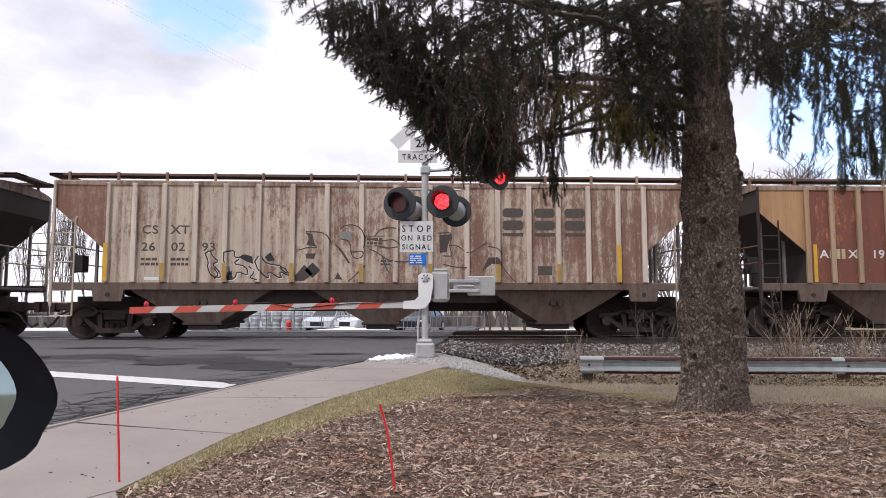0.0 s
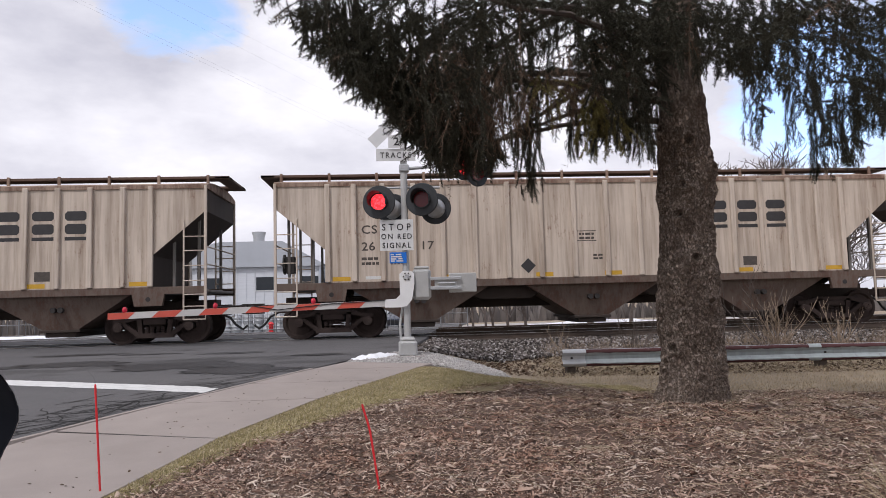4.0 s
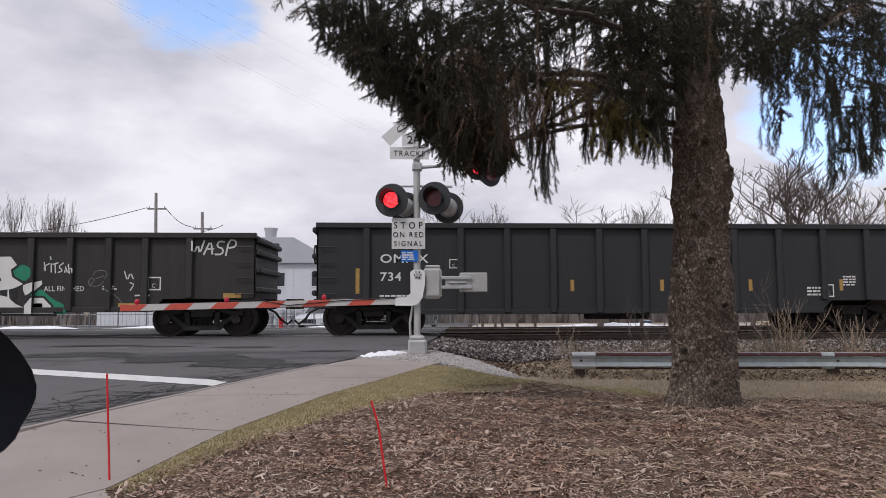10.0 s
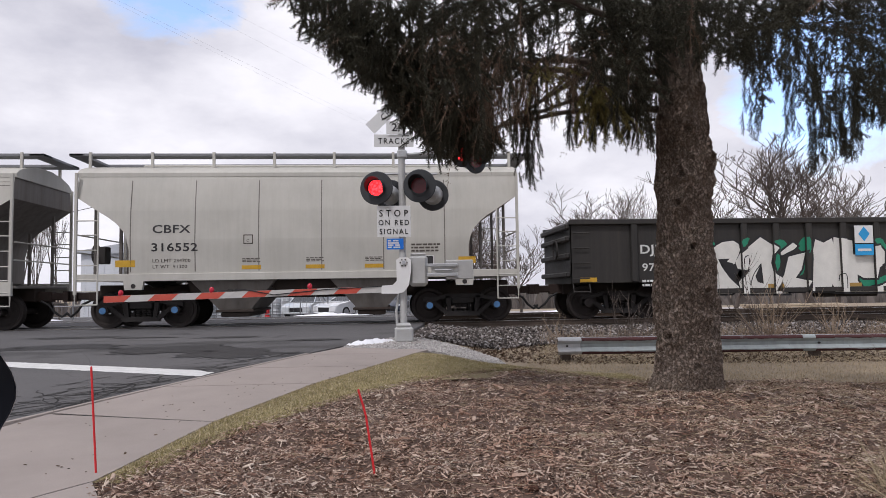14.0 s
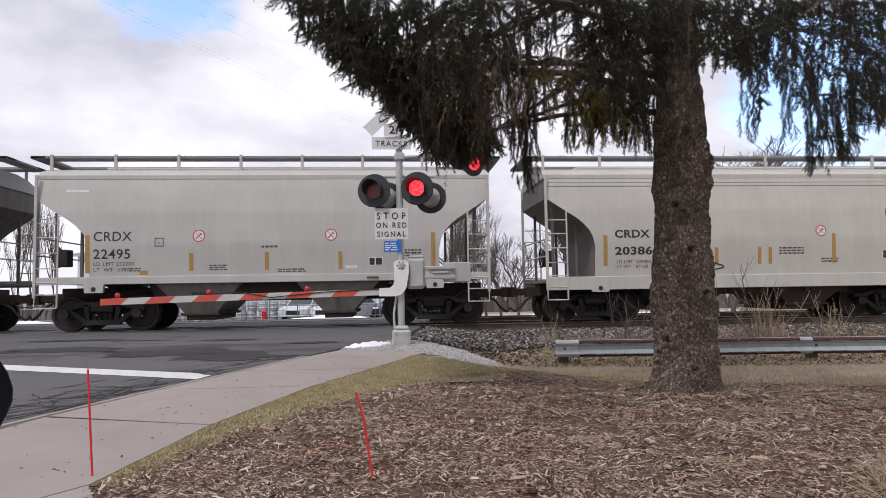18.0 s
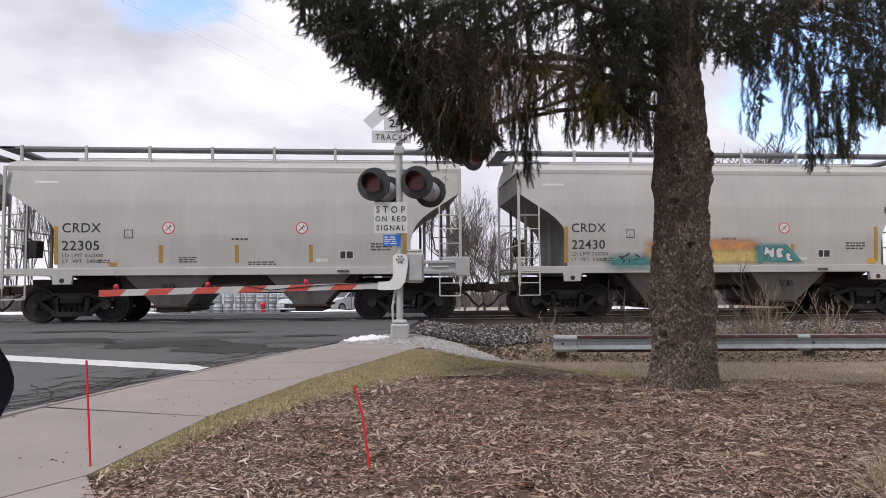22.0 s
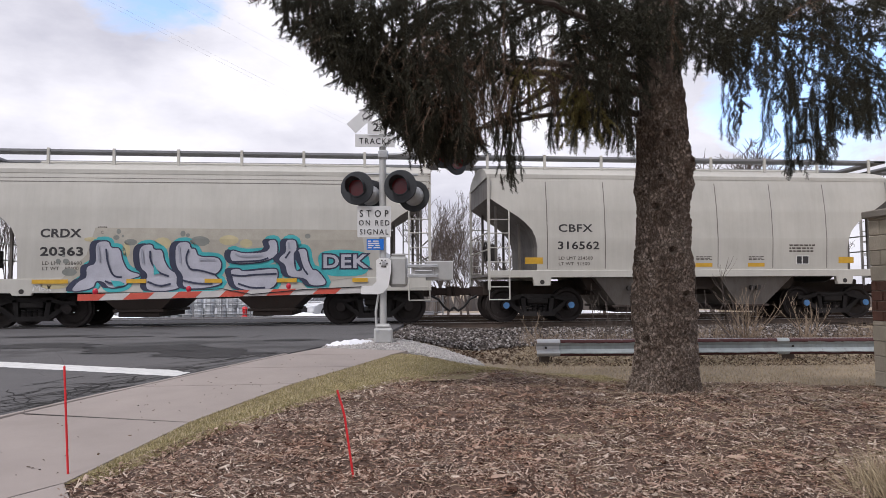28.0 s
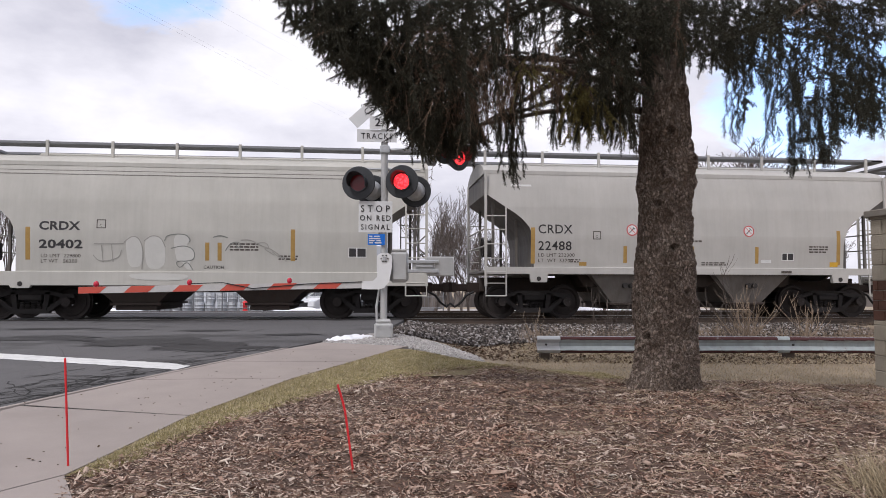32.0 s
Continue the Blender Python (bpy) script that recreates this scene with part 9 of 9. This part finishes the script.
def marks_seamed(key, number, L, limits):
    for t in [c for c in short[key].children if c.name.startswith("truck")]:
        for e in (-1, 1):
            part("bearing_cap", Geo().disc((e * WHEELBASE / 2, -1.205, WHEEL_R), 0.085, 0.03, n=14), BEARING_BLUE, t, "blue-painted bearing cap")
    s = Side(short[key], L, SHORT_WIDE)
    s.text("CBFX", 1.9, 2.40, 0.20, LETTER, 0.005, 1.28)
    s.text(number, 1.87, 1.94, 0.20, LETTER, 0.005, 1.28)
    s.text("LD LMT " + limits[0], 1.9, 1.66, 0.085, LETTER_WORN, 0, 1.1)
    s.text("LT WT  " + limits[1], 1.9, 1.51, 0.085, LETTER_WORN, 0, 1.1)
    for k in range(6):
        x = L - 1.95 - 1.58 * k
        s.box(x - 0.012, x + 0.012, 1.42, 3.75, GREYDARK, 1, "weld_seam")
    s.box(1.0, 1.48, 1.55, 1.72, YELLOW, 1, "reflector", "yellow reflector patch")
    s.box(L - 1.6, L - 1.15, 1.55, 1.72, YELLOW, 1, "reflector", "yellow reflector patch")
    for x in (4.1, 5.7, 7.2):
        s.box(x, x + 0.48, 1.46, 1.56, YELLOW, 1, "reflector", "yellow reflector patch")
        s.lines(x + 0.02, 1.72, 3, 0.45, LETTER_WORN, 0.022, 3)
    s.frame_box(4.15, 2.1, 0.24, LETTER_WORN)
    s.panel(8.6, 1.52, 0.38, 0.24)
    s.lines(8.4, 2.02, 3, 0.75, LETTER_WORN, 0.045, 4)
    return s


marks_seamed("g", "316552", 11.22, ("234700", "51300"))
marks_seamed("m", "316562", 11.45, ("234500", "51500"))


# ---- what moves ----
def travel(t):
    return 1.1 * float(np.interp(t, S_T, S_M))


def motions():
    for wagon, start in WAGONS:
        walk(wagon, [(t, pose(start + 1.1 * m, TRACK_Y, RAIL_Z)) for t, m in zip(S_T, S_M)])
    for wagon, wheel in WHEELS:
        start = dict(WAGONS)[wagon]
        x0 = wheel.location.x
        rows, turn, last = [], 0.0, 0.0
        for k in range(0, 321):
            t = k / 10
            d = travel(t)
            near = abs(start + d) < 22
            if near:
                turn += (d - last) / WHEEL_R
            last = d
            if near or k in (0, 320):
                rows.append((t, pose(x0, 0, WHEEL_R, 0, math.degrees(turn), 0)))
        walk(wheel, rows)
    walk(far_car, [(0.0, pose(60, 132, ground_z(60, 132) + 0.02, 0, 0, 172)), (23.0, pose(22.6, 138, ground_z(22.6, 138) + 0.02, 0, 0, 172)), (25.0, pose(17.0, 139, ground_z(17, 139) + 0.02, 0, 0, 172)), (32.0, pose(-4, 142, ground_z(-4, 142) + 0.02, 0, 0, 172))])
    # flashing in turn is imitated: each added disc turns its lit face out and back
    beat, first = 1.2266, 0.135
    dim = ((1.97, 2.25), (7.8, 8.12), (10.85, 11.15), (19.15, 19.7), (21.85, 22.2), (24.85, 25.15), (27.75, 28.36), (30.85, 31.15))
    for unit, phase in LAMPS:
        state = [(((k / 100 - first) / beat) % 1 < 0.5) == (phase == 0) and not any(a < k / 100 < b for a, b in dim) for k in range(3201)]
        k = 1
        while k < 3201:
            run = k
            while run < 3201 and state[run] == state[k]:
                run += 1
            if run - k < 15 and state[k] != state[k - 1]:
                state[k:run] = [state[k - 1]] * (run - k)
            k = run
        angle = 180 if state[0] else 0
        rows = [(0.0, pose(0, -0.024, 0, 0, 0, angle))]
        for k in range(1, 3201):
            if state[k] != state[k - 1]:
                t = k / 100
                n = round(t)
                e = t if abs(t - n) > 0.09 else n + (0.1 if t > n else -0.1)
                if 0.06 < e < 31.9:
                    rows += [((round(e * FPS) + q - 1) / FPS, pose(0, -0.024, 0, 0, 0, angle + 60 * q)) for q in range(4)]
                    angle += 180
        rows.append((32.0, pose(0, -0.024, 0, 0, 0, angle)))
        walk(unit, rows)


motions()
